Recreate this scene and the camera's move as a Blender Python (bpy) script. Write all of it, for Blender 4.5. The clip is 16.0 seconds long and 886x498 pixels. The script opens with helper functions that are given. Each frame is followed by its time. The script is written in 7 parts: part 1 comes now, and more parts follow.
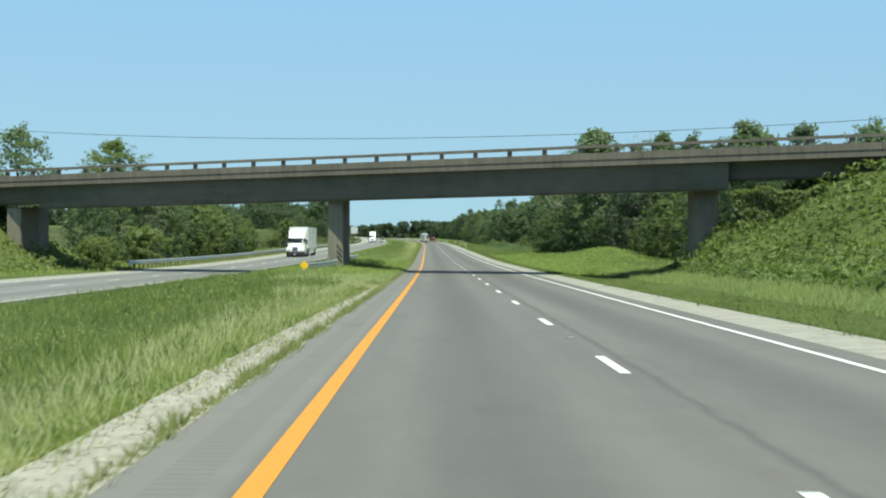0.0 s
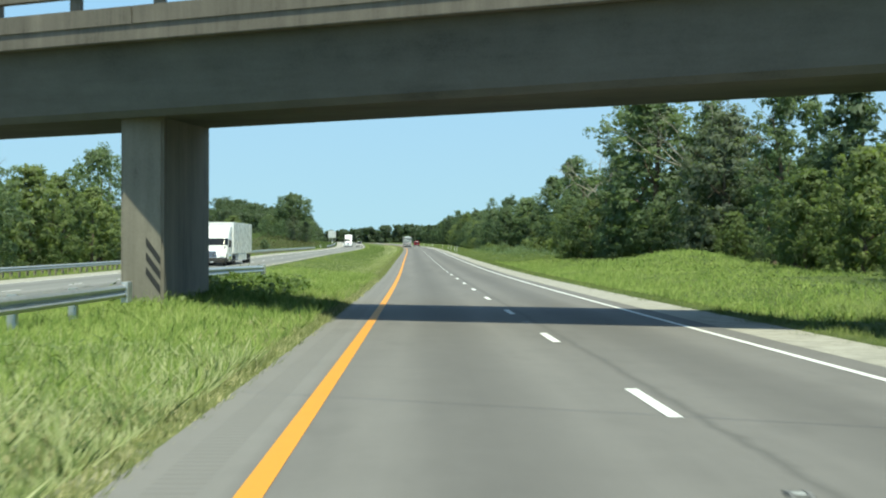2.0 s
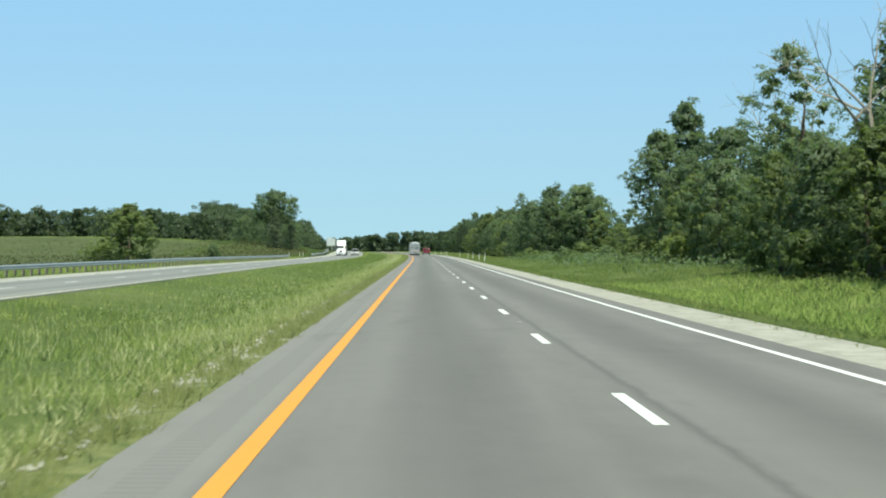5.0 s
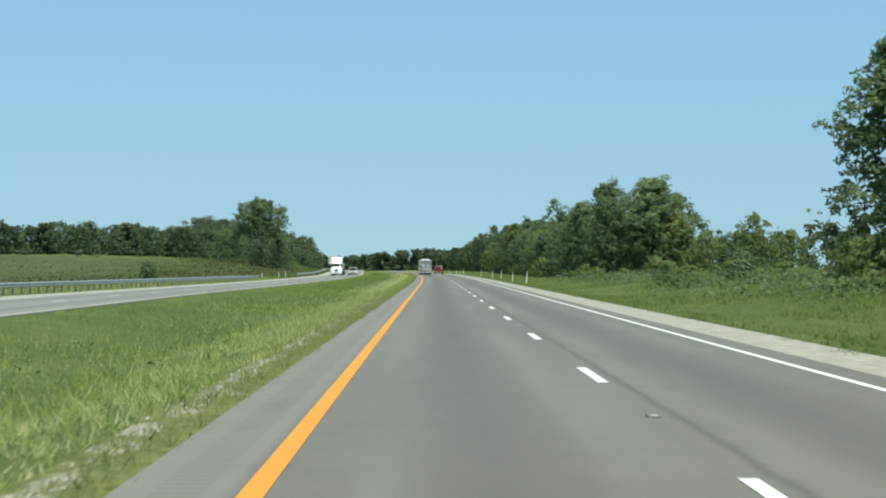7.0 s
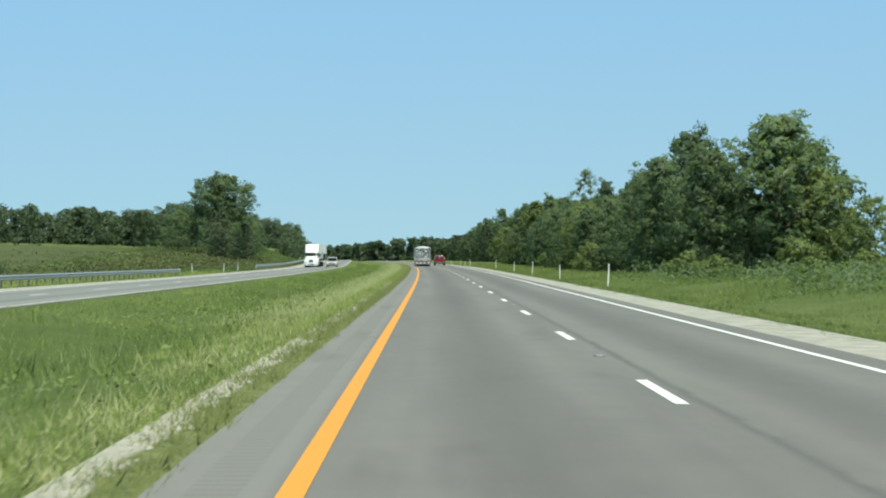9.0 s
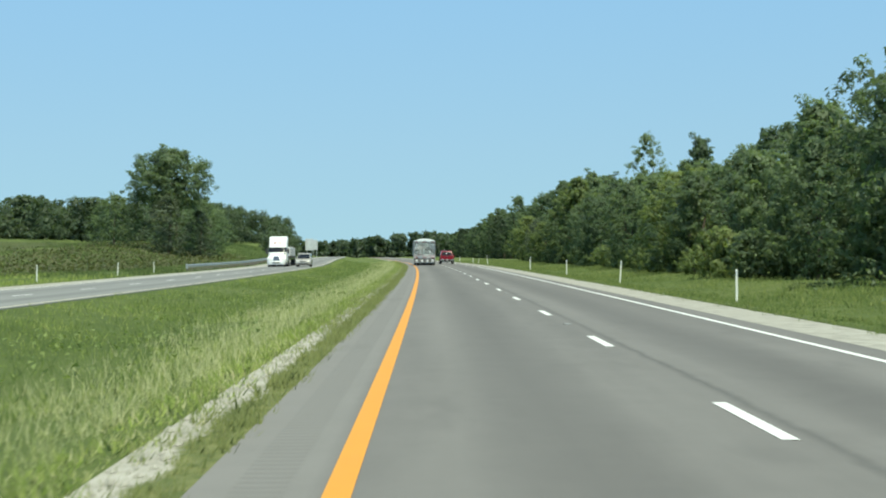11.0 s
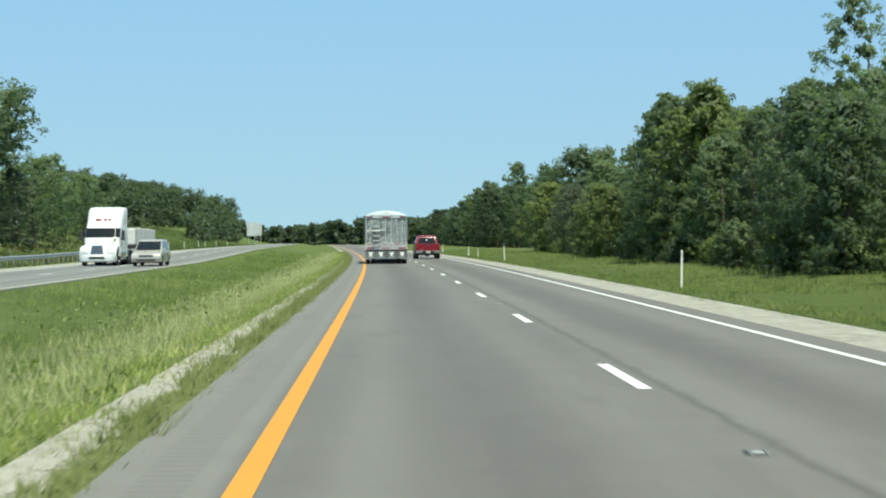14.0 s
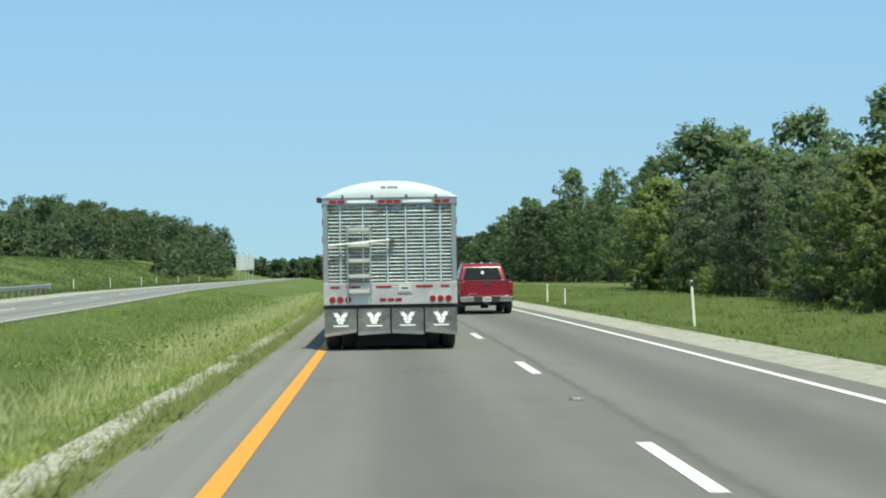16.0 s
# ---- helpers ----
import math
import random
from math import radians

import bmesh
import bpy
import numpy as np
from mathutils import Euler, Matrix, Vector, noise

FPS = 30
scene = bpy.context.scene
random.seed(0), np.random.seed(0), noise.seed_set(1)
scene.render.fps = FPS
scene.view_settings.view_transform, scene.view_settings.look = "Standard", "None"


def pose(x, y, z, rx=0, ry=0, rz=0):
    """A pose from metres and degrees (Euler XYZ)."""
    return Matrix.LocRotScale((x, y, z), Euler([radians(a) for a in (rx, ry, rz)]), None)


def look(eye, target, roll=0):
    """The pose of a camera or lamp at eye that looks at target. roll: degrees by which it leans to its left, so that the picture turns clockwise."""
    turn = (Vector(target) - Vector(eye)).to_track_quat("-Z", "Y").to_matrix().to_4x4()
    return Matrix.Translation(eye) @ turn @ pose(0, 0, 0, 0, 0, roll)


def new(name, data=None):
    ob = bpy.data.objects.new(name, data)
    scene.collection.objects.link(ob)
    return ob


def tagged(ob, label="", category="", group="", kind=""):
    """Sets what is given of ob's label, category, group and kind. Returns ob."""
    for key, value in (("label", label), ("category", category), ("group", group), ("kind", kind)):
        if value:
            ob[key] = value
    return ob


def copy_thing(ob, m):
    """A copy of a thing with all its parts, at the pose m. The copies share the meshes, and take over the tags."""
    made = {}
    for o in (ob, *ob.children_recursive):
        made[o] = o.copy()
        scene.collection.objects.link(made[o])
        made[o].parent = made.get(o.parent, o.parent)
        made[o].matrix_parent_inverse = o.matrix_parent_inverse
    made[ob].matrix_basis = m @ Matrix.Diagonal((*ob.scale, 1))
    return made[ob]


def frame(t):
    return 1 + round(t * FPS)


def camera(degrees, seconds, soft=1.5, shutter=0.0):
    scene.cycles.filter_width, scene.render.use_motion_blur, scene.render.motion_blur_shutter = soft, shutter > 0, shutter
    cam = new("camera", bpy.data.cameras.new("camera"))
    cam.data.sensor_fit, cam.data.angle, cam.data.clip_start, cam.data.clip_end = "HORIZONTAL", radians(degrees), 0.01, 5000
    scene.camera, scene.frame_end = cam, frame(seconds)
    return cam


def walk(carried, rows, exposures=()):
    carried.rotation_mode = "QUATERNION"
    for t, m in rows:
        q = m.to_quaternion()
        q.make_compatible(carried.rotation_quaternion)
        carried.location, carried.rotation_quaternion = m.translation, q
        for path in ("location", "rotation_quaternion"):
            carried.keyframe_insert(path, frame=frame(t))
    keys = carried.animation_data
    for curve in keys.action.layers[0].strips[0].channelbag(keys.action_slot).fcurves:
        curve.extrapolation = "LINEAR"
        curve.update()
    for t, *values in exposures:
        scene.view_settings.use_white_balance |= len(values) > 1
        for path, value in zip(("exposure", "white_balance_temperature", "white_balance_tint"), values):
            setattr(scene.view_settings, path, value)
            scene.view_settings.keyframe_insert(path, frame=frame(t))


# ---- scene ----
cam = camera(33.30, 16.0, 2.0, 0.12)

# seconds, x, y, z, heading to the right of +y, pitch up, lean, in metres and degrees
PATH = [
    (0, 1.162, -0.001, 1.549, 0.264, -0.409, 0.251),
    (0.5, 1.111, 16.415, 1.428, 0.288, -0.492, 0.055),
    (1, 1.099, 32.757, 1.283, 0.490, -0.653, 0.372),
    (1.5, 1.071, 49.037, 1.137, 0.562, -0.783, 0.186),
    (2, 1.090, 65.395, 1.001, 0.877, -0.193, 0.132),
    (2.5, 1.167, 81.850, 0.875, 0.594, 0.185, 0.017),
    (3, 1.160, 98.186, 0.760, 0.412, -0.082, -0.125),
    (5.5, 0.998, 180.214, 0.437, 0.455, 0.425, -0.013),
    (6, 0.901, 196.960, 0.443, 0.143, 0.655, -0.089),
    (6.5, 0.722, 213.680, 0.474, 0.056, 0.645, -0.275),
    (7, 0.492, 230.194, 0.513, 0.038, 0.904, -0.218),
    (7.5, 0.239, 246.633, 0.554, -0.098, 0.834, -0.201),
    (8, 0.049, 263.031, 0.596, 0.009, 0.632, -0.405),
    (10.5, -0.684, 344.040, 0.830, 0.311, 0.462, -0.189),
    (11, -0.904, 359.973, 0.882, 0.037, 0.368, -0.435),
    (11.5, -1.117, 375.578, 0.934, 0.053, -0.027, -0.260),
    (12, -1.235, 391.212, 0.987, 0.321, -0.477, 0.056),
    (12.5, -1.329, 406.601, 1.042, 0.761, 0.599, -0.303),
    (13, -1.404, 422.011, 1.097, 1.194, 0.415, -0.233),
    (13.5, -1.478, 438.175, 1.155, 1.262, 0.104, -0.182),
    (14, -1.576, 454.528, 1.215, 1.250, -0.156, -0.388),
    (14.5, -1.776, 470.894, 1.276, 1.184, -0.086, -0.487),
    (15, -1.946, 487.187, 1.337, 0.918, 0.220, -0.309),
    (15.5, -2.197, 503.792, 1.398, 0.820, 0.877, -0.593),
    (16, -2.452, 520.396, 1.456, 0.725, 1.122, -0.893),
]


def aim(x, y, z, heading, pitch, lean):
    h, p = radians(heading), radians(pitch)
    way = Vector((math.sin(h) * math.cos(p), math.cos(h) * math.cos(p), math.sin(p)))
    return look((x, y, z), Vector((x, y, z)) + 10 * way, lean)


walk(cam, [(r[0], aim(*r[1:])) for r in PATH], [(t, e, 7200, -9) for t, e in ((0, 0.18), (1.2, 0.22), (1.9, 0.30), (2.4, 0.42), (2.7, 0.34), (3.1, 0.20), (5.5, 0.28), (7.0, 0.09), (8.0, 0.13), (10.5, 0.14), (12.0, 0.19), (16.0, 0.19))])

# ---------------------------------------------------------------- light
SUN_FROM = Vector((0.16, -0.44, 1.0)).normalized()
sun_up = math.asin(SUN_FROM.z)
sun_turn = math.atan2(SUN_FROM.x, SUN_FROM.y)

world = bpy.data.worlds.new("world")
scene.world = world
world.use_nodes = True
wn = world.node_tree.nodes
sky = wn.new("ShaderNodeTexSky")
sky.sky_type = "NISHITA"
sky.sun_disc = False
sky.sun_elevation = sun_up
sky.sun_rotation = sun_turn
sky.altitude = 300
sky.air_density, sky.dust_density, sky.ozone_density = 1.0, 0.3, 1.0
wn["Background"].inputs["Strength"].default_value = 0.209
# a clear midday sky: the pale band stays below the horizon
wl = world.node_tree.links
wc = wn.new("ShaderNodeTexCoord")
wm = wn.new("ShaderNodeMapping")
wm.inputs["Location"].default_value = (0, 0, 0.20)
wm.inputs["Scale"].default_value = (1, 1, 0.80)
wv = wn.new("ShaderNodeVectorMath")
wv.operation = "NORMALIZE"
wl.new(wc.outputs["Generated"], wm.inputs["Vector"])
wl.new(wm.outputs["Vector"], wv.inputs[0])
wl.new(wv.outputs["Vector"], sky.inputs["Vector"])
# summer haze greys the sky towards the horizon, all the way round
ws = wn.new("ShaderNodeSeparateXYZ")
wl.new(wc.outputs["Generated"], ws.inputs[0])
wr2 = wn.new("ShaderNodeValToRGB")
haze = [(0.0, (0.735, 0.735, 0.680)), (0.075, (0.820, 0.835, 0.815)), (0.17, (0.875, 0.955, 0.985)), (0.6, (0.91, 0.91, 0.91))]
while len(wr2.color_ramp.elements) < len(haze):
    wr2.color_ramp.elements.new(0.5)
for e, (f, c) in zip(wr2.color_ramp.elements, haze):
    e.position, e.color = f, (*c, 1)
wl.new(ws.outputs["Z"], wr2.inputs["Fac"])
wx = wn.new("ShaderNodeMix")
wx.data_type, wx.blend_type = "RGBA", "MULTIPLY"
wx.inputs["Factor"].default_value = 1.0
wl.new(sky.outputs["Color"], wx.inputs["A"])
wl.new(wr2.outputs["Color"], wx.inputs["B"])
wl.new(wx.outputs["Result"], wn["Background"].inputs["Color"])

sun = new("sun", bpy.data.lights.new("sun", "SUN"))
sun.data.energy = 5.0
sun.data.angle = radians(0.55)
sun.data.color = (1.0, 0.96, 0.88)
sun.matrix_world = look(SUN_FROM * 100, (0, 0, 0))

# ---------------------------------------------------------------- the line of the road
KNOTS = [-60.0 + 90 * i for i in range(13)]
BEND = [-1.2, 3.4, -82.5, 8.4, 19.0, -86.2, -109.4, -346.3, -30.0, -30.0, -30.0, -30.0, -30.0]
GRADE = [-92.5, -940.2, -582.3, 230.0, 285.7, 349.2, 377.9, 305.0, 362.6, 317.7, 285.5, 264.7, 254.5]
S_MIN, S_MAX, S_STEP = -160.0, 1700.0, 2.0
_s = np.arange(S_MIN, S_MAX + 1, S_STEP)


def _integral(v):
    w = np.cumsum((v + np.r_[v[0], v[:-1]]) / 2) * S_STEP
    return w - np.interp(0, _s, w)


_head = _integral(np.interp(_s, KNOTS, np.array(BEND) * 1e-6))
_rx, _ry = _integral(np.sin(_head)), _integral(np.cos(_head))
_rz = _integral(np.interp(_s, KNOTS, np.array(GRADE) * 1e-5))


def heading(s):
    return float(np.interp(s, _s, _head))


def road_z(s):
    return np.interp(s, _s, _rz)


def at(s, l, z=0.0):
    """World point s metres along the yellow edge line, l metres to its right, z above the road."""
    h = np.interp(s, _s, _head)
    return Vector((float(np.interp(s, _s, _rx) + l * np.cos(h)), float(np.interp(s, _s, _ry) - l * np.sin(h)),
                   float(np.interp(s, _s, _rz)) + z))


def stand(s, l, z=0.0, turn=0.0, scale=1.0):
    """Pose of a thing whose own +y runs along the road."""
    return Matrix.Translation(at(s, l, z)) @ Euler((0, 0, -heading(s) + radians(turn))).to_matrix().to_4x4() @ Matrix.Scale(scale, 4)


def ramp(x, a, b):
    t = np.clip((np.asarray(x, float) - a) / (b - a), 0, 1)
    return t * t * (3 - 2 * t)


def opposite_z(s):
    return np.interp(s, [40, 120, 200, 315, 440, 520, 570, 640, 760, 1200], [-.15, -.1, 0, .1, -.1, -.12, -.05, .45, .55, .6])


def ground_z(s, l):
    """Height of the land over the road at (s, l)."""
    s, l = np.broadcast_arrays(np.asarray(s, float), np.asarray(l, float))
    zo = opposite_z(s)
    z = np.where((l > -1.05) & (l < 9.1), -0.07, 0.0)
    med = (l <= -1.05) & (l > -12.4)
    u = (-1.05 - l) / 11.35
    fill = ramp(s, 15, 70) * (1 - ramp(s, 138, 215))
    z = np.where(med, zo * u - 0.02 + ((0.24 + 0.30 * ramp(s, 92, 114)) * fill - 0.55 * (1 - fill)) * np.sin(np.clip(u, 0, 1) * np.pi) ** 1.5, z)
    z = np.where((l <= -12.4) & (l > -22.6), zo - 0.07, z)
    left = l <= -22.6
    hill = ramp(s, 470, 620) * (3.2 * ramp(-l, 25, 50) + 1.6 * ramp(-l, 50, 120)) + 1.2 * ramp(s, 640, 760) * ramp(-l, 26, 45)
    low = -0.5 * ramp(-l, 24, 30) * ramp(s, 220, 260) * (1 - ramp(s, 440, 500))
    hill = hill + 9.0 * ramp(s, 780, 1050) * ramp(-l, 34, 95)
    z = np.where(left, zo + hill + low, z)
    right = l >= 9.1
    z = np.where(right, -0.25 * ramp(l, 9.5, 11.5) + 0.6 * ramp(l, 12.5, 19) - 0.3 * ramp(s, 330, 420) * ramp(l, 12, 20)
                 + 1.15 * np.exp(-((s - 182) / 17) ** 2 - ((l - 22.5) / 3.6) ** 2), z)
    # the banks that carry the crossing road up to the bridge
    off = np.abs(s - (103.5 - 0.45 * l))
    bank_h = 6.6 * ramp(l, 15.5, 27.5) + 6.3 * ramp(-l, 27.5, 37)
    top = bank_h * np.clip(1 - (off - 6.5) / 17.0, 0, 1)
    far = np.clip(1 - (np.abs(l) - 160) / 60, 0, 1)
    z = np.where(bank_h > 0.02, np.maximum(z, top * far), z)
    # a heap of earth and creepers before the pier at the bank's foot
    return z + 1.7 * np.exp(-((s - 90.5) / 6.0) ** 2 - ((l - 18.7) / 1.5) ** 2)


# ---------------------------------------------------------------- materials
def material(name, rough=0.8, metal=0.0, spec=0.5):
    m = bpy.data.materials.new(name)
    m.use_nodes = True
    b = m.node_tree.nodes["Principled BSDF"]
    b.inputs["Roughness"].default_value = rough
    b.inputs["Metallic"].default_value = metal
    b.inputs["Specular IOR Level"].default_value = spec
    return m, m.node_tree.nodes, m.node_tree.links, b


def noise_node(n, ln, scale, detail=4.0, rough=0.6, coord=None, stretch=None):
    t = n.new("ShaderNodeTexNoise")
    t.inputs["Scale"].default_value = scale
    t.inputs["Detail"].default_value = detail
    t.inputs["Roughness"].default_value = rough
    if coord is not None:
        if stretch:
            mp = n.new("ShaderNodeMapping")
            mp.inputs["Scale"].default_value = stretch
            ln.new(coord, mp.inputs["Vector"])
            coord = mp.outputs["Vector"]
        ln.new(coord, t.inputs["Vector"])
    return t


def ramp_node(n, ln, fac, stops):
    r = n.new("ShaderNodeValToRGB")
    el = r.color_ramp.elements
    while len(el) < len(stops):
        el.new(0.5)
    for e, (p, c) in zip(el, stops):
        e.position, e.color = p, (*c, 1)
    ln.new(fac, r.inputs["Fac"])
    return r


def mix_node(n, ln, fac, a, b, kind="MIX"):
    m = n.new("ShaderNodeMix")
    m.data_type, m.blend_type = "RGBA", kind
    for sock, v in ((m.inputs["Factor"], fac), (m.inputs["A"], a), (m.inputs["B"], b)):
        if isinstance(v, (int, float)):
            sock.default_value = v
        elif isinstance(v, tuple):
            sock.default_value = (*v, 1)
        else:
            ln.new(v, sock)
    return m.outputs["Result"]


def math_node(n, ln, op, a, b=0.0, clamp=False):
    m = n.new("ShaderNodeMath")
    m.operation, m.use_clamp = op, clamp
    for sock, v in ((m.inputs[0], a), (m.inputs[1], b)):
        if isinstance(v, (int, float)):
            sock.default_value = v
        else:
            ln.new(v, sock)
    return m.outputs[0]


def bump_node(n, ln, b, height, strength=0.3, distance=0.02):
    k = n.new("ShaderNodeBump")
    k.inputs["Strength"].default_value = strength
    k.inputs["Distance"].default_value = distance
    ln.new(height, k.inputs["Height"])
    ln.new(k.outputs["Normal"], b.inputs["Normal"])


def plain(name, color, rough=0.5, metal=0.0, vary=0.12, scale=6.0, spec=0.5, bump=0.0):
    """A painted, metal or rubber surface with grain and stains at two scales."""
    m, n, ln, b = material(name, rough, metal, spec)
    co = n.new("ShaderNodeTexCoord").outputs["Object"]
    a = noise_node(n, ln, scale, 5, 0.65, co)
    c = noise_node(n, ln, scale * 9, 3, 0.6, co)
    f = math_node(n, ln, "ADD", math_node(n, ln, "MULTIPLY", a.outputs["Fac"], 0.7), math_node(n, ln, "MULTIPLY", c.outputs["Fac"], 0.3))
    lo = tuple(x * (1 - vary) for x in color)
    hi = tuple(min(1, x * (1 + vary)) for x in color)
    r = ramp_node(n, ln, f, [(0.3, lo), (0.7, hi)])
    ln.new(r.outputs["Color"], b.inputs["Base Color"])
    rr = n.new("ShaderNodeMapRange")
    rr.inputs["To Min"].default_value, rr.inputs["To Max"].default_value = max(0, rough - 0.08), min(1, rough + 0.12)
    ln.new(a.outputs["Fac"], rr.inputs["Value"])
    ln.new(rr.outputs["Result"], b.inputs["Roughness"])
    if bump:
        bump_node(n, ln, b, c.outputs["Fac"], bump, 0.01)
    return m


def asphalt(name, base, lanes, rumble=False):
    """Worn asphalt. lanes: positions of lane middles across the road, where oil darkens it."""
    m, n, ln, b = material(name, 0.85, 0, 0.35)
    co = n.new("ShaderNodeTexCoord")
    pos = n.new("ShaderNodeNewGeometry").outputs["Position"]
    uv = n.new("ShaderNodeSeparateXYZ")
    ln.new(co.outputs["UV"], uv.inputs[0])
    big = noise_node(n, ln, 1.0, 5, 0.6, co.outputs["UV"], (0.55, 0.035, 1))
    mid = noise_node(n, ln, 1.0, 6, 0.7, co.outputs["UV"], (1.4, 0.9, 1))
    fine = noise_node(n, ln, 55, 3, 0.7, pos)
    tone = math_node(n, ln, "ADD", math_node(n, ln, "MULTIPLY", big.outputs["Fac"], 0.55),
                     math_node(n, ln, "ADD", math_node(n, ln, "MULTIPLY", mid.outputs["Fac"], 0.25),
                               math_node(n, ln, "MULTIPLY", fine.outputs["Fac"], 0.2)))
    r = ramp_node(n, ln, tone, [(0.3, tuple(c * 0.72 for c in base)), (0.52, base), (0.75, tuple(c * 1.22 for c in base))])
    col = r.outputs["Color"]
    for mid_l in lanes:
        d = math_node(n, ln, "ABSOLUTE", math_node(n, ln, "SUBTRACT", uv.outputs["X"], mid_l))
        w = math_node(n, ln, "MULTIPLY", math_node(n, ln, "SUBTRACT", 1.0, math_node(n, ln, "MULTIPLY", d, 0.85), True), 0.42)
        col = mix_node(n, ln, math_node(n, ln, "MULTIPLY", w, math_node(n, ln, "ADD", big.outputs["Fac"], 0.4)), col, tuple(c * 0.45 for c in base))
    for mid_l in lanes:
        for off in (-0.92, 0.92):
            d = math_node(n, ln, "ABSOLUTE", math_node(n, ln, "SUBTRACT", uv.outputs["X"], mid_l + off))
            w = math_node(n, ln, "MULTIPLY", math_node(n, ln, "SUBTRACT", 1.0, math_node(n, ln, "MULTIPLY", d, 2.2), True), 0.22)
            col = mix_node(n, ln, math_node(n, ln, "MULTIPLY", w, big.outputs["Fac"]), col, tuple(min(1, c * 1.75) for c in base))
    if rumble:
        # the paved edge outside the yellow line is less worn and paler
        side = math_node(n, ln, "MULTIPLY", math_node(n, ln, "SUBTRACT", -0.10, uv.outputs["X"]), 9.0, True)
        col = mix_node(n, ln, math_node(n, ln, "MULTIPLY", side, math_node(n, ln, "ADD", mid.outputs["Fac"], 0.35)), col, tuple(c * 1.24 for c in base))
    spots = noise_node(n, ln, 1.0, 3, 0.55, co.outputs["UV"], (0.8, 0.22, 1))
    sp = ramp_node(n, ln, spots.outputs["Fac"], [(0.60, (0, 0, 0)), (0.70, (1, 1, 1))])
    col = mix_node(n, ln, math_node(n, ln, "MULTIPLY", sp.outputs["Color"], 0.22), col, tuple(c * 0.5 for c in base))
    if rumble:
        # the dark joint between the two lanes
        wob = math_node(n, ln, "MULTIPLY", math_node(n, ln, "SUBTRACT", mid.outputs["Fac"], 0.5), 0.34)
        d = math_node(n, ln, "ABSOLUTE", math_node(n, ln, "SUBTRACT", math_node(n, ln, "ADD", uv.outputs["X"], wob), 3.80))
        j = math_node(n, ln, "MULTIPLY", math_node(n, ln, "SUBTRACT", 1.0, math_node(n, ln, "MULTIPLY", d, 9.0), True), math_node(n, ln, "MULTIPLY", big.outputs["Fac"], 0.8))
        col = mix_node(n, ln, j, col, (0.05, 0.05, 0.046))
    ln.new(col, b.inputs["Base Color"])
    if rumble:
        band = math_node(n, ln, "SUBTRACT", 1.0, math_node(n, ln, "MULTIPLY", math_node(n, ln, "ABSOLUTE", math_node(n, ln, "SUBTRACT", uv.outputs["X"], -0.53)), 5.0), True)
        band = math_node(n, ln, "MULTIPLY", band, 6.0, True)
        wave = math_node(n, ln, "SINE", math_node(n, ln, "MULTIPLY", uv.outputs["Y"], 2 * math.pi / 0.21))
        groove = math_node(n, ln, "MULTIPLY", math_node(n, ln, "MULTIPLY", wave, 2.0, True), band)
        # grooves are also mixed darker in colour, for the shade they hold
        ln.new(mix_node(n, ln, math_node(n, ln, "MULTIPLY", groove, math_node(n, ln, "MULTIPLY", mid.outputs["Fac"], 0.5)), col, (0.07, 0.068, 0.06)), b.inputs["Base Color"])
        hh = math_node(n, ln, "SUBTRACT", math_node(n, ln, "MULTIPLY", fine.outputs["Fac"], 0.4), groove)
        bump_node(n, ln, b, hh, 0.35, 0.02)
    else:
        bump_node(n, ln, b, fine.outputs["Fac"], 0.35, 0.01)
    return m


def road_paint(name, color, wear):
    m, n, ln, b = material(name, 0.6, 0, 0.4)
    pos = n.new("ShaderNodeNewGeometry").outputs["Position"]
    a = noise_node(n, ln, 9, 6, 0.75, pos)
    c = noise_node(n, ln, 1.2, 4, 0.6, pos)
    f = math_node(n, ln, "ADD", math_node(n, ln, "MULTIPLY", a.outputs["Fac"], 0.6), math_node(n, ln, "MULTIPLY", c.outputs["Fac"], 0.4))
    r = ramp_node(n, ln, f, [(wear, (0.17, 0.17, 0.16)), (wear + 0.07, tuple(x * 0.9 for x in color)), (0.75, color)])
    ln.new(r.outputs["Color"], b.inputs["Base Color"])
    return m


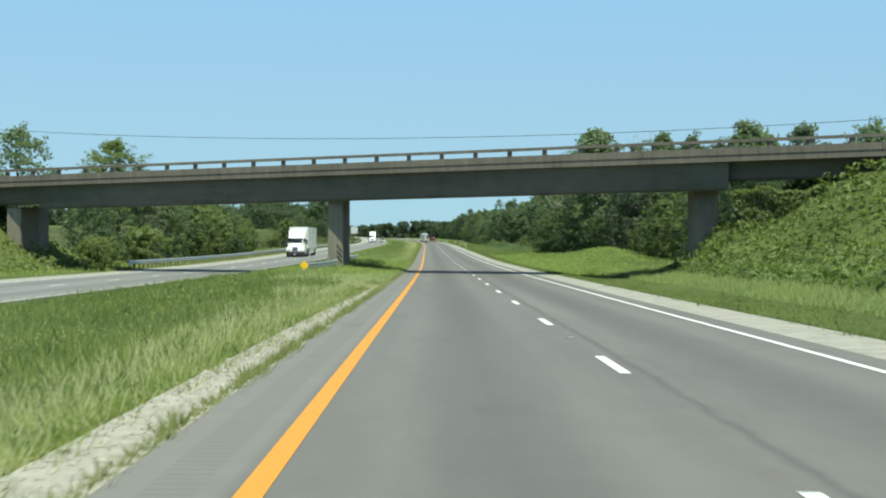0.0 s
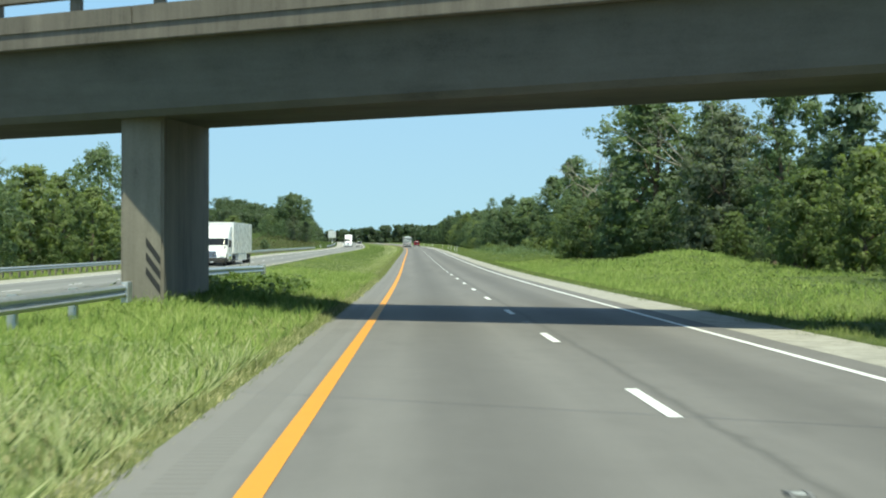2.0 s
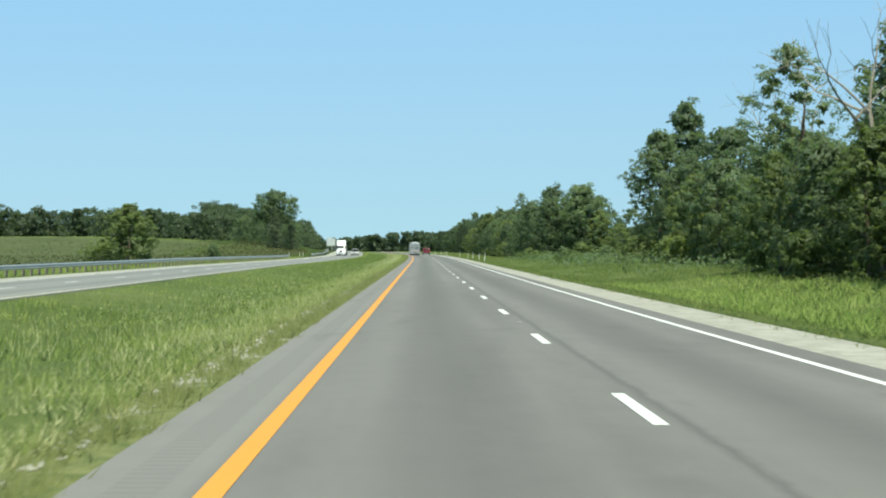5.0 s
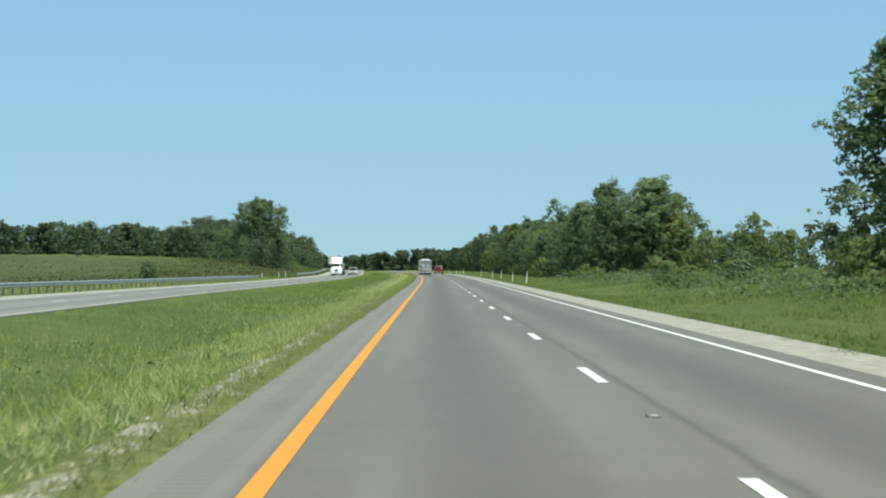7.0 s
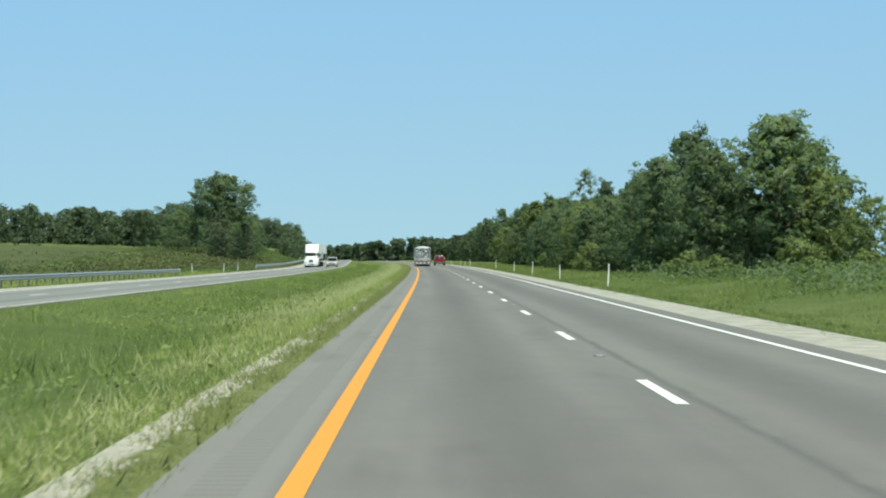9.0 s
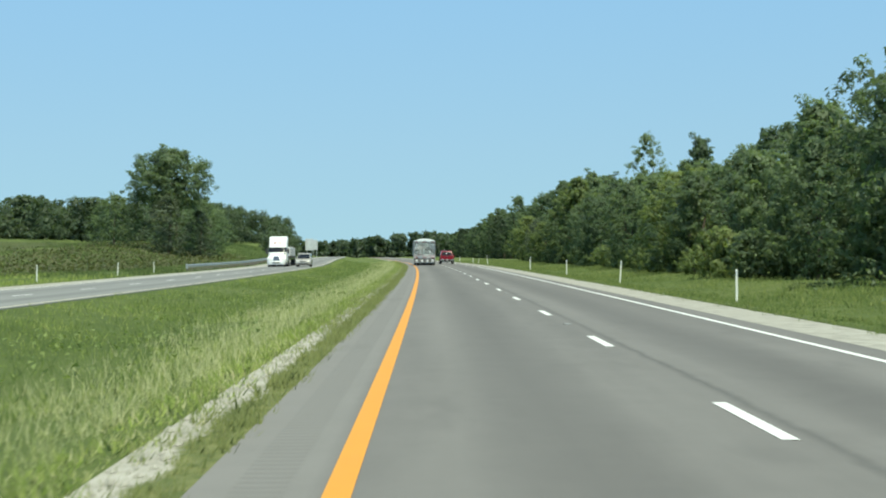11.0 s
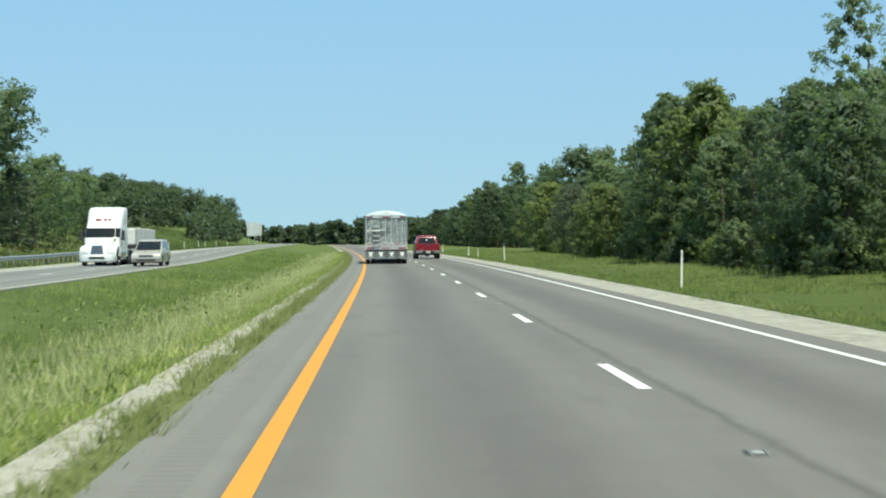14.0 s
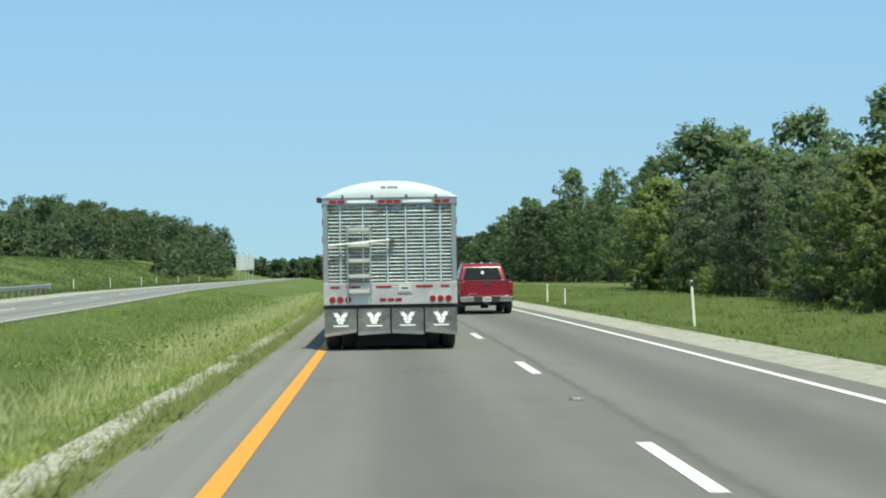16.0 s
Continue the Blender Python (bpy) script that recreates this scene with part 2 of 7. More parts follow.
def stones(name, light, dark, weeds=0.0):
    m, n, ln, b = material(name, 0.95, 0, 0.2)
    pos = n.new("ShaderNodeNewGeometry").outputs["Position"]
    v = n.new("ShaderNodeTexVoronoi")
    v.inputs["Scale"].default_value = 18
    ln.new(pos, v.inputs["Vector"])
    a = noise_node(n, ln, 2.2, 6, 0.7, pos)
    c = noise_node(n, ln, 40, 2, 0.6, pos)
    f = math_node(n, ln, "ADD", math_node(n, ln, "MULTIPLY", a.outputs["Fac"], 0.6), math_node(n, ln, "MULTIPLY", c.outputs["Fac"], 0.4))
    r = ramp_node(n, ln, f, [(0.3, dark), (0.6, light)])
    col = r.outputs["Color"]
    if weeds:
        # gravel lies bare in patches; weeds crowd the side next to the asphalt
        uv = n.new("ShaderNodeSeparateXYZ")
        ln.new(n.new("ShaderNodeTexCoord").outputs["UV"], uv.inputs[0])
        bare = ramp_node(n, ln, math_node(n, ln, "MULTIPLY", uv.outputs["Y"], 1 / 700), [
            (0.02, (0.66,) * 3), (0.106, (0.60,) * 3), (0.120, (0.10,) * 3), (0.20, (0.16,) * 3), (0.26, (0.42,) * 3), (0.45, (0.44,) * 3), (0.55, (0.52,) * 3), (0.9, (0.60,) * 3)]).outputs["Color"]
        g = noise_node(n, ln, 0.62, 6, 0.70, pos)
        side = math_node(n, ln, "MULTIPLY", math_node(n, ln, "ADD", uv.outputs["X"], 1.36), math_node(n, ln, "ADD", math_node(n, ln, "MULTIPLY", math_node(n, ln, "SUBTRACT", uv.outputs["Y"], 200.0), 0.008, True), 0.25))
        far_side = math_node(n, ln, "MULTIPLY", math_node(n, ln, "SUBTRACT", -1.58, uv.outputs["X"], True), math_node(n, ln, "MULTIPLY", math_node(n, ln, "SUBTRACT", uv.outputs["Y"], 60.0), 0.02, True))
        k = math_node(n, ln, "SUBTRACT", math_node(n, ln, "ADD", math_node(n, ln, "ADD", g.outputs["Fac"], math_node(n, ln, "MULTIPLY", far_side, 1.3)), math_node(n, ln, "MULTIPLY", side, 0.95)), bare)
        w = math_node(n, ln, "ADD", math_node(n, ln, "MULTIPLY", k, 9.0), 0.45, True)
        green = ramp_node(n, ln, noise_node(n, ln, 3.5, 5, 0.7, pos).outputs["Fac"], [(0.35, (0.080, 0.105, 0.034)), (0.65, (0.185, 0.190, 0.078))])
        col = mix_node(n, ln, w, col, green.outputs["Color"])
    ln.new(col, b.inputs["Base Color"])
    bump_node(n, ln, b, v.outputs["Distance"], 0.6, 0.03)
    return m


def turf(name="turf", low=(0.060, 0.092, 0.026), mid=(0.106, 0.140, 0.042), high=(0.172, 0.196, 0.074)):
    m, n, ln, b = material(name, 0.95, 0, 0.15)
    pos = n.new("ShaderNodeNewGeometry").outputs["Position"]
    a = noise_node(n, ln, 0.06, 6, 0.65, pos)
    c = noise_node(n, ln, 0.9, 6, 0.7, pos)
    d = noise_node(n, ln, 14, 4, 0.7, pos)
    f = math_node(n, ln, "ADD", math_node(n, ln, "MULTIPLY", a.outputs["Fac"], 0.5),
                  math_node(n, ln, "ADD", math_node(n, ln, "MULTIPLY", c.outputs["Fac"], 0.3), math_node(n, ln, "MULTIPLY", d.outputs["Fac"], 0.2)))
    r = ramp_node(n, ln, f, [(0.3, low), (0.5, mid), (0.68, high)])
    ln.new(r.outputs["Color"], b.inputs["Base Color"])
    bump_node(n, ln, b, d.outputs["Fac"], 0.8, 0.12)
    return m


def leaf(name, dark, light, thin=0.35, patch=0.5, own=0.4, kin=0.35, wide=0.35):
    """Leaves and blades: each one a little different, and light shines through."""
    m, n, ln, b = material(name, 0.55, 0, 0.3)
    g = n.new("ShaderNodeNewGeometry")
    ob = n.new("ShaderNodeObjectInfo")
    big = noise_node(n, ln, patch, 4, 0.6, g.outputs["Position"])
    f = math_node(n, ln, "ADD", math_node(n, ln, "MULTIPLY", g.outputs["Random Per Island"], own),
                  math_node(n, ln, "ADD", math_node(n, ln, "MULTIPLY", ob.outputs["Random"], kin), math_node(n, ln, "MULTIPLY", big.outputs["Fac"], wide)))
    r = ramp_node(n, ln, f, [(0.15, dark), (0.9, light)])
    ln.new(r.outputs["Color"], b.inputs["Base Color"])
    tr = n.new("ShaderNodeBsdfTranslucent")
    warm = mix_node(n, ln, 1.0, r.outputs["Color"], (1.35, 1.45, 0.8), "MULTIPLY")
    ln.new(warm, tr.inputs["Color"])
    mx = n.new("ShaderNodeMixShader")
    mx.inputs["Fac"].default_value = thin
    ln.new(b.outputs[0], mx.inputs[1])
    ln.new(tr.outputs[0], mx.inputs[2])
    ln.new(mx.outputs[0], n["Material Output"].inputs["Surface"])
    return m


def sward(name, stops, thin=0.35, own=0.22, wide=0.35, fine=1.7):
    """Grass whose colour drifts in patches metres and hand-widths across, so that blades and patches agree."""
    m, n, ln, b = material(name, 0.75, 0, 0.12)
    g = n.new("ShaderNodeNewGeometry")
    a = noise_node(n, ln, wide, 5, 0.62, g.outputs["Position"])
    c = noise_node(n, ln, fine, 4, 0.65, g.outputs["Position"])
    f = math_node(n, ln, "ADD", math_node(n, ln, "MULTIPLY", g.outputs["Random Per Island"], own),
                  math_node(n, ln, "ADD", math_node(n, ln, "MULTIPLY", a.outputs["Fac"], 0.58 - own * 0.5), math_node(n, ln, "MULTIPLY", c.outputs["Fac"], 0.42 - own * 0.5)))
    r = ramp_node(n, ln, f, stops)
    ln.new(r.outputs["Color"], b.inputs["Base Color"])
    tr = n.new("ShaderNodeBsdfTranslucent")
    ln.new(mix_node(n, ln, 1.0, r.outputs["Color"], (1.2, 1.3, 0.75), "MULTIPLY"), tr.inputs["Color"])
    mx = n.new("ShaderNodeMixShader")
    mx.inputs["Fac"].default_value = thin
    ln.new(b.outputs[0], mx.inputs[1])
    ln.new(tr.outputs[0], mx.inputs[2])
    ln.new(mx.outputs[0], n["Material Output"].inputs["Surface"])
    return m


def concrete(name, base, streak=(2.2, 2.2, 0.22)):
    m, n, ln, b = material(name, 0.9, 0, 0.25)
    pos = n.new("ShaderNodeTexCoord").outputs["Object"]
    a = noise_node(n, ln, 0.5, 6, 0.65, pos)
    st = noise_node(n, ln, 1.0, 5, 0.7, pos, streak)
    d = noise_node(n, ln, 24, 4, 0.7, pos)
    f = math_node(n, ln, "ADD", math_node(n, ln, "MULTIPLY", a.outputs["Fac"], 0.35),
                  math_node(n, ln, "ADD", math_node(n, ln, "MULTIPLY", st.outputs["Fac"], 0.45), math_node(n, ln, "MULTIPLY", d.outputs["Fac"], 0.2)))
    r = ramp_node(n, ln, f, [(0.34, tuple(c * 0.42 for c in base)), (0.46, tuple(c * 0.85 for c in base)), (0.54, base), (0.68, tuple(c * 1.35 for c in base))])
    ln.new(r.outputs["Color"], b.inputs["Base Color"])
    bump_node(n, ln, b, d.outputs["Fac"], 0.3, 0.01)
    return m


def glass(name, tint):
    m, n, ln, b = material(name, 0.06, 0, 0.32)
    b.inputs["Base Color"].default_value = (*tint, 1)
    return m


M_ASPHALT = asphalt("asphalt", (0.154, 0.147, 0.137), (1.75, 5.2), True)
M_ASPHALT_OLD = asphalt("asphalt_opposite", (0.20, 0.20, 0.19), (-14.7, -18.2))
M_YELLOW = road_paint("yellow_paint", (0.66, 0.285, 0.032), 0.26)
M_FADED = road_paint("faded_paint", (0.62, 0.56, 0.42), 0.36)
M_WHITE = road_paint("white_paint", (0.75, 0.75, 0.72), 0.30)
M_GRAVEL = stones("pale_gravel", (0.40, 0.385, 0.335), (0.17, 0.165, 0.140))
M_GRAVEL_WEEDY = stones("weedy_gravel", (0.41, 0.39, 0.335), (0.22, 0.21, 0.17), 0.6)
M_PEBBLE = plain("loose_stone", (0.34, 0.325, 0.275), 0.95, 0, 0.3, 9, 0.2)
M_TURF = turf()
M_FIELD = turf("field_crop", (0.045, 0.062, 0.022), (0.075, 0.092, 0.034), (0.125, 0.125, 0.058))
M_BLADE = sward("grass_blade", [(0.36, (0.072, 0.122, 0.032)), (0.47, (0.140, 0.192, 0.053)), (0.58, (0.220, 0.270, 0.086)), (0.70, (0.33, 0.355, 0.145))])
M_STRAW = leaf("seed_head", (0.20, 0.228, 0.105), (0.42, 0.43, 0.25), 0.3)
M_LEAF = leaf("leaf", (0.076, 0.115, 0.071), (0.170, 0.222, 0.124), 0.48, 0.55, 0.24, 0.55, 0.42)
M_LEAF_PALE = leaf("pale_leaf", (0.100, 0.140, 0.060), (0.228, 0.272, 0.114), 0.48, 0.5, 0.3, 0.6, 0.25)
M_WOODS = leaf("woods_leaf", (0.040, 0.065, 0.041), (0.096, 0.128, 0.074), 0.44, 0.2)
M_LUSH = sward("lush_grass", [(0.33, (0.10, 0.155, 0.052)), (0.43, (0.23, 0.29, 0.120)), (0.54, (0.41, 0.45, 0.24)), (0.68, (0.58, 0.59, 0.38))], 0.5, 0.25, 0.6, 2.6)
M_GREEN = sward("fresh_grass", [(0.35, (0.084, 0.144, 0.034)), (0.46, (0.162, 0.238, 0.062)), (0.57, (0.262, 0.335, 0.104)), (0.70, (0.39, 0.43, 0.18))], 0.4, 0.22, 0.45, 2.2)
M_CREEPER = leaf("creeper", (0.068, 0.112, 0.032), (0.225, 0.28, 0.098), 0.35, 0.25, 0.4, 0.0, 0.6)
M_FRINGE = sward("fringe_grass", [(0.36, (0.135, 0.165, 0.052)), (0.48, (0.255, 0.285, 0.130)), (0.62, (0.47, 0.475, 0.275))], 0.4, 0.2, 0.6, 2.2)
M_TUFT = leaf("pale_tuft", (0.19, 0.228, 0.100), (0.40, 0.425, 0.23), 0.4, 0.6, 0.4, 0.0, 0.6)
M_VERGE = sward("verge_grass", [(0.36, (0.058, 0.096, 0.028)), (0.48, (0.108, 0.146, 0.046)), (0.60, (0.165, 0.200, 0.068)), (0.72, (0.25, 0.27, 0.115))])
M_DARKGRASS = sward("dark_grass", [(0.38, (0.050, 0.086, 0.026)), (0.52, (0.092, 0.135, 0.042)), (0.68, (0.160, 0.200, 0.070))])
M_DRY = leaf("dry_grass", (0.24, 0.25, 0.11), (0.56, 0.52, 0.32), 0.35, 0.8, 0.5, 0.0, 0.5)
M_RANK = leaf("rank_weed", (0.075, 0.125, 0.034), (0.235, 0.29, 0.105), 0.35, 0.3)
# dark_grass colours dimmed by a quarter, as upward blade normals catch too much light
M_HILL_DIMMED = sward("hill_grass_dimmed", [(0.38, (0.039, 0.066, 0.022)), (0.52, (0.068, 0.100, 0.035)), (0.66, (0.116, 0.148, 0.054))], 0.35, 0.18, 0.9, 0.5)
M_EDGE = sward("edge_grass", [(0.36, (0.125, 0.185, 0.042)), (0.48, (0.215, 0.290, 0.070)), (0.62, (0.34, 0.40, 0.125))], 0.4, 0.2, 0.6, 2.0)
M_SCRUB = leaf("field_scrub", (0.048, 0.066, 0.028), (0.135, 0.135, 0.066), 0.3, 0.06)
M_LEAF_GREY = leaf("grey_leaf", (0.086, 0.110, 0.080), (0.176, 0.206, 0.142), 0.46, 0.5, 0.3, 0.5, 0.25)
M_BARK = plain("bark", (0.13, 0.10, 0.075), 0.95, 0, 0.45, 5, 0.1, 0.6)
M_DEADWOOD = plain("dead_wood", (0.30, 0.27, 0.23), 0.95, 0, 0.3, 5, 0.1, 0.4)
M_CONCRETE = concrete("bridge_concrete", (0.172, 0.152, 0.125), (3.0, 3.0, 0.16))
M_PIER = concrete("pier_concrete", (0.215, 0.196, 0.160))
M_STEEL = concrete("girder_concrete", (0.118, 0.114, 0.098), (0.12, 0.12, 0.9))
M_GALV = plain("galvanised_steel", (0.50, 0.51, 0.50), 0.42, 0.75, 0.2, 4)
M_POST = plain("weathered_post", (0.24, 0.21, 0.17), 0.9, 0, 0.35, 8)
M_MARKER = plain("marker_white", (0.74, 0.74, 0.68), 0.6, 0, 0.15, 8)
M_BLACK = plain("black_rubber", (0.022, 0.022, 0.023), 0.75, 0, 0.3, 10)
M_AMBER = plain("amber_panel", (0.80, 0.42, 0.02), 0.5, 0, 0.12, 8)
M_SIGNBACK = plain("sign_back", (0.60, 0.62, 0.62), 0.5, 0.2, 0.12, 1.5)


# ---------------------------------------------------------------- building helpers
def mesh_object(name, verts, faces, mat, parent=None, uvs=None, smooth=False):
    me = bpy.data.meshes.new(name)
    me.from_pydata([tuple(v) for v in verts], [], faces)
    me.materials.append(mat)
    if uvs is not None:
        lay = me.uv_layers.new(name="UVMap")
        lay.data.foreach_set("uv", np.asarray(uvs, np.float32)[[v for f in faces for v in f]].ravel())
    if smooth:
        me.shade_smooth()
    ob = new(name, me)
    ob.parent = parent
    return ob


def leaf_mesh(name, v, soft, mat, turn=True):
    """Loose triangles, three corners each in v, shaded by the roundness of the clump that they belong to."""
    n = len(v) // 3
    tri = np.arange(3 * n).reshape(-1, 3)
    p = v.reshape(n, 3, 3)
    if turn:
        flip = (np.cross(p[:, 1] - p[:, 0], p[:, 2] - p[:, 0]) * soft).sum(1) < 0
        tri[flip] = tri[flip][:, ::-1]
    me = bpy.data.meshes.new(name)
    me.vertices.add(3 * n)
    me.vertices.foreach_set("co", v.astype(np.float32).ravel())
    me.loops.add(3 * n)
    me.loops.foreach_set("vertex_index", tri.astype(np.int32).ravel())
    me.polygons.add(n)
    me.polygons.foreach_set("loop_start", (3 * np.arange(n)).astype(np.int32))
    me.update(calc_edges=True)
    me.shade_smooth()
    me.normals_split_custom_set_from_vertices(np.repeat(soft, 3, 0).astype(np.float32))
    me.materials.append(mat)
    return me


def unit(a):
    return a / np.maximum(np.linalg.norm(a, axis=1), 1e-6)[:, None]


def part(name, bm, mat, parent=None, label="", smooth=False, pose_m=None):
    me = bpy.data.meshes.new(name)
    bmesh.ops.recalc_face_normals(bm, faces=bm.faces)
    bm.to_mesh(me)
    bm.free()
    me.materials.append(mat)
    if smooth:
        me.shade_smooth()
    ob = new(name, me)
    ob.parent = parent
    if pose_m is not None:
        ob.matrix_basis = pose_m
    if label:
        ob["label"] = label
    return ob


def again(ob, m):
    """The same part once more, on the same mesh."""
    o = ob.copy()
    scene.collection.objects.link(o)
    o.matrix_basis = m
    return o


def thing(name, label, category, m, group="", kind=""):
    e = new(name)
    e.empty_display_size = 0.3
    e.matrix_basis = m
    return tagged(e, label, category, group, kind)


def box(bm, x0, x1, y0, y1, z0, z1, bevel=0.0):
    vs = [bm.verts.new(p) for p in ((x0, y0, z0), (x1, y0, z0), (x1, y1, z0), (x0, y1, z0), (x0, y0, z1), (x1, y0, z1), (x1, y1, z1), (x0, y1, z1))]
    fs = [bm.faces.new([vs[i] for i in f]) for f in ((0, 3, 2, 1), (4, 5, 6, 7), (0, 1, 5, 4), (1, 2, 6, 5), (2, 3, 7, 6), (3, 0, 4, 7))]
    if bevel:
        es = list({e for f in fs for e in f.edges})
        bmesh.ops.bevel(bm, geom=es, offset=bevel, segments=2, affect="EDGES", profile=0.6)
    return vs


def tube(bm, p0, p1, r0, r1=None, n=8, caps=True):
    r1 = r0 if r1 is None else r1
    p0, p1 = Vector(p0), Vector(p1)
    q = (p1 - p0).to_track_quat("Z", "Y")
    rings = []
    for p, r in ((p0, r0), (p1, r1)):
        rings.append([bm.verts.new(p + q @ Vector((r * math.cos(2 * math.pi * i / n), r * math.sin(2 * math.pi * i / n), 0))) for i in range(n)])
    for i in range(n):
        bm.faces.new((rings[0][i], rings[0][(i + 1) % n], rings[1][(i + 1) % n], rings[1][i]))
    if caps:
        bm.faces.new(rings[0][::-1])
        bm.faces.new(rings[1])


def prism(bm, outline, x0, x1):
    """An outline of (y, z) pulled along x."""
    a = [bm.verts.new((x0, y, z)) for y, z in outline]
    b = [bm.verts.new((x1, y, z)) for y, z in outline]
    n = len(a)
    for i in range(n):
        bm.faces.new((a[i], a[(i + 1) % n], b[(i + 1) % n], b[i]))
    bm.faces.new(a[::-1])
    bm.faces.new(b)
    return a + b


# ---------------------------------------------------------------- ground and roads
def strip(name, mat, l_list, s_list, z, zfun=None, thick=0.0):
    """A band that follows the road. z: height over the road, or over zfun(s)."""
    verts, uvs, faces = [], [], []
    n = len(l_list)
    for s in s_list:
        base = 0.0 if zfun is None else float(zfun(s))
        for l in l_list:
            verts.append(at(s, l, base + z))
            uvs.append((l, s))
    for i in range(len(s_list) - 1):
        for j in range(n - 1):
            a = i * n + j
            faces.append((a, a + 1, a + n + 1, a + n))
    if thick:
        k = len(verts)
        for i in range(len(s_list)):
            for j in (0, n - 1):
                verts.append(Vector(verts[i * n + j]) - Vector((0, 0, thick)))
                uvs.append(uvs[i * n + j])
        for i in range(len(s_list) - 1):
            for j, c in ((0, 0), (n - 1, 1)):
                a, b2 = i * n + j, (i + 1) * n + j
                p, q = k + 2 * i + c, k + 2 * (i + 1) + c
                faces.append((a, b2, q, p) if c == 0 else (b2, a, p, q))
    return mesh_object(name, verts, faces, mat, None, uvs)


ls = [-1200, -800, -550, -400, -300, -230, -180, -140, -110, -90, -75, -65, -58, -52, -47, -43, -40, -37.5, -35, -33, -31, -29.5, -28, -26.5, -25,
      -24, -22.62, -22.58, -12.42, -12.38, -11, -9.5, -8, -6.5, -5, -3.8, -2.8, -2.1, -1.6, -1.06, -1.04, 9.08, 9.12, 9.6, 10.4, 11.5, 12.5, 13.5, 14.5,
      15.5, 16.5, 17.5, 18.5, 19.5, 20.5, 21.5, 22.5, 23.5, 24.5, 26, 28, 31, 35, 40, 47, 55, 66, 80, 100, 130, 170, 230, 320, 450, 650, 1000]
ss = sorted(set([S_MIN + 4 * i for i in range(0, 30)] + [-40 + 4.0 * i for i in range(260)] + list(range(1000, 1700, 25))))
LS, SS = np.meshgrid(np.array(ls, float), np.array(ss, float))
Z = ground_z(SS, LS)
hs = np.interp(SS, _s, _head)
gx = np.interp(SS, _s, _rx) + LS * np.cos(hs)
gy = np.interp(SS, _s, _ry) - LS * np.sin(hs)
lumps = 0.10 * np.sin(gx * 0.31 + 1.3 * np.sin(gy * 0.11)) * np.sin(gy * 0.23 + 0.7)
edge = np.clip(np.minimum(np.abs(LS + 1.05), np.abs(LS - 9.1)) / 4, 0, 1) * np.clip(np.minimum(np.abs(LS + 12.4), np.abs(LS + 22.6)) / 3, 0, 1)
paved = ((LS > -1.05) & (LS < 9.1)) | ((LS > -22.6) & (LS < -12.4))
gz = np.interp(SS, _s, _rz) + Z + np.where(paved, 0, lumps * edge)
nv = LS.shape[1]
faces = [(i * nv + j, i * nv + j + 1, (i + 1) * nv + j + 1, (i + 1) * nv + j) for i in range(LS.shape[0] - 1) for j in range(nv - 1)]
ground = mesh_object("ground", np.stack([gx.ravel(), gy.ravel(), gz.ravel()], 1), faces, M_TURF, None, None, True)
tagged(ground, "mown green roadside grass over gently rolling land", "ground", kind="structure")

# the open field beyond the oncoming lanes, a dull crop over the same land
fl = [-33.0, -35, -38, -42, -47, -52, -58, -65, -75, -90, -110, -140, -180, -230, -300, -330]
fs_ = [228.0 + 8 * i for i in range(56)]
FL, FS = np.meshgrid(np.array(fl), np.array(fs_))
FL2 = np.where(FL > -34, FL - 2.2 * np.sin(FS * 0.05) - 1.3 * np.sin(FS * 0.13), FL)
FS2 = FS
fh = np.interp(FS2, _s, _head)
fx = np.interp(FS2, _s, _rx) + FL2 * np.cos(fh)
fy = np.interp(FS2, _s, _ry) - FL2 * np.sin(fh)
fz = np.interp(FS2, _s, _rz) + ground_z(FS2, FL2) + 0.10 * np.sin(fx * 0.31 + 1.3 * np.sin(fy * 0.11)) * np.sin(fy * 0.23 + 0.7) + 0.16 * np.clip((-33.5 - FL2) / 2, -1, 1)
fz = fz - 0.9 * ramp(FS, 480, 520) * (1 - ramp(-FL2, 46, 58))
nf = FL.shape[1]
ffaces = [(i * nf + j + 1, i * nf + j, (i + 1) * nf + j, (i + 1) * nf + j + 1) for i in range(FL.shape[0] - 1) for j in range(nf - 1)]
field = mesh_object("field", np.stack([fx.ravel(), fy.ravel(), fz.ravel()], 1), ffaces, M_FIELD, None, None, True)
tagged(field, "dull olive-green crop field with brownish weeds", "field", kind="structure")

along = [S_MIN + 6 * i for i in range(int((1120 - S_MIN) / 6))]
road = strip("road", M_ASPHALT, [-1.0, 0.0, 1.75, 3.55, 5.2, 6.92, 7.6], along, 0.0, None, 0.12)
tagged(road, "worn grey asphalt carriageway of two lanes", "road", kind="structure")
shoulder = strip("shoulder_right", M_GRAVEL, [7.6, 8.3, 9.06], along, -0.012, None, 0.1)
tagged(shoulder, "pale gravel shoulder beside the white edge line", "shoulder", kind="structure")
verge = strip("shoulder_left", M_GRAVEL_WEEDY, [-1.78, -1.4, -1.0], along, -0.018, None, 0.1)
tagged(verge, "pale gravel strip overgrown with weeds", "shoulder", kind="structure")
opposite = strip("road_opposite", M_ASPHALT_OLD, [-20.3, -18.2, -16.45, -14.7, -12.45], along, 0.0, opposite_z, 0.12)
tagged(opposite, "pale worn asphalt carriageway for oncoming traffic", "road", kind="structure")
opp_sh = strip("shoulder_opposite", M_GRAVEL, [-22.55, -21.4, -20.3], along, -0.012, opposite_z, 0.1)
tagged(opp_sh, "pale gravel shoulder of the oncoming carriageway", "shoulder", kind="structure")


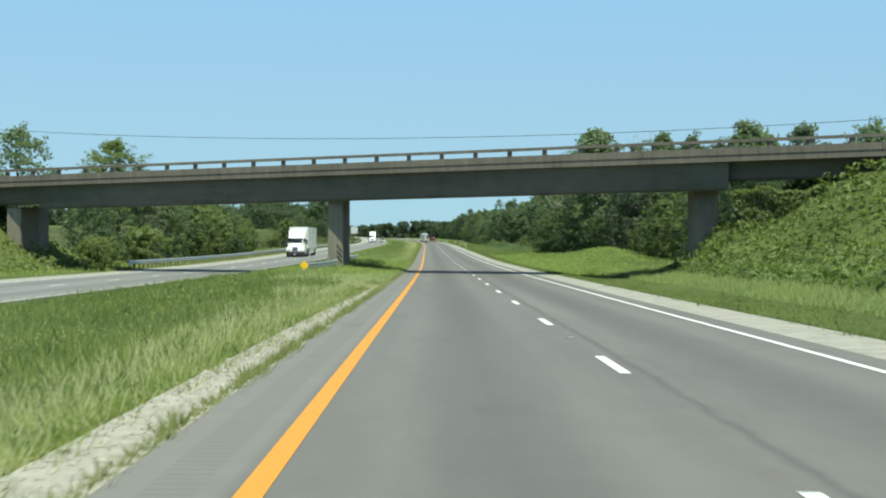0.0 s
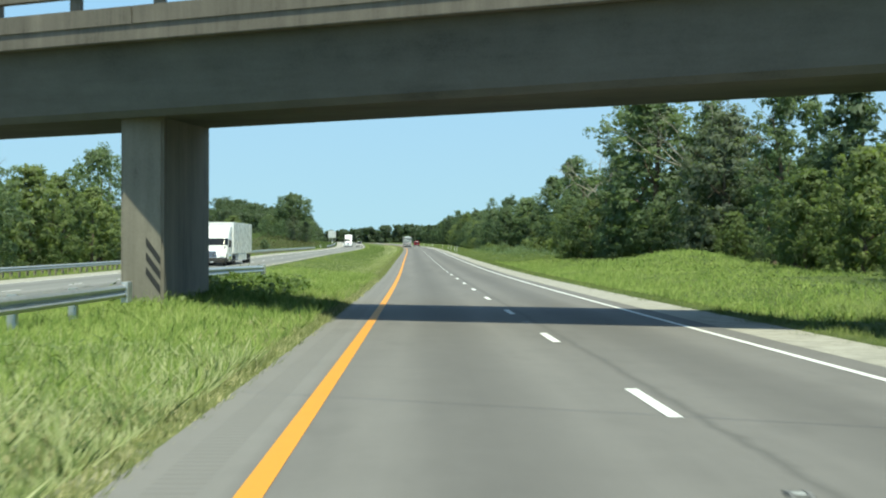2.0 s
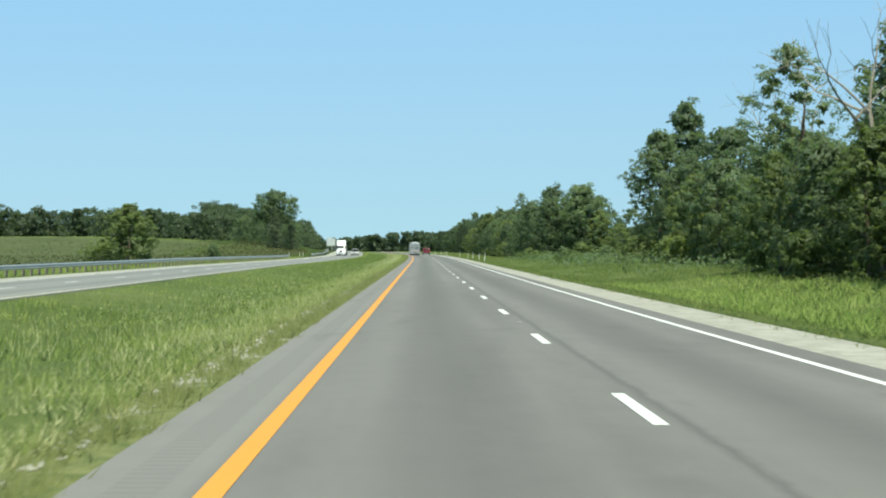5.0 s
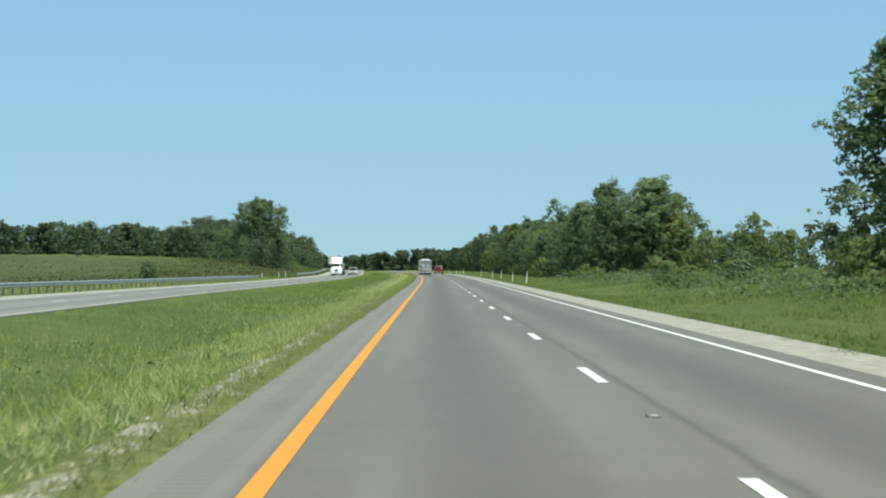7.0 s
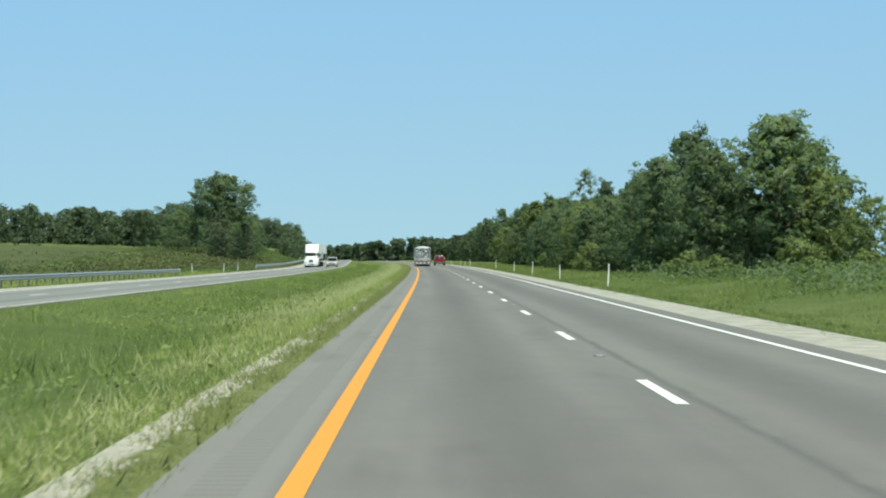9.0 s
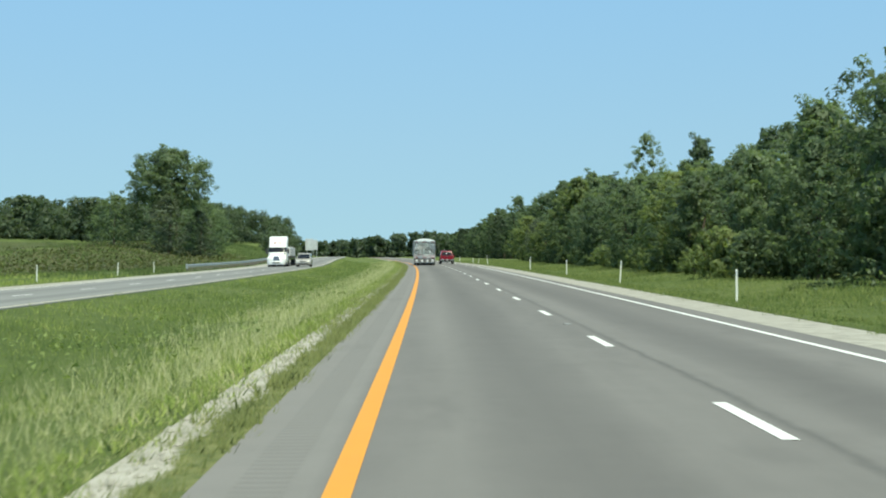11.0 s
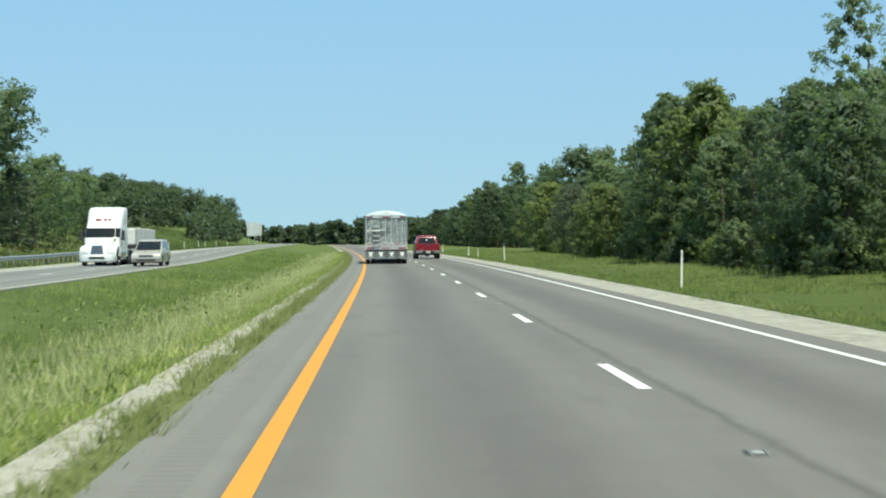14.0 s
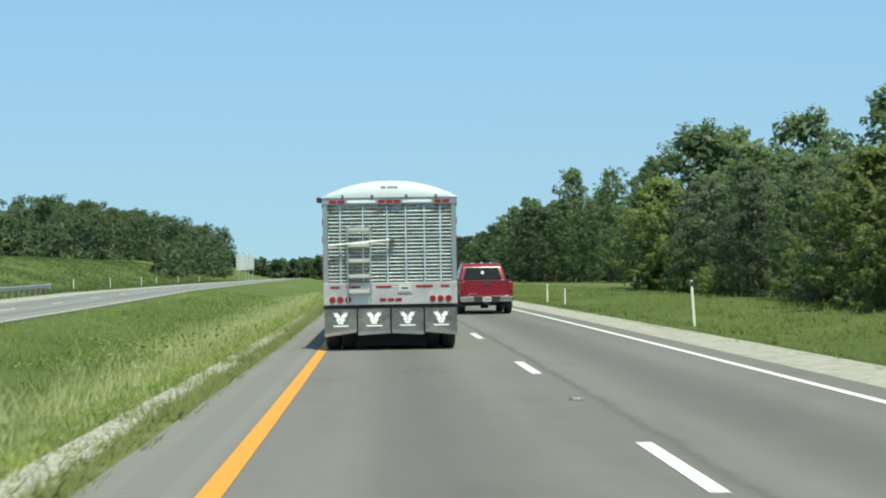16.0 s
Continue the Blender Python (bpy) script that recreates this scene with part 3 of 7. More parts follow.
def line(name, mat, l, w, label, zfun=None):
    o = strip(name, mat, [l - w / 2, l + w / 2], along, 0.006, zfun)
    return tagged(o, label, "road marking", kind="structure")


line("edge_line_yellow", M_YELLOW, 0.0, 0.19, "solid yellow paint line along the left edge")
line("edge_line_white", M_WHITE, 6.92, 0.14, "solid white paint line along the right edge")
line("edge_line_oncoming_near", M_FADED, -12.85, 0.14, "faded cream paint line of the oncoming carriageway", opposite_z)
line("edge_line_oncoming_far", M_WHITE, -20.15, 0.14, "white paint line of the oncoming carriageway", opposite_z)

# lane dashes: 3.05 m of paint every 12.19 m
DASH_0, DASH_GAP, DASH_LEN = 6.38, 12.19, 3.05


def dashes(l, first, last, zfun, label, group):
    k = math.ceil((first - DASH_0) / DASH_GAP)
    while DASH_0 + k * DASH_GAP < last:
        s = DASH_0 + k * DASH_GAP
        o = strip("lane_dash", M_WHITE, [l - 0.075, l + 0.075], [s, s + DASH_LEN / 2, s + DASH_LEN], 0.006, zfun)
        tagged(o, label, "lane marking", group, "structure")
        k += 1


dashes(3.55, -60, 900, None, "white painted lane dash on grey asphalt", "lane dashes")
dashes(-16.45, -20, 800, opposite_z, "white painted lane dash on the oncoming carriageway", "oncoming lane dashes")


# ---------------------------------------------------------------- bridge over the road
def overpass():
    """A level deck on skewed girders; own x runs along the bridge to the right, y across it, away from the viewer."""
    skew = 0.45
    deck0 = 97.9           # station of the near fascia over the yellow line
    wide = 10.5            # across, along the road
    br = thing("overpass", "concrete and steel road bridge over the highway, weathered brown-grey", "bridge", Matrix.Identity(4))

    def p(l, d, z):
        """l across the highway, d metres of highway past the near fascia."""
        s = deck0 - skew * l + d
        q = at(s, l, 0)
        q.z = float(road_z(100)) + z + 0.02 * l
        return q

    def bar(bm, l0, l1, d0, d1, z0, z1, n=1):
        for i in range(n):
            a, b = l0 + (l1 - l0) * i / n, l0 + (l1 - l0) * (i + 1) / n
            v = [bm.verts.new(p(*c)) for c in ((a, d0, z0), (b, d0, z0), (b, d1, z0), (a, d1, z0), (a, d0, z1), (b, d0, z1), (b, d1, z1), (a, d1, z1))]
            for f in ((0, 3, 2, 1), (4, 5, 6, 7), (0, 1, 5, 4), (1, 2, 6, 5), (2, 3, 7, 6), (3, 0, 4, 7)):
                bm.faces.new([v[k] for k in f])

    L0, L1 = -58.0, 46.0
    bm = bmesh.new()
    bar(bm, L0, L1, 0.12, wide - 0.12, 6.72, 6.96)
    part("deck", bm, M_CONCRETE, br, "concrete deck slab")
    bm = bmesh.new()
    bar(bm, L0, L1, 0.55, wide - 0.55, 6.96, 7.03)
    part("roadway", bm, M_ASPHALT_OLD, br)
    # fascia: a lower band and a proud parapet band, jointed into lengths
    for d0, d1, side in ((0.0, 0.42, 1), (wide - 0.42, wide, -1)):
        bm = bmesh.new()
        bar(bm, L0, L1, d0 + 0.14, d1 - 0.14, 6.74, 7.50)
        part("parapet_core", bm, M_CONCRETE, br)
        l = L0
        while l < L1 - 0.1:
            bm = bmesh.new()
            bar(bm, l + 0.012, l + 6.52, d0, d1, 7.10, 7.52)
            bar(bm, l + 0.012, l + 6.52, d0 + 0.05, d1 - 0.05, 6.70, 7.10)
            part("parapet", bm, M_CONCRETE, br)
            l += 6.54
        k = -24
        while -5.0 + 2.18 * k < L1:
            l = -5.0 + 2.18 * k
            if l > L0:
                bm = bmesh.new()
                bar(bm, l - 0.14, l + 0.14, d0 + 0.05, d1 - 0.05, 7.52, 7.90)
                part("rail_post", bm, M_CONCRETE, br)
            k += 1
        bm = bmesh.new()
        bar(bm, L0, L1, d0 + 0.02, d1 - 0.06, 7.84, 8.02)
        part("rail", bm, M_CONCRETE, br, "flat concrete top rail")
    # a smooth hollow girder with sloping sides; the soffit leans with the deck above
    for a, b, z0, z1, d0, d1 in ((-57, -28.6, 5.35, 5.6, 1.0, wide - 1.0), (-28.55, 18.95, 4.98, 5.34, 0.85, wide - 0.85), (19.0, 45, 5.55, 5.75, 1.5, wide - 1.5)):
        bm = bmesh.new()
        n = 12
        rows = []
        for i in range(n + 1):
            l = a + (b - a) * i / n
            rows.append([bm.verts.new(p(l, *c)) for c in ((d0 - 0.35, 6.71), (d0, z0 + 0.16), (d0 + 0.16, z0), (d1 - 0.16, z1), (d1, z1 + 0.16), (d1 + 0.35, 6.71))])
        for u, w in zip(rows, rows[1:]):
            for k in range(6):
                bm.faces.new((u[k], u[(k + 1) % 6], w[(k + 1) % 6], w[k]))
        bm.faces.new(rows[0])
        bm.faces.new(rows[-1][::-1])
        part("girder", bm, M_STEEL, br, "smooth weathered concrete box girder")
    # wall piers along the highway
    for l0, l1, d0, d1 in ((-6.25, -5.2, 1.55, 9.6), (17.3, 18.8, 2.7, 5.2), (-31.4, -30.3, 1.0, 9.2)):
        bm = bmesh.new()
        s0, s1 = deck0 - skew * (l0 + l1) / 2 + d0, deck0 - skew * (l0 + l1) / 2 + d1
        zb = float(road_z(100)) + 0.02 * l0
        lo = [bm.verts.new(at(s, l, -1.2)) for l, s in ((l0, s0), (l1, s0), (l1, s1), (l0, s1))]
        hi = []
        for l, s in ((l0, s0), (l1, s0), (l1, s1), (l0, s1)):
            q = at(s, l)
            q.z = zb + 5.10 + 0.036 * (s - s0)
            hi.append(bm.verts.new(q))
        for i in range(4):
            bm.faces.new((lo[i], lo[(i + 1) % 4], hi[(i + 1) % 4], hi[i]))
        bm.faces.new(hi)
        bm.faces.new(lo[::-1])
        bmesh.ops.bevel(bm, geom=[e for e in bm.edges if abs(e.verts[0].co.z - e.verts[1].co.z) > 2], offset=0.06, segments=2, affect="EDGES")
        part("pier", bm, M_PIER, br, "broad concrete wall pier")
    # black slanted bars painted on the foot of the median pier
    bm = bmesh.new()
    l0, l1, s0 = -6.25, -5.2, deck0 - skew * (-5.725) + 1.55
    for k in range(3):
        z0 = 0.55 + 0.36 * k
        v = []
        for l, z in ((l0 + 0.62, z0 + 0.50), (l1 - 0.07, z0), (l1 - 0.07, z0 + 0.2), (l0 + 0.62, z0 + 0.7)):
            v.append(bm.verts.new(at(s0 - 0.006, l, z)))
        bm.faces.new(v)
    part("warning_stripe", bm, M_BLACK, br, "black slanted warning stripes")
    # wing wall under the side span
    bm = bmesh.new()
    bar(bm, 19.1, 36.0, 0.10, 0.50, 0.6, 4.75)
    part("wing_wall", bm, M_PIER, br, "concrete wing wall hung with ivy")
    # abutment walls
    for l0, l1 in ((44.0, 46.0), (-58.0, -56.0)):
        bm = bmesh.new()
        bar(bm, l0, l1, 0.3, wide - 0.3, 3.5, 6.69)
        part("abutment", bm, M_PIER, br)
    return br


overpass()


# ---------------------------------------------------------------- trees
def crown_mesh(name, rng, blobs, leaves, size, mat, flat=0.35, core=0, whole=False):
    """Leaves on and in a heap of rounded boughs. blobs: x, y, z, radius; the first core blobs hold fewer, larger leaves."""
    blobs = np.array(blobs)
    w = blobs[:, 3] ** 2
    if core:
        w[:core] *= 0.22 / w[:core].sum()
        w[core:] *= 0.78 / w[core:].sum()
    pick = rng.choice(len(blobs), leaves, p=w / w.sum())
    u = rng.normal(size=(leaves, 3))
    u /= np.linalg.norm(u, axis=1)[:, None]
    u[:, 2] = np.where((u[:, 2] < -0.2) & (rng.random(leaves) < 0.6), -u[:, 2], u[:, 2])
    r = blobs[pick, 3] * (rng.random(leaves) ** 0.35) * (0.75 + 0.35 * rng.random(leaves))
    c = blobs[pick, :3] + u * r[:, None] * np.array([1, 1, 0.8])
    nrm = u * 0.9 + rng.normal(size=(leaves, 3)) * 0.55 + np.array([0, 0, flat])
    nrm /= np.linalg.norm(nrm, axis=1)[:, None]
    t = np.cross(nrm, rng.normal(size=(leaves, 3)))
    t /= np.linalg.norm(t, axis=1)[:, None]
    b = np.cross(nrm, t)
    sz = (size * np.where(pick < core, 2.1 if size < 0.27 else 1.5, 1.0) * (0.55 + 0.9 * rng.random(leaves)))[:, None]
    droop = nrm * sz * 0.22
    v = np.stack([c - t * sz * 0.55 - droop, c + b * sz * 0.36 + t * sz * 0.1, c - b * sz * 0.34 + t * sz * 0.66], 1).reshape(-1, 3)
    if whole:
        mid = np.array([0, 0, 0.45 * blobs[:, 2].max()])
        around = unit((c - mid) * np.array([1, 1, 0.7]))
    else:
        around = np.tile(np.array([[0, 0, 1.0]]), (leaves, 1))
    soft = unit(u * 0.88 + around * 0.58 + unit(nrm) * 0.30)
    return leaf_mesh(name, v, soft, mat)


def limb(bm, rng, p, way, length, r, depth, tips):
    """A bent, tapered limb that forks."""
    seg = 3
    for i in range(seg):
        nx = p + way * (length / seg)
        r2 = r * (1 - 0.16)
        tube(bm, p, nx, r, r2, 5 if r > 0.05 else 3, False)
        p, r = nx, r2
        way = (way + Vector(rng.normal(size=3) * 0.13) + Vector((0, 0, 0.05))).normalized()
    tips.append((p, length))
    if depth:
        for _ in range(2 + int(rng.random() < 0.5)):
            w2 = (way + Vector(rng.normal(size=3) * 0.55)).normalized()
            limb(bm, rng, p, w2, length * (0.6 + 0.2 * rng.random()), r * 0.7, depth - 1, tips)


def tree_kind(seed, height, radius, base, leaves, size, mat, bark=M_BARK, narrow=1.0, bumps=22, gap=0.0, name="tree", limbs=True):
    """The meshes of one kind of tree: (trunk, crown). base: height at which the crown begins."""
    rng = np.random.default_rng(seed)
    bm = bmesh.new()
    tips = []
    r0 = 0.024 * height
    p = Vector((0, 0, -0.4))
    way = Vector((rng.normal() * 0.05, rng.normal() * 0.05, 1)).normalized()
    steps = 5
    for i in range(steps):
        nx = p + way * ((height * 0.72 + 0.4) / steps)
        ra, rb = r0 * (1.35 if i == 0 else 1) * (1 - i / (steps + 1)), r0 * (1 - (i + 1) / (steps + 1))
        tube(bm, p, nx, ra, rb, 7, False)
        if limbs and i >= 1 and nx.z > base * 0.6:
            for _ in range(2):
                a = rng.random() * 6.28
                limb(bm, rng, nx, Vector((math.cos(a), math.sin(a), 0.65)).normalized(), radius * 0.42, rb * 0.55, 1, tips)
        p = nx
        way = (way + Vector(rng.normal(size=3) * 0.06)).normalized()
    me = bpy.data.meshes.new(name + "_trunk")
    bm.to_mesh(me)
    bm.free()
    me.materials.append(bark)
    me.shade_smooth()
    blobs = []

    def reach(f):
        return radius * math.sqrt(max(0.04, 1 - (2 * f * 0.92 - 0.72) ** 2)) * narrow

    # uneven outline: each side of the crown has its own swell
    swell = [0.78 + 0.42 * rng.random() for _ in range(7)]

    def side(a, f):
        return 0.5 * (swell[int(a / 6.2832 * 7) % 7] + swell[int(f * 6.9 + a) % 7])

    for i in range(bumps):
        f = (i + 0.5) / bumps
        a = (i * 2.4 + rng.normal() * 0.5) % 6.2832
        d = reach(f) * (0.15 + 0.5 * rng.random()) * side(a, f)
        br = radius * (0.20 + 0.16 * rng.random()) * (1 - gap)
        z = min(base + (height - base) * (0.05 + 0.9 * f), height - br * 0.9)
        blobs.append((d * math.cos(a), d * math.sin(a), max(z, br * 0.55), br))
    for i in range(bumps * 6):
        a, f = rng.random() * 6.2832, rng.random()
        d = reach(f) * side(a, f) * (0.60 + 0.42 * rng.random())
        br = radius * (0.05 + 0.11 * rng.random() ** 1.5)
        z = base + (height - base) * (0.02 + 0.96 * f) - abs(rng.normal()) * 0.03 * height
        x, y = d * math.cos(a), d * math.sin(a)
        for _ in range(2):
            blobs.append((x, y, min(max(z, br * 0.7), height), br))
            x, y, z = x * 1.07 + rng.normal() * br * 0.6, y * 1.07 + rng.normal() * br * 0.6, z + rng.normal() * br * 0.7 + br * 0.3
    return me, crown_mesh(name + "_crown", rng, blobs, leaves, size, mat, 0.35, bumps, True)


KINDS = {
    "broad": [tree_kind(11, 12, 5.2, 0.2, 12500, 0.225, M_LEAF, bumps=30), tree_kind(12, 12, 4.8, 0.1, 12000, 0.225, M_LEAF, bumps=34), tree_kind(13, 12, 5.0, 0.3, 12000, 0.225, M_LEAF, bumps=28)],
    "tall": [tree_kind(21, 15, 4.0, 0.2, 12500, 0.225, M_LEAF, narrow=0.95, bumps=36), tree_kind(22, 15, 3.6, 0.6, 11000, 0.225, M_LEAF, narrow=0.9, bumps=30),
             tree_kind(23, 15, 4.2, 0.1, 12500, 0.225, M_LEAF, bumps=38)],
    "pale": [tree_kind(31, 10, 4.4, 0.1, 10500, 0.225, M_LEAF_PALE, bumps=28), tree_kind(32, 10, 3.8, 0.4, 10000, 0.225, M_LEAF_PALE, bumps=26)],
    "grey": [tree_kind(41, 12, 4.4, 0.1, 14500, 0.18, M_LEAF_GREY, bumps=34)],
    "thin": [tree_kind(51, 12, 3.4, 3.6, 7500, 0.15, M_LEAF_PALE, bumps=34, gap=0.6), tree_kind(52, 13, 3.0, 4.0, 7000, 0.15, M_LEAF, bumps=34, gap=0.6)],
    "bush": [tree_kind(61, 4, 2.9, 0.2, 3200, 0.23, M_LEAF_PALE, bumps=16), tree_kind(62, 4, 2.6, 0.2, 3200, 0.23, M_LEAF, bumps=16), tree_kind(63, 3, 2.8, 0.1, 3800, 0.16, M_LEAF_PALE, bumps=14)],
    "shrub": [tree_kind(64, 4, 2.9, 0.1, 1500, 0.27, M_LEAF_PALE, bumps=12, limbs=False), tree_kind(65, 4, 2.6, 0.1, 1500, 0.27, M_LEAF, bumps=12, limbs=False)],
    "lone": [tree_kind(81, 16.4, 6.6, 7.2, 20000, 0.30, M_LEAF, bumps=44)],
    "mid": [tree_kind(71, 12, 4.8, 0.0, 6800, 0.27, M_LEAF, bumps=26, limbs=False), tree_kind(72, 12, 4.2, 0.0, 6400, 0.27, M_LEAF, bumps=26, limbs=False)],
    "far": [tree_kind(71, 12, 4.8, 0.0, 4300, 0.38, M_LEAF, bumps=26, limbs=False), tree_kind(72, 12, 4.2, 0.0, 4200, 0.38, M_WOODS, bumps=26, limbs=False)],
}
# lighter meshes of the same kinds for trees that stay far off
FAR_KINDS = {
    "broad": [tree_kind(11, 12, 5.2, 0.2, 5000, 0.32, M_LEAF, bumps=30, limbs=False), tree_kind(13, 12, 5.0, 0.3, 5000, 0.32, M_LEAF, bumps=28, limbs=False)],
    "tall": [tree_kind(21, 15, 4.0, 0.2, 5200, 0.32, M_LEAF, narrow=0.95, bumps=36, limbs=False), tree_kind(23, 15, 4.2, 0.1, 5200, 0.32, M_LEAF, bumps=38, limbs=False)],
    "pale": [tree_kind(31, 10, 4.4, 0.1, 4800, 0.31, M_LEAF_PALE, bumps=28, limbs=False), tree_kind(32, 10, 3.8, 0.4, 4800, 0.31, M_LEAF_PALE, bumps=26, limbs=False)],
    "grey": [tree_kind(41, 12, 4.2, 0.1, 5000, 0.32, M_LEAF_GREY, bumps=30, limbs=False)],
}
BASE_H = {"broad": 12, "tall": 15, "pale": 10, "grey": 12, "thin": 12, "bush": 4, "lone": 16.4, "far": 12, "mid": 12, "shrub": 4}
LABELS = {"broad": "broad dark green deciduous tree with a rounded crown", "tall": "tall dark green tree with an uneven crown",
          "pale": "light green bushy tree leafed to the ground", "grey": "grey-green tree with a dense dull crown",
          "lone": "great dark green tree with a wide two-lobed crown", "far": "dark green deciduous tree at the wood's edge", "mid": "dark green deciduous tree inside the wood's edge", "thin": "thin open tree with sparse feathery leaves", "bush": "low green roadside bush in tall grass", "shrub": "small green shrub in the rough field"}
tree_rng = random.Random(5)


def plant(kind, s, l, h, wide=1.0, group="roadside trees"):
    pool = FAR_KINDS[kind] if kind in FAR_KINDS and (l < -30 or l > 30 or s > 640) else KINDS[kind]
    trunk_me, crown_me = pool[tree_rng.randrange(len(pool))]
    f = h / BASE_H[kind]
    turn = tree_rng.uniform(0, 360)
    z = float(ground_z(s, l)) - 0.05
    m = Matrix.Translation(at(s, l, z)) @ Euler((radians(tree_rng.uniform(-3, 3)), radians(tree_rng.uniform(-3, 3)), radians(turn))).to_matrix().to_4x4()
    e = thing("bush" if kind in ("bush", "shrub") else "tree", LABELS[kind], "bush" if kind in ("bush", "shrub") else "tree", m, "roadside bushes" if kind in ("bush", "shrub") else group)
    e.scale = (f * wide, f * wide, f)
    for nm, me in (("trunk", trunk_me), ("crown", crown_me)):
        o = new(nm, me)
        o.parent = e
    return e


def plant_rows(*rows):
    """Rows of kind, station, offset, height, width."""
    for row in rows:
        plant(*row)


# right side, past the bridge
plant_rows(("tall", 121, 27, 12.2, 1.0), ("tall", 126, 33, 12.4, 1.0), ("broad", 118, 36, 11.8, 0.9), ("tall", 114, 42, 12.4, 0.9), ("tall", 116, 50, 12.8, 0.9), ("grey", 131, 26.5, 11.0, 1.0), ("pale", 141, 27.5, 8.5, 1.0), ("tall", 139, 33, 12.5, 1.1), ("pale", 149, 26.5, 7.5, 1.0), ("pale", 158, 25.5, 6.6, 1.0), ("tall", 162, 29.5, 14.0, 1.05), ("tall", 168, 27.6, 14.6, 0.9))
plant_rows(("tall", 214, 25.2, 18.6, 1.3), ("broad", 229, 23.5, 8.6, 1.0), ("tall", 224, 25.0, 18.2, 0.95), ("tall", 234, 24.6, 12.5, 1.0), ("grey", 199, 28.8, 14.2, 1.05), ("grey", 205, 31.5, 13.4, 1.0), ("pale", 190, 28.2, 4.6, 1.0), ("broad", 208, 25.2, 7.0, 0.95), ("tall", 209, 29.4, 16.2, 1.0), ("broad", 203, 27.6, 9.6, 0.9), ("broad", 196, 33, 10.0, 1.1), ("broad", 178, 31, 7.0, 1.0))
plant_rows(("pale", 226, 20.4, 6.6, 0.9), ("pale", 238, 19.5, 6.2, 0.9), ("broad", 221, 22.6, 7.2, 0.95), ("thin", 240, 20.6, 11.4, 1.0), ("broad", 234, 20.4, 6.8, 1.0), ("broad", 247, 23, 8.2, 1.0), ("broad", 256, 24, 8.0, 1.0), ("bush", 216, 21.0, 2.6, 1.0), ("bush", 229, 18.4, 2.2, 1.0))
# the clump before the open field
plant_rows(("tall", 300, 23.6, 12.6, 1.05), ("tall", 304, 26.8, 15.8, 1.1), ("broad", 293, 25, 9.5, 1.05), ("pale", 286, 24, 7.5, 1.0), ("broad", 279, 25, 8.5, 1.1), ("tall", 284, 31, 12.5, 1.0), ("broad", 289, 28, 12.0, 1.15))
plant_rows(("pale", 272, 26.0, 6.5, 1.0), ("broad", 262, 28, 7.5, 1.0), ("tall", 268, 34, 12.0, 1.0), ("bush", 296, 21, 3.4, 1.0), ("bush", 284, 22, 3.4, 1.0), ("broad", 252, 27, 7.0, 1.0))
# trees about the field
plant_rows(("broad", 409, 27.5, 12.6, 1.15), ("broad", 411, 22.5, 10.2, 1.0), ("broad", 414, 31.5, 10.8, 1.0), ("broad", 412, 28.5, 11.8, 1.0), ("pale", 408, 30.5, 8.2, 0.9), ("broad", 420, 20.5, 10.0, 1.0), ("broad", 432, 25.0, 13.4, 0.95), ("pale", 405, 33.5, 6.0, 1.0), ("pale", 415, 41.5, 8.4, 0.9), ("bush", 405, 38, 3.6, 1.0))
plant_rows(("bush", 400, 27, 2.6, 1.0), ("pale", 430, 50, 6.5, 1.0), ("bush", 380, 47, 3.0, 1.2), ("bush", 360, 44, 2.6, 1.2), ("broad", 425, 58, 7.0, 1.0), ("broad", 395, 62, 6.0, 1.0), ("bush", 350, 52, 3.4, 1.3))
# the wood after it
plant_rows(("thin", 538, 28.5, 15.0, 0.75), ("tall", 486, 24, 11.6, 0.9), ("broad", 470, 25, 9.6, 1.0), ("tall", 447, 23.5, 9.6, 1.2), ("broad", 440, 22.0, 9.8, 0.95), ("tall", 563, 24.6, 12.9, 1.05), ("tall", 563, 21.4, 11.6, 0.8), ("tall", 572, 29, 13.0, 1.1))
plant_rows(("broad", 633, 27.6, 12.8, 1.2), ("broad", 640, 31.5, 13.2, 1.1), ("broad", 627, 33, 13.2, 1.05), ("tall", 640, 24.5, 10.6, 1.0), ("broad", 618, 37.5, 13.5, 1.1), ("tall", 718, 31, 15.8, 1.05), ("tall", 710, 34, 15.0, 1.0), ("broad", 725, 35, 11.5, 1.0), ("broad", 702, 36, 11.5, 0.9))
# left side beyond the oncoming lanes
plant_rows(("broad", 168, -29, 8.8, 1.0), ("thin", 163, -33.5, 12.5, 1.3), ("broad", 152, -33, 8.0, 1.0), ("pale", 178, -28.0, 8.2, 1.0), ("pale", 190, -28.5, 7.8, 1.0), ("pale", 202, -28.5, 7.2, 1.0), ("thin", 158, -33.0, 13.4, 1.15), ("broad", 140, -31, 7.5, 1.0))
plant_rows(("pale", 214, -29.5, 5.8, 1.0), ("broad", 132, -36, 8.5, 1.0), ("grey", 160, -29.5, 7.0, 0.9), ("broad", 120, -40, 9.0, 1.1), ("tall", 112, -47, 10.5, 1.1), ("tall", 96, -38, 9.4, 0.9), ("tall", 88, -44, 10.0, 0.9))
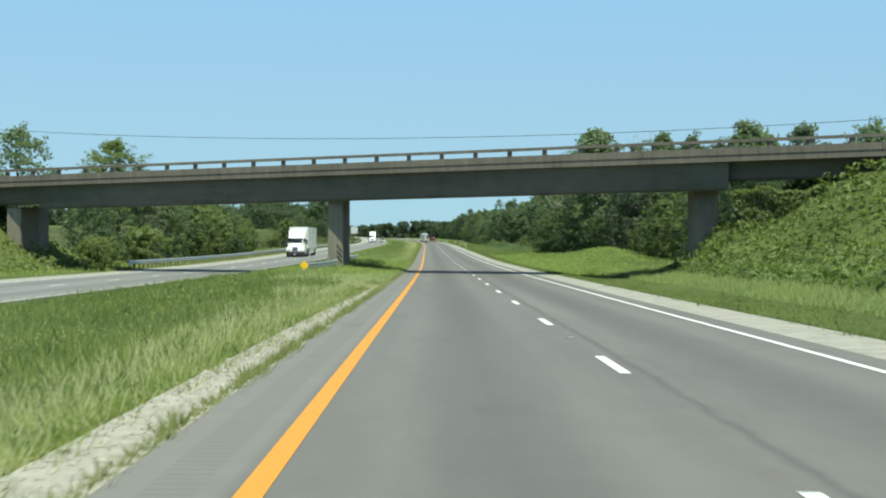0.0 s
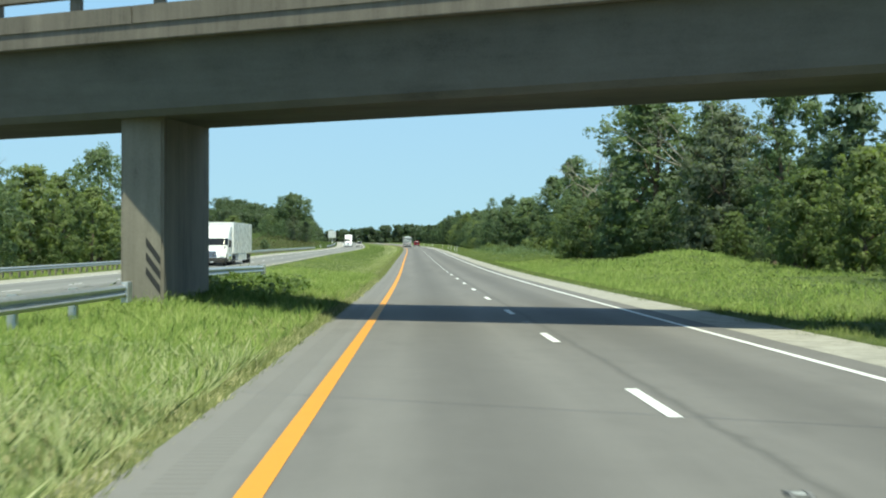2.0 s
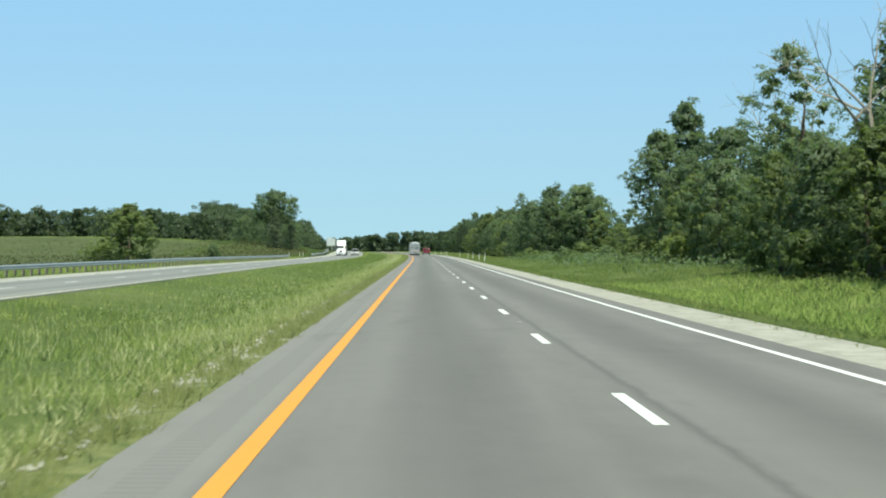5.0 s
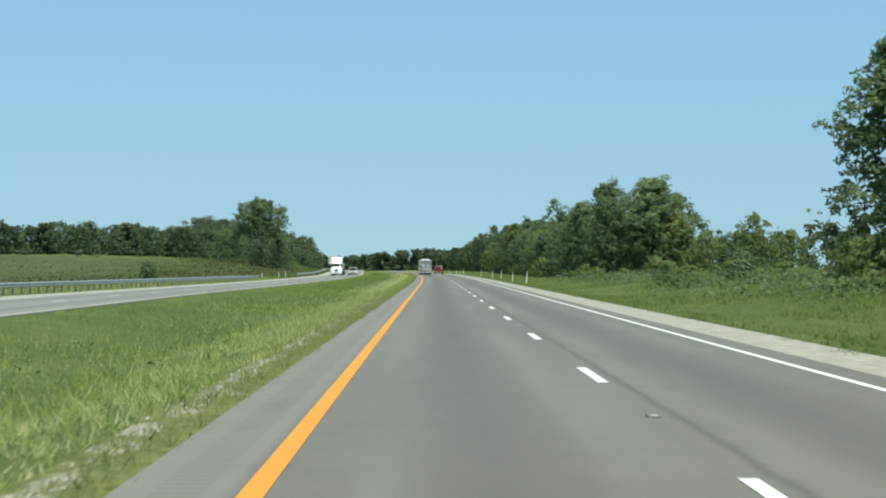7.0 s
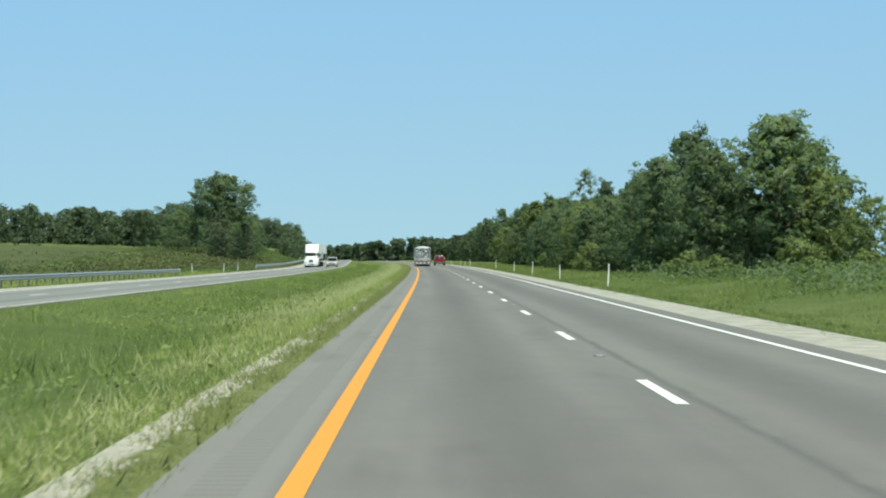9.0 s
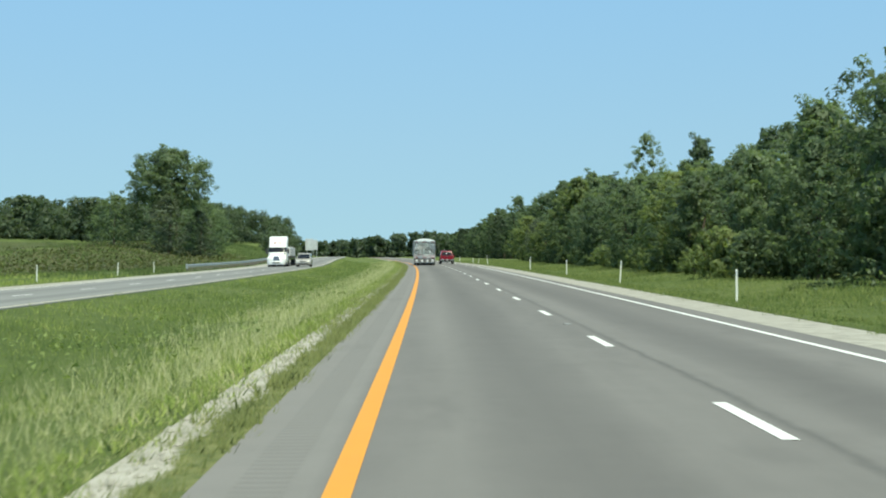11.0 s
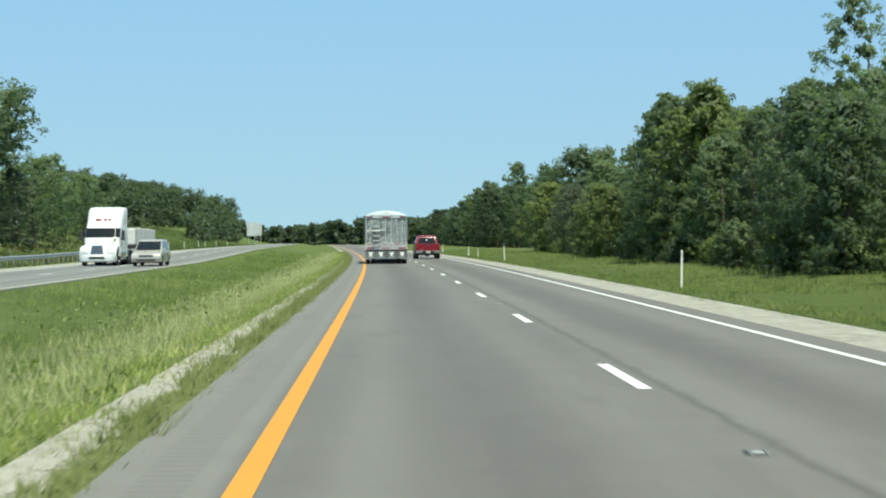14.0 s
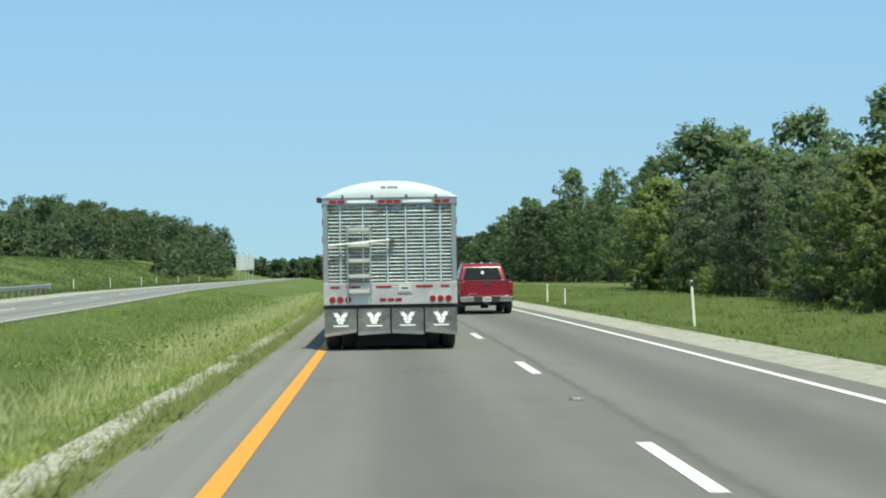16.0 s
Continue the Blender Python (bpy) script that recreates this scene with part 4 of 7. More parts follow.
plant_rows(("broad", 184, -33, 7.8, 1.0), ("broad", 196, -35, 7.6, 1.0), ("bush", 210, -27.5, 3.4, 1.0), ("bush", 126, -27.5, 3.6, 1.0), ("bush", 146, -27.5, 3.8, 1.1), ("pale", 222, -28.5, 6.0, 1.0), ("pale", 231, -29, 6.2, 1.0), ("pale", 239, -28.6, 5.6, 1.0), ("pale", 246, -29.4, 4.8, 1.0), ("broad", 213, -30.2, 11.8, 0.85), ("thin", 222, -31.5, 11.5, 1.1), ("broad", 218, -34, 7.0, 1.0))
plant_rows(("pale", 322, -30, 6.6, 1.25), ("bush", 326, -33.5, 3.6, 1.1), ("bush", 410, -33, 2.6, 0.8))
# the great tree on the left and those round it
plant_rows(("lone", 600, -38.4, 17.2, 1.05), ("grey", 594, -37.6, 9.6, 1.15), ("grey", 601, -33.5, 8.0, 1.0), ("broad", 612, -33.8, 9.6, 1.0), ("broad", 600, -47, 8.6, 1.1))
plant_rows(("broad", 640, -38, 10.4, 1.1), ("broad", 628, -41, 10.4, 1.1), ("broad", 668, -38, 9.2, 1.1), ("broad", 655, -45, 8.6, 1.2))

# low bushes over the rough field
for k in range(26):
    plant("shrub", tree_rng.uniform(318, 404), 17 + 34 * tree_rng.random() ** 1.3, tree_rng.uniform(0.9, 2.2), tree_rng.uniform(1.0, 1.5))

# the wood's edge along the right: a front row of full trees and plainer ones behind
EDGE_S = [432, 520, 553, 578, 600, 606, 624]
EDGE_L = [19.5, 19.5, 19.5, 20.5, 22.0, 22.5, 23.0]


def edge_height(s, l):
    """Tall trees to a slanting limit, then a lower clump that rises again."""
    if s < 556 + 3.6 * (l - 20):
        return float(np.interp(s, [432, 520, 545, 575], [9.2, 10.2, 11.4, 12.6]))
    u = s - 4.2 * (l - 22)
    return float(np.interp(u, [565, 572, 583, 602, 630], [6.4, 6.8, 8.0, 9.4, 10.2])) * (1 + 0.036 * (l - 22))


s = 432.0
while s < 625:
    front = float(np.interp(s, EDGE_S, EDGE_L))
    for row in range(3):
        ps, pl = s + tree_rng.uniform(-2, 2), front + 5.2 * row + tree_rng.uniform(-1.2, 1.2)
        hh = edge_height(ps, pl)
        plant(tree_rng.choice(["broad", "tall", "broad", "pale", "tall", "grey"] if row == 0 else ["mid"] if row == 1 else ["far"]), ps, pl,
              hh * tree_rng.uniform(0.84, 1.04) * ((0.78 if s < 536 else 0.95 if s < 557 else 0.84) if row == 0 else 0.94 if s > 572 and row == 1 else 1.0), tree_rng.uniform(0.85, 1.1))
    if tree_rng.random() < 0.8:
        plant("bush", s + tree_rng.uniform(-3, 3), front - 1.6 + tree_rng.uniform(-0.6, 0.8), tree_rng.uniform(1.6, 3.0), 0.9)
    s += 6.4
for s in range(630, 705, 12):
    plant("far", s, 47 + tree_rng.uniform(-3, 3), tree_rng.uniform(7, 9), 1.1)
s = 730.0
while s < 905:
    for row in range(2):
        plant("far", s + tree_rng.uniform(-3, 3), 29.5 + 6 * row + tree_rng.uniform(-1.5, 1.5), (12.8 if s < 800 else 10.0) * tree_rng.uniform(0.8, 1.08), tree_rng.uniform(0.9, 1.1))
    s += 8.5


def woods(name, label, spots, mat, per=420, size=1.15, seed=1):
    """A far wood as one heap of leaf clumps. spots: station, offset, height."""
    rng = np.random.default_rng(seed)
    blobs = []
    for s, l, h in spots:
        c = at(s, l, float(ground_z(s, l)))
        r = h * 0.32
        for k in range(14):
            a, f = rng.random() * 6.28, rng.random() ** (2.2 if k < 6 else 0.8)
            d = r * (0.2 + 0.75 * rng.random())
            br = r * (0.35 + 0.3 * rng.random())
            blobs.append((c.x + d * math.cos(a), c.y + d * math.sin(a), c.z + max(br * 0.5, min(h - br * 0.8, h * (0.06 + 0.86 * f))), br))
    me = crown_mesh(name, rng, blobs, per * len(spots), size, mat)
    return tagged(new(name, me), label, "woodland", kind="stuff")


wr = random.Random(9)
spots = []
for i in range(150):
    f = i / 149
    spots.append((700 + 60 * f + wr.uniform(-12, 12), -330 + 270 * f + wr.uniform(-12, 12), wr.uniform(8.6, 12.0) + (1.2 if wr.random() < 0.15 else 0)))
for i in range(110):
    f = i / 109
    spots.append((728 + 60 * f + wr.uniform(-8, 8), -340 + 285 * f + wr.uniform(-6, 6), wr.uniform(8.4, 11.0)))
woods("far_woods", "dark green wood beyond the open field", spots, M_WOODS, 400, 1.10, 3)
spots = []
for i in range(170):
    f = i / 169
    s = 690 + 430 * f
    spots.append((s + wr.uniform(-8, 8), -60 + 26 * ramp(s, 700, 900) - 12 * ramp(s, 950, 1120) - wr.uniform(0, 60), wr.uniform(8.6, 11.5) + 4.0 * float(ramp(s, 850, 1000))))
for i in range(34):
    s = 792 + 5.0 * i
    spots.append((s, -31.5 - wr.uniform(0, 5) + 1.5 * math.sin(s * 0.05), wr.uniform(4.6, 7.2) + 1.6 * (i / 34)))
woods("hillside_woods", "dense dark green wood on the hillside", spots, M_WOODS, 640, 0.72, 4)
spots = [(900 + 3.2 * i, 30 + wr.uniform(0, 30), wr.uniform(8, 11)) for i in range(80)]
for i in range(216):
    l = -62 + 1.05 * i
    spots.append((1190 + wr.uniform(-40, 70), l, float(np.interp(l, [-62, -40, -24, 0, 28, 170], [6.0, 7.0, 8.5, 11.5, 13.0, 12.5])) * wr.uniform(0.75, 1.12)))
woods("distant_woods", "hazy dark woods closing the distance", spots, M_WOODS, 230, 1.9, 6)
spots = [(640 + wr.uniform(-310, 240), 85 + wr.uniform(0, 70), wr.uniform(9, 13)) for i in range(120)]
woods("right_far_woods", "dark wood behind the field and the roadside trees", spots, M_WOODS, 300, 1.2, 7)
spots = [(-60 + 2.6 * i, -60 - wr.uniform(0, 60), wr.uniform(8, 12)) for i in range(100)]
woods("left_back_woods", "dark wood behind the roadside trees", spots, M_WOODS, 300, 1.1, 8)
spots = [(112 + 1.5 * i, 40 + wr.uniform(0, 50), wr.uniform(11, 14.5)) for i in range(110)]
woods("right_back_woods", "dark wood behind the roadside trees", spots, M_WOODS, 300, 1.1, 10)


# ---------------------------------------------------------------- grass, weeds, shrubs on the banks
def blades(name, label, pts, h, width, mat, seed, lean=0.35):
    """Blades of grass, one pointed leaf each, at the points (s, l)."""
    rng = np.random.default_rng(seed)
    s, l = pts[:, 0], pts[:, 1]
    hd = np.interp(s, _s, _head)
    x = np.interp(s, _s, _rx) + l * np.cos(hd)
    y = np.interp(s, _s, _ry) - l * np.sin(hd)
    z = np.interp(s, _s, _rz) + ground_z(s, l) - 0.03
    n = len(s)
    a = rng.random(n) * 2 * np.pi
    tuft = np.sin(x * 6.1 + 2.0 * np.sin(y * 2.3)) * np.sin(y * 4.7 + 1.7 * np.sin(x * 3.1)) + 0.8 * np.sin(x * 1.9 + np.sin(y * 0.9)) * np.sin(y * 1.3 + 0.5)
    hh = h * (0.5 + 0.7 * rng.random(n)) * np.clip(1.0 + 0.45 * tuft, 0.35, 1.8)
    w = width * (0.6 + 0.8 * rng.random(n))
    b = rng.random(n) * 2 * np.pi
    k = lean * hh * rng.random(n)
    c0 = np.stack([x, y, z], 1)
    side = np.stack([np.cos(a), np.sin(a), 0 * a], 1) * w[:, None]
    out = np.stack([np.cos(b), np.sin(b), 0 * b], 1)
    v = np.stack([c0 - side, c0 + side, c0 + out * k[:, None] + np.array([0, 0, 1]) * hh[:, None]], 1)
    away = np.where(np.cos(a) > 0, 1, -1)
    soft = unit(np.stack([np.sin(a) * away * 0.45, -np.cos(a) * away * 0.45, 1.0 + 0 * a], 1) + out * 0.35 + rng.normal(size=(n, 3)) * 0.18)
    face = np.cross(v[:, 1] - v[:, 0], v[:, 2] - v[:, 0])
    v[face[:, 1] > 0] = v[face[:, 1] > 0][:, [1, 0, 2]]
    me = leaf_mesh(name, v.reshape(-1, 3), soft, mat, False)
    return tagged(new(name, me), label, "grass", kind="stuff")


def scatter(rng, n, s0, s1, l0, l1, clump=0.0, power=1.0):
    """Points over a stretch of verge, crowded towards l0 by power, in tufts by clump."""
    s = s0 + (s1 - s0) * rng.random(n)
    l = l0 + (l1 - l0) * rng.random(n) ** power
    if clump:
        m = n // 9
        cs, cl = s0 + (s1 - s0) * rng.random(m), l0 + (l1 - l0) * rng.random(m) ** power
        pick = rng.integers(0, m, n)
        s, l = cs[pick] + rng.normal(size=n) * clump, cl[pick] + rng.normal(size=n) * clump
        lo, hi = min(l0, l1), max(l0, l1)
        l = np.clip(l, lo, hi)
    return np.stack([s, l], 1)


M_WEED = leaf("weed", (0.080, 0.112, 0.035), (0.235, 0.25, 0.095), 0.35)
gr = np.random.default_rng(77)
blades("median_grass", "uneven green grass in the median", np.concatenate([scatter(gr, 58000, 0, 300, -1.75, -11.9, 0.30, 1.5), scatter(gr, 76000, 300, 650, -1.75, -11.9, 0.30, 1.5)]), 0.20, 0.013, M_BLADE, 1, 1.2)
blades("median_grass", "short green grass along the median edge", np.concatenate([scatter(gr, 44000, 0, 330, -1.72, -5.0), scatter(gr, 10000, 0, 64, -1.70, -2.6, 0.15), scatter(gr, 26000, 330, 650, -2.8, -5.5)]), 0.12, 0.012, M_BLADE, 2, 1.3)
blades("lush_grass", "tall bright green grass about the bridge pier", scatter(gr, 18000, 68, 88, -1.35, -6.5, 0.35, 1.4), 0.22, 0.022, M_LUSH, 15, 1.5)
blades("lush_grass", "tall fresh green grass round the bridge pier", np.concatenate([scatter(gr, 26000, 80, 104, -1.4, -9.0, 0.35), scatter(gr, 30000, 104, 160, -1.4, -8.0, 0.35)]), 0.26, 0.022, M_GREEN, 30, 1.3)
blades("fresh_edge_grass", "short bright green grass along the gravel strip", scatter(gr, 34000, 330, 650, -1.62, -2.5, 0.16), 0.13, 0.014, M_EDGE, 32, 1.4)
blades("fringe_grass", "yellow-green grass fringing the gravel strip", np.concatenate([scatter(gr, 34000, 330, 650, -1.9, -4.0, 0.22, 1.4), scatter(gr, 14000, 165, 330, -1.7, -3.4, 0.22, 1.3)]), 0.16, 0.013, M_FRINGE, 16, 1.4)
blades("pale_tufts", "pale feathery tufts of seeding grass", np.concatenate([scatter(gr, 20000, 335, 650, -2.5, -4.4, 0.30, 1.2), scatter(gr, 2600, 5, 60, -2.3, -4.2, 0.3), scatter(gr, 3000, 180, 335, -2.0, -4.2, 0.4)]), 0.25, 0.009, M_TUFT, 17, 1.1)
blades("dark_grass", "darker rank grass down the middle of the median", np.concatenate([scatter(gr, 30000, 300, 650, -4.2, -10.5, 0.7), scatter(gr, 12000, 75, 300, -4.5, -10.5, 0.8), scatter(gr, 26000, 0, 85, -3.2, -11.5, 0.6)]), 0.28, 0.015, M_DARKGRASS, 18, 1.2)
blades("dark_grass", "darker mown grass along the verge", np.concatenate([scatter(gr, 26000, 190, 420, 9.15, 20, 0.6), scatter(gr, 22000, 420, 690, 9.15, 21, 0.6)]), 0.15, 0.024, M_DARKGRASS, 29, 1.3)
blades("mound_grass", "bright rank grass on the verge mounds", np.concatenate([scatter(gr, 26000, 104, 240, 10.6, 18.0, 0.5), scatter(gr, 26000, 140, 216, 16.5, 26.0, 0.45)]), 0.28, 0.024, M_GREEN, 19, 1.4)
blades("seed_grass", "pale seeding grass stalks in the median", np.concatenate([scatter(gr, 5000, 5, 330, -2.4, -9, 0.8), scatter(gr, 14000, 340, 640, -2.6, -5.8, 0.5), scatter(gr, 2500, 5, 60, -1.9, -4.5, 0.6)]), 0.36, 0.007, M_STRAW, 3, 0.9)
blades("edge_weeds", "low weeds growing through the gravel strip", np.concatenate([
    scatter(gr, 7000, 5, 65, -0.98, -1.14, 0.05), scatter(gr, 500, 5, 65, -1.0, -1.7, 0.10), scatter(gr, 30000, 65, 160, -1.0, -1.8, 0.14), scatter(gr, 17000, 160, 340, -1.0, -1.5, 0.14), scatter(gr, 52000, 340, 650, -0.98, -1.34, 0.13),
    scatter(gr, 24000, 5, 650, -1.55, -1.85, 0.16), scatter(gr, 16000, 170, 650, -1.25, -1.75, 0.22)]), 0.16, 0.012, M_WEED, 4, 1.2)
blades("edge_straw", "dry straw-coloured grass beside the asphalt", np.concatenate([scatter(gr, 22000, 60, 150, -1.02, -1.95, 0.16), scatter(gr, 16000, 62, 120, -1.7, -2.9, 0.3), scatter(gr, 10000, 5, 650, -1.5, -2.2, 0.25)]), 0.13, 0.011, M_DRY, 14, 1.3)


def pebbles(n, rng):
    """Loose stones and clods on the gravel strip."""
    s = np.concatenate([5 + 60 * rng.random(n), 165 + 485 * rng.random(2 * n)])
    l = np.where(s < 70, -1.12 - 0.62 * rng.random(3 * n), -1.36 - 0.38 * rng.random(3 * n))
    hd = np.interp(s, _s, _head)
    c = np.stack([np.interp(s, _s, _rx) + l * np.cos(hd), np.interp(s, _s, _ry) - l * np.sin(hd), np.interp(s, _s, _rz) - 0.012], 1)
    r = (0.018 + 0.045 * rng.random(3 * n) ** 3)[:, None, None]
    shape = np.array([[1, 0, 0], [0, 1, 0], [-1, 0, 0], [0, -1, 0], [0, 0, 0.75], [0, 0, -0.5]], float)[None]
    v = c[:, None, :] + shape * r * (0.7 + 0.6 * rng.random((3 * n, 6, 1)))
    f = np.array([(0, 1, 4), (1, 2, 4), (2, 3, 4), (3, 0, 4), (1, 0, 5), (2, 1, 5), (3, 2, 5), (0, 3, 5)])
    fs = (f[None] + 6 * np.arange(3 * n)[:, None, None]).reshape(-1, 3)
    o = mesh_object("gravel_stones", v.reshape(-1, 3), fs.tolist(), M_PEBBLE)
    return tagged(o, "loose pale gravel stones beside the asphalt", "gravel", kind="stuff")


pebbles(1500, np.random.default_rng(31))
blades("verge_grass", "green roadside grass beyond the shoulder", np.concatenate([scatter(gr, 58000, 10, 330, 9.08, 15, 0.25, 1.2), scatter(gr, 60000, 330, 690, 9.08, 15, 0.25, 1.2), scatter(gr, 16000, 10, 690, 8.70, 9.3, 0.12)]), 0.13, 0.016, M_VERGE, 5, 1.3)
blades("verge_grass", "rank green grass at the foot of the trees", np.concatenate([scatter(gr, 16000, 205, 330, 14, 24, 0.5), scatter(gr, 20000, 330, 660, 13.5, 19, 0.4)]), 0.26, 0.020, M_VERGE, 6, 1.1)
blades("bank_grass", "rough green grass on the bridge bank", scatter(gr, 40000, 40, 112, 13.5, 24, 0.5), 0.30, 0.020, M_RANK, 20, 1.3)
blades("field_grass", "rough field grass and weeds", scatter(gr, 30000, 250, 430, 15.5, 60, 0.9), 0.34, 0.030, M_DARKGRASS, 7, 1.1)
blades("oncoming_verge_grass", "green grass beyond the oncoming shoulder", scatter(gr, 26000, 90, 480, -22.7, -34, 0.5), 0.32, 0.04, M_BLADE, 8, 0.7)
blades("hillside_grass", "dark green mown grass on the hillside, dimmed further in colour", scatter(gr, 70000, 470, 860, -22.7, -66, 0.8), 0.28, 0.075, M_HILL_DIMMED, 9, 1.2)


def leafy_cover(name, label, n, spots, size, mat, seed, depth=0.5):
    """Creepers and weeds that hide a slope. spots: function giving (s, l) for n draws."""
    rng = np.random.default_rng(seed)
    s, l = spots(rng, n)
    hd = np.interp(s, _s, _head)
    lump = 0.5 + 0.5 * np.sin(s * 0.9 + 2 * np.sin(l * 0.7)) * np.sin(l * 0.8 + 1.1)
    c = np.stack([np.interp(s, _s, _rx) + l * np.cos(hd), np.interp(s, _s, _ry) - l * np.sin(hd),
                  np.interp(s, _s, _rz) + ground_z(s, l) + depth * rng.random(n) * (0.35 + lump)], 1)
    blob = np.concatenate([c, np.full((n, 1), 0.18)], 1)
    me = crown_mesh(name, rng, blob, n, size, mat, 0.7)
    return tagged(new(name, me), label, "creepers", kind="stuff")


leafy_cover("bank_creepers", "light green creepers over the bridge bank", 32000,
            lambda r, n: (40 + 58 * r.random(n), 16.4 + 23 * r.random(n) ** 1.15), 0.27, M_CREEPER, 21, 0.6)
leafy_cover("bank_creepers", "light green creepers over the far bridge bank", 14000,
            lambda r, n: (84 + 40 * r.random(n), -27 - 22 * r.random(n)), 0.28, M_LEAF_PALE, 22, 0.8)
leafy_cover("verge_weeds", "rank bright green weeds before the trees", 5000,
            lambda r, n: (104 + 130 * r.random(n), 16.0 + 6.5 * r.random(n)), 0.13, M_LEAF_PALE, 23, 0.3)
leafy_cover("field_weeds", "rough green weeds over the open field", 22000,
            lambda r, n: (lambda c, k: (c[0][k] + r.normal(size=n) * 1.6, c[1][k] + r.normal(size=n) * 1.2))((245 + 185 * r.random(130), 16.5 + 34 * r.random(130) ** 1.4), r.integers(0, 130, n)), 0.20, M_LEAF, 24, 0.9)
leafy_cover("field_scrub", "dull brownish-green scrub over the open field", 34000,
            lambda r, n: (225 + 360 * r.random(n), -31 - 130 * r.random(n) ** 1.6), 0.30, M_SCRUB, 27, 0.35)
leafy_cover("median_weeds", "broad-leaved green weeds in the median grass", 9000,
            lambda r, n: ((lambda c: (c[0][r.integers(0, 90, n)] + r.normal(size=n) * 0.5, c[1][r.integers(0, 90, n)] + r.normal(size=n) * 0.4))((20 + 620 * r.random(90), -2.6 - 6 * r.random(90)))), 0.10, M_RANK, 28, 0.4)
leafy_cover("median_weeds", "thick broad-leaved weeds past the bridge pier", 3600,
            lambda r, n: (112 + 10 * r.random(n) + r.normal(size=n) * 0.8, -2.9 - 3.4 * r.random(n)), 0.15, M_RANK, 31, 0.40)
leafy_cover("hill_weeds", "low green scrub on the hillside", 9000,
            lambda r, n: (490 + 150 * r.random(n), -29 - 20 * r.random(n)), 0.30, M_SCRUB, 25, 0.8)
def wall_ivy(n, seed):
    """Ivy hanging in a thick coat over the bridge's wing wall."""
    rng = np.random.default_rng(seed)
    l = 19.0 + 16.0 * rng.random(n)
    low = np.minimum(np.asarray(ground_z(97.9 - 0.45 * l, l)), 4.8)
    crest = 5.30 + 0.14 * np.sin(l * 1.9) + 0.10 * np.sin(l * 4.3)
    over = rng.random(n) < 0.22
    z = np.where(over, crest - 0.15 * rng.random(n), low + (crest - low) * rng.random(n))
    depth = 0.30 + 0.22 * np.sin(l * 1.7 + z) * np.sin(z * 2.3 + 1)
    s = 97.9 - 0.45 * l + np.where(over, 0.6 - 0.9 * rng.random(n), -depth * (0.6 + 0.4 * rng.random(n)))
    hd = np.interp(s, _s, _head)
    c = np.stack([np.interp(s, _s, _rx) + l * np.cos(hd), np.interp(s, _s, _ry) - l * np.sin(hd), np.full(n, float(road_z(100))) + z, np.full(n, 0.14)], 1)
    me = crown_mesh("wing_wall_ivy", rng, c, n, 0.20, M_LEAF_PALE, 0.1)
    return tagged(new("wing_wall_ivy", me), "dark ivy hanging over the bridge wing wall", "ivy", kind="stuff")


wall_ivy(14000, 26)


# ---------------------------------------------------------------- dead tree
def dead_tree(s, l, h, seed):
    rng = np.random.default_rng(seed)
    e = thing("dead_tree", "bare grey dead tree with upright limbs", "tree", stand(s, l, float(ground_z(s, l)) - 0.2))
    bm = bmesh.new()
    tips = []
    p = Vector((0, 0, 0))
    tube(bm, p, (0.1, 0, h * 0.35), 0.26, 0.2, 7, False)
    for a in (0.4, 2.1, 3.6, 5.2):
        limb(bm, rng, Vector((0.1, 0, h * 0.33)), Vector((0.35 * math.cos(a), 0.35 * math.sin(a), 1)).normalized(), h * 0.34, 0.17, 3, tips)
    part("trunk", bm, M_DEADWOOD, e)
    return e


dead_tree(296, 34.2, 16.0, 4)
dead_tree(206, 28.5, 14.6, 6)
dead_tree(228, 21.6, 11.4, 8)


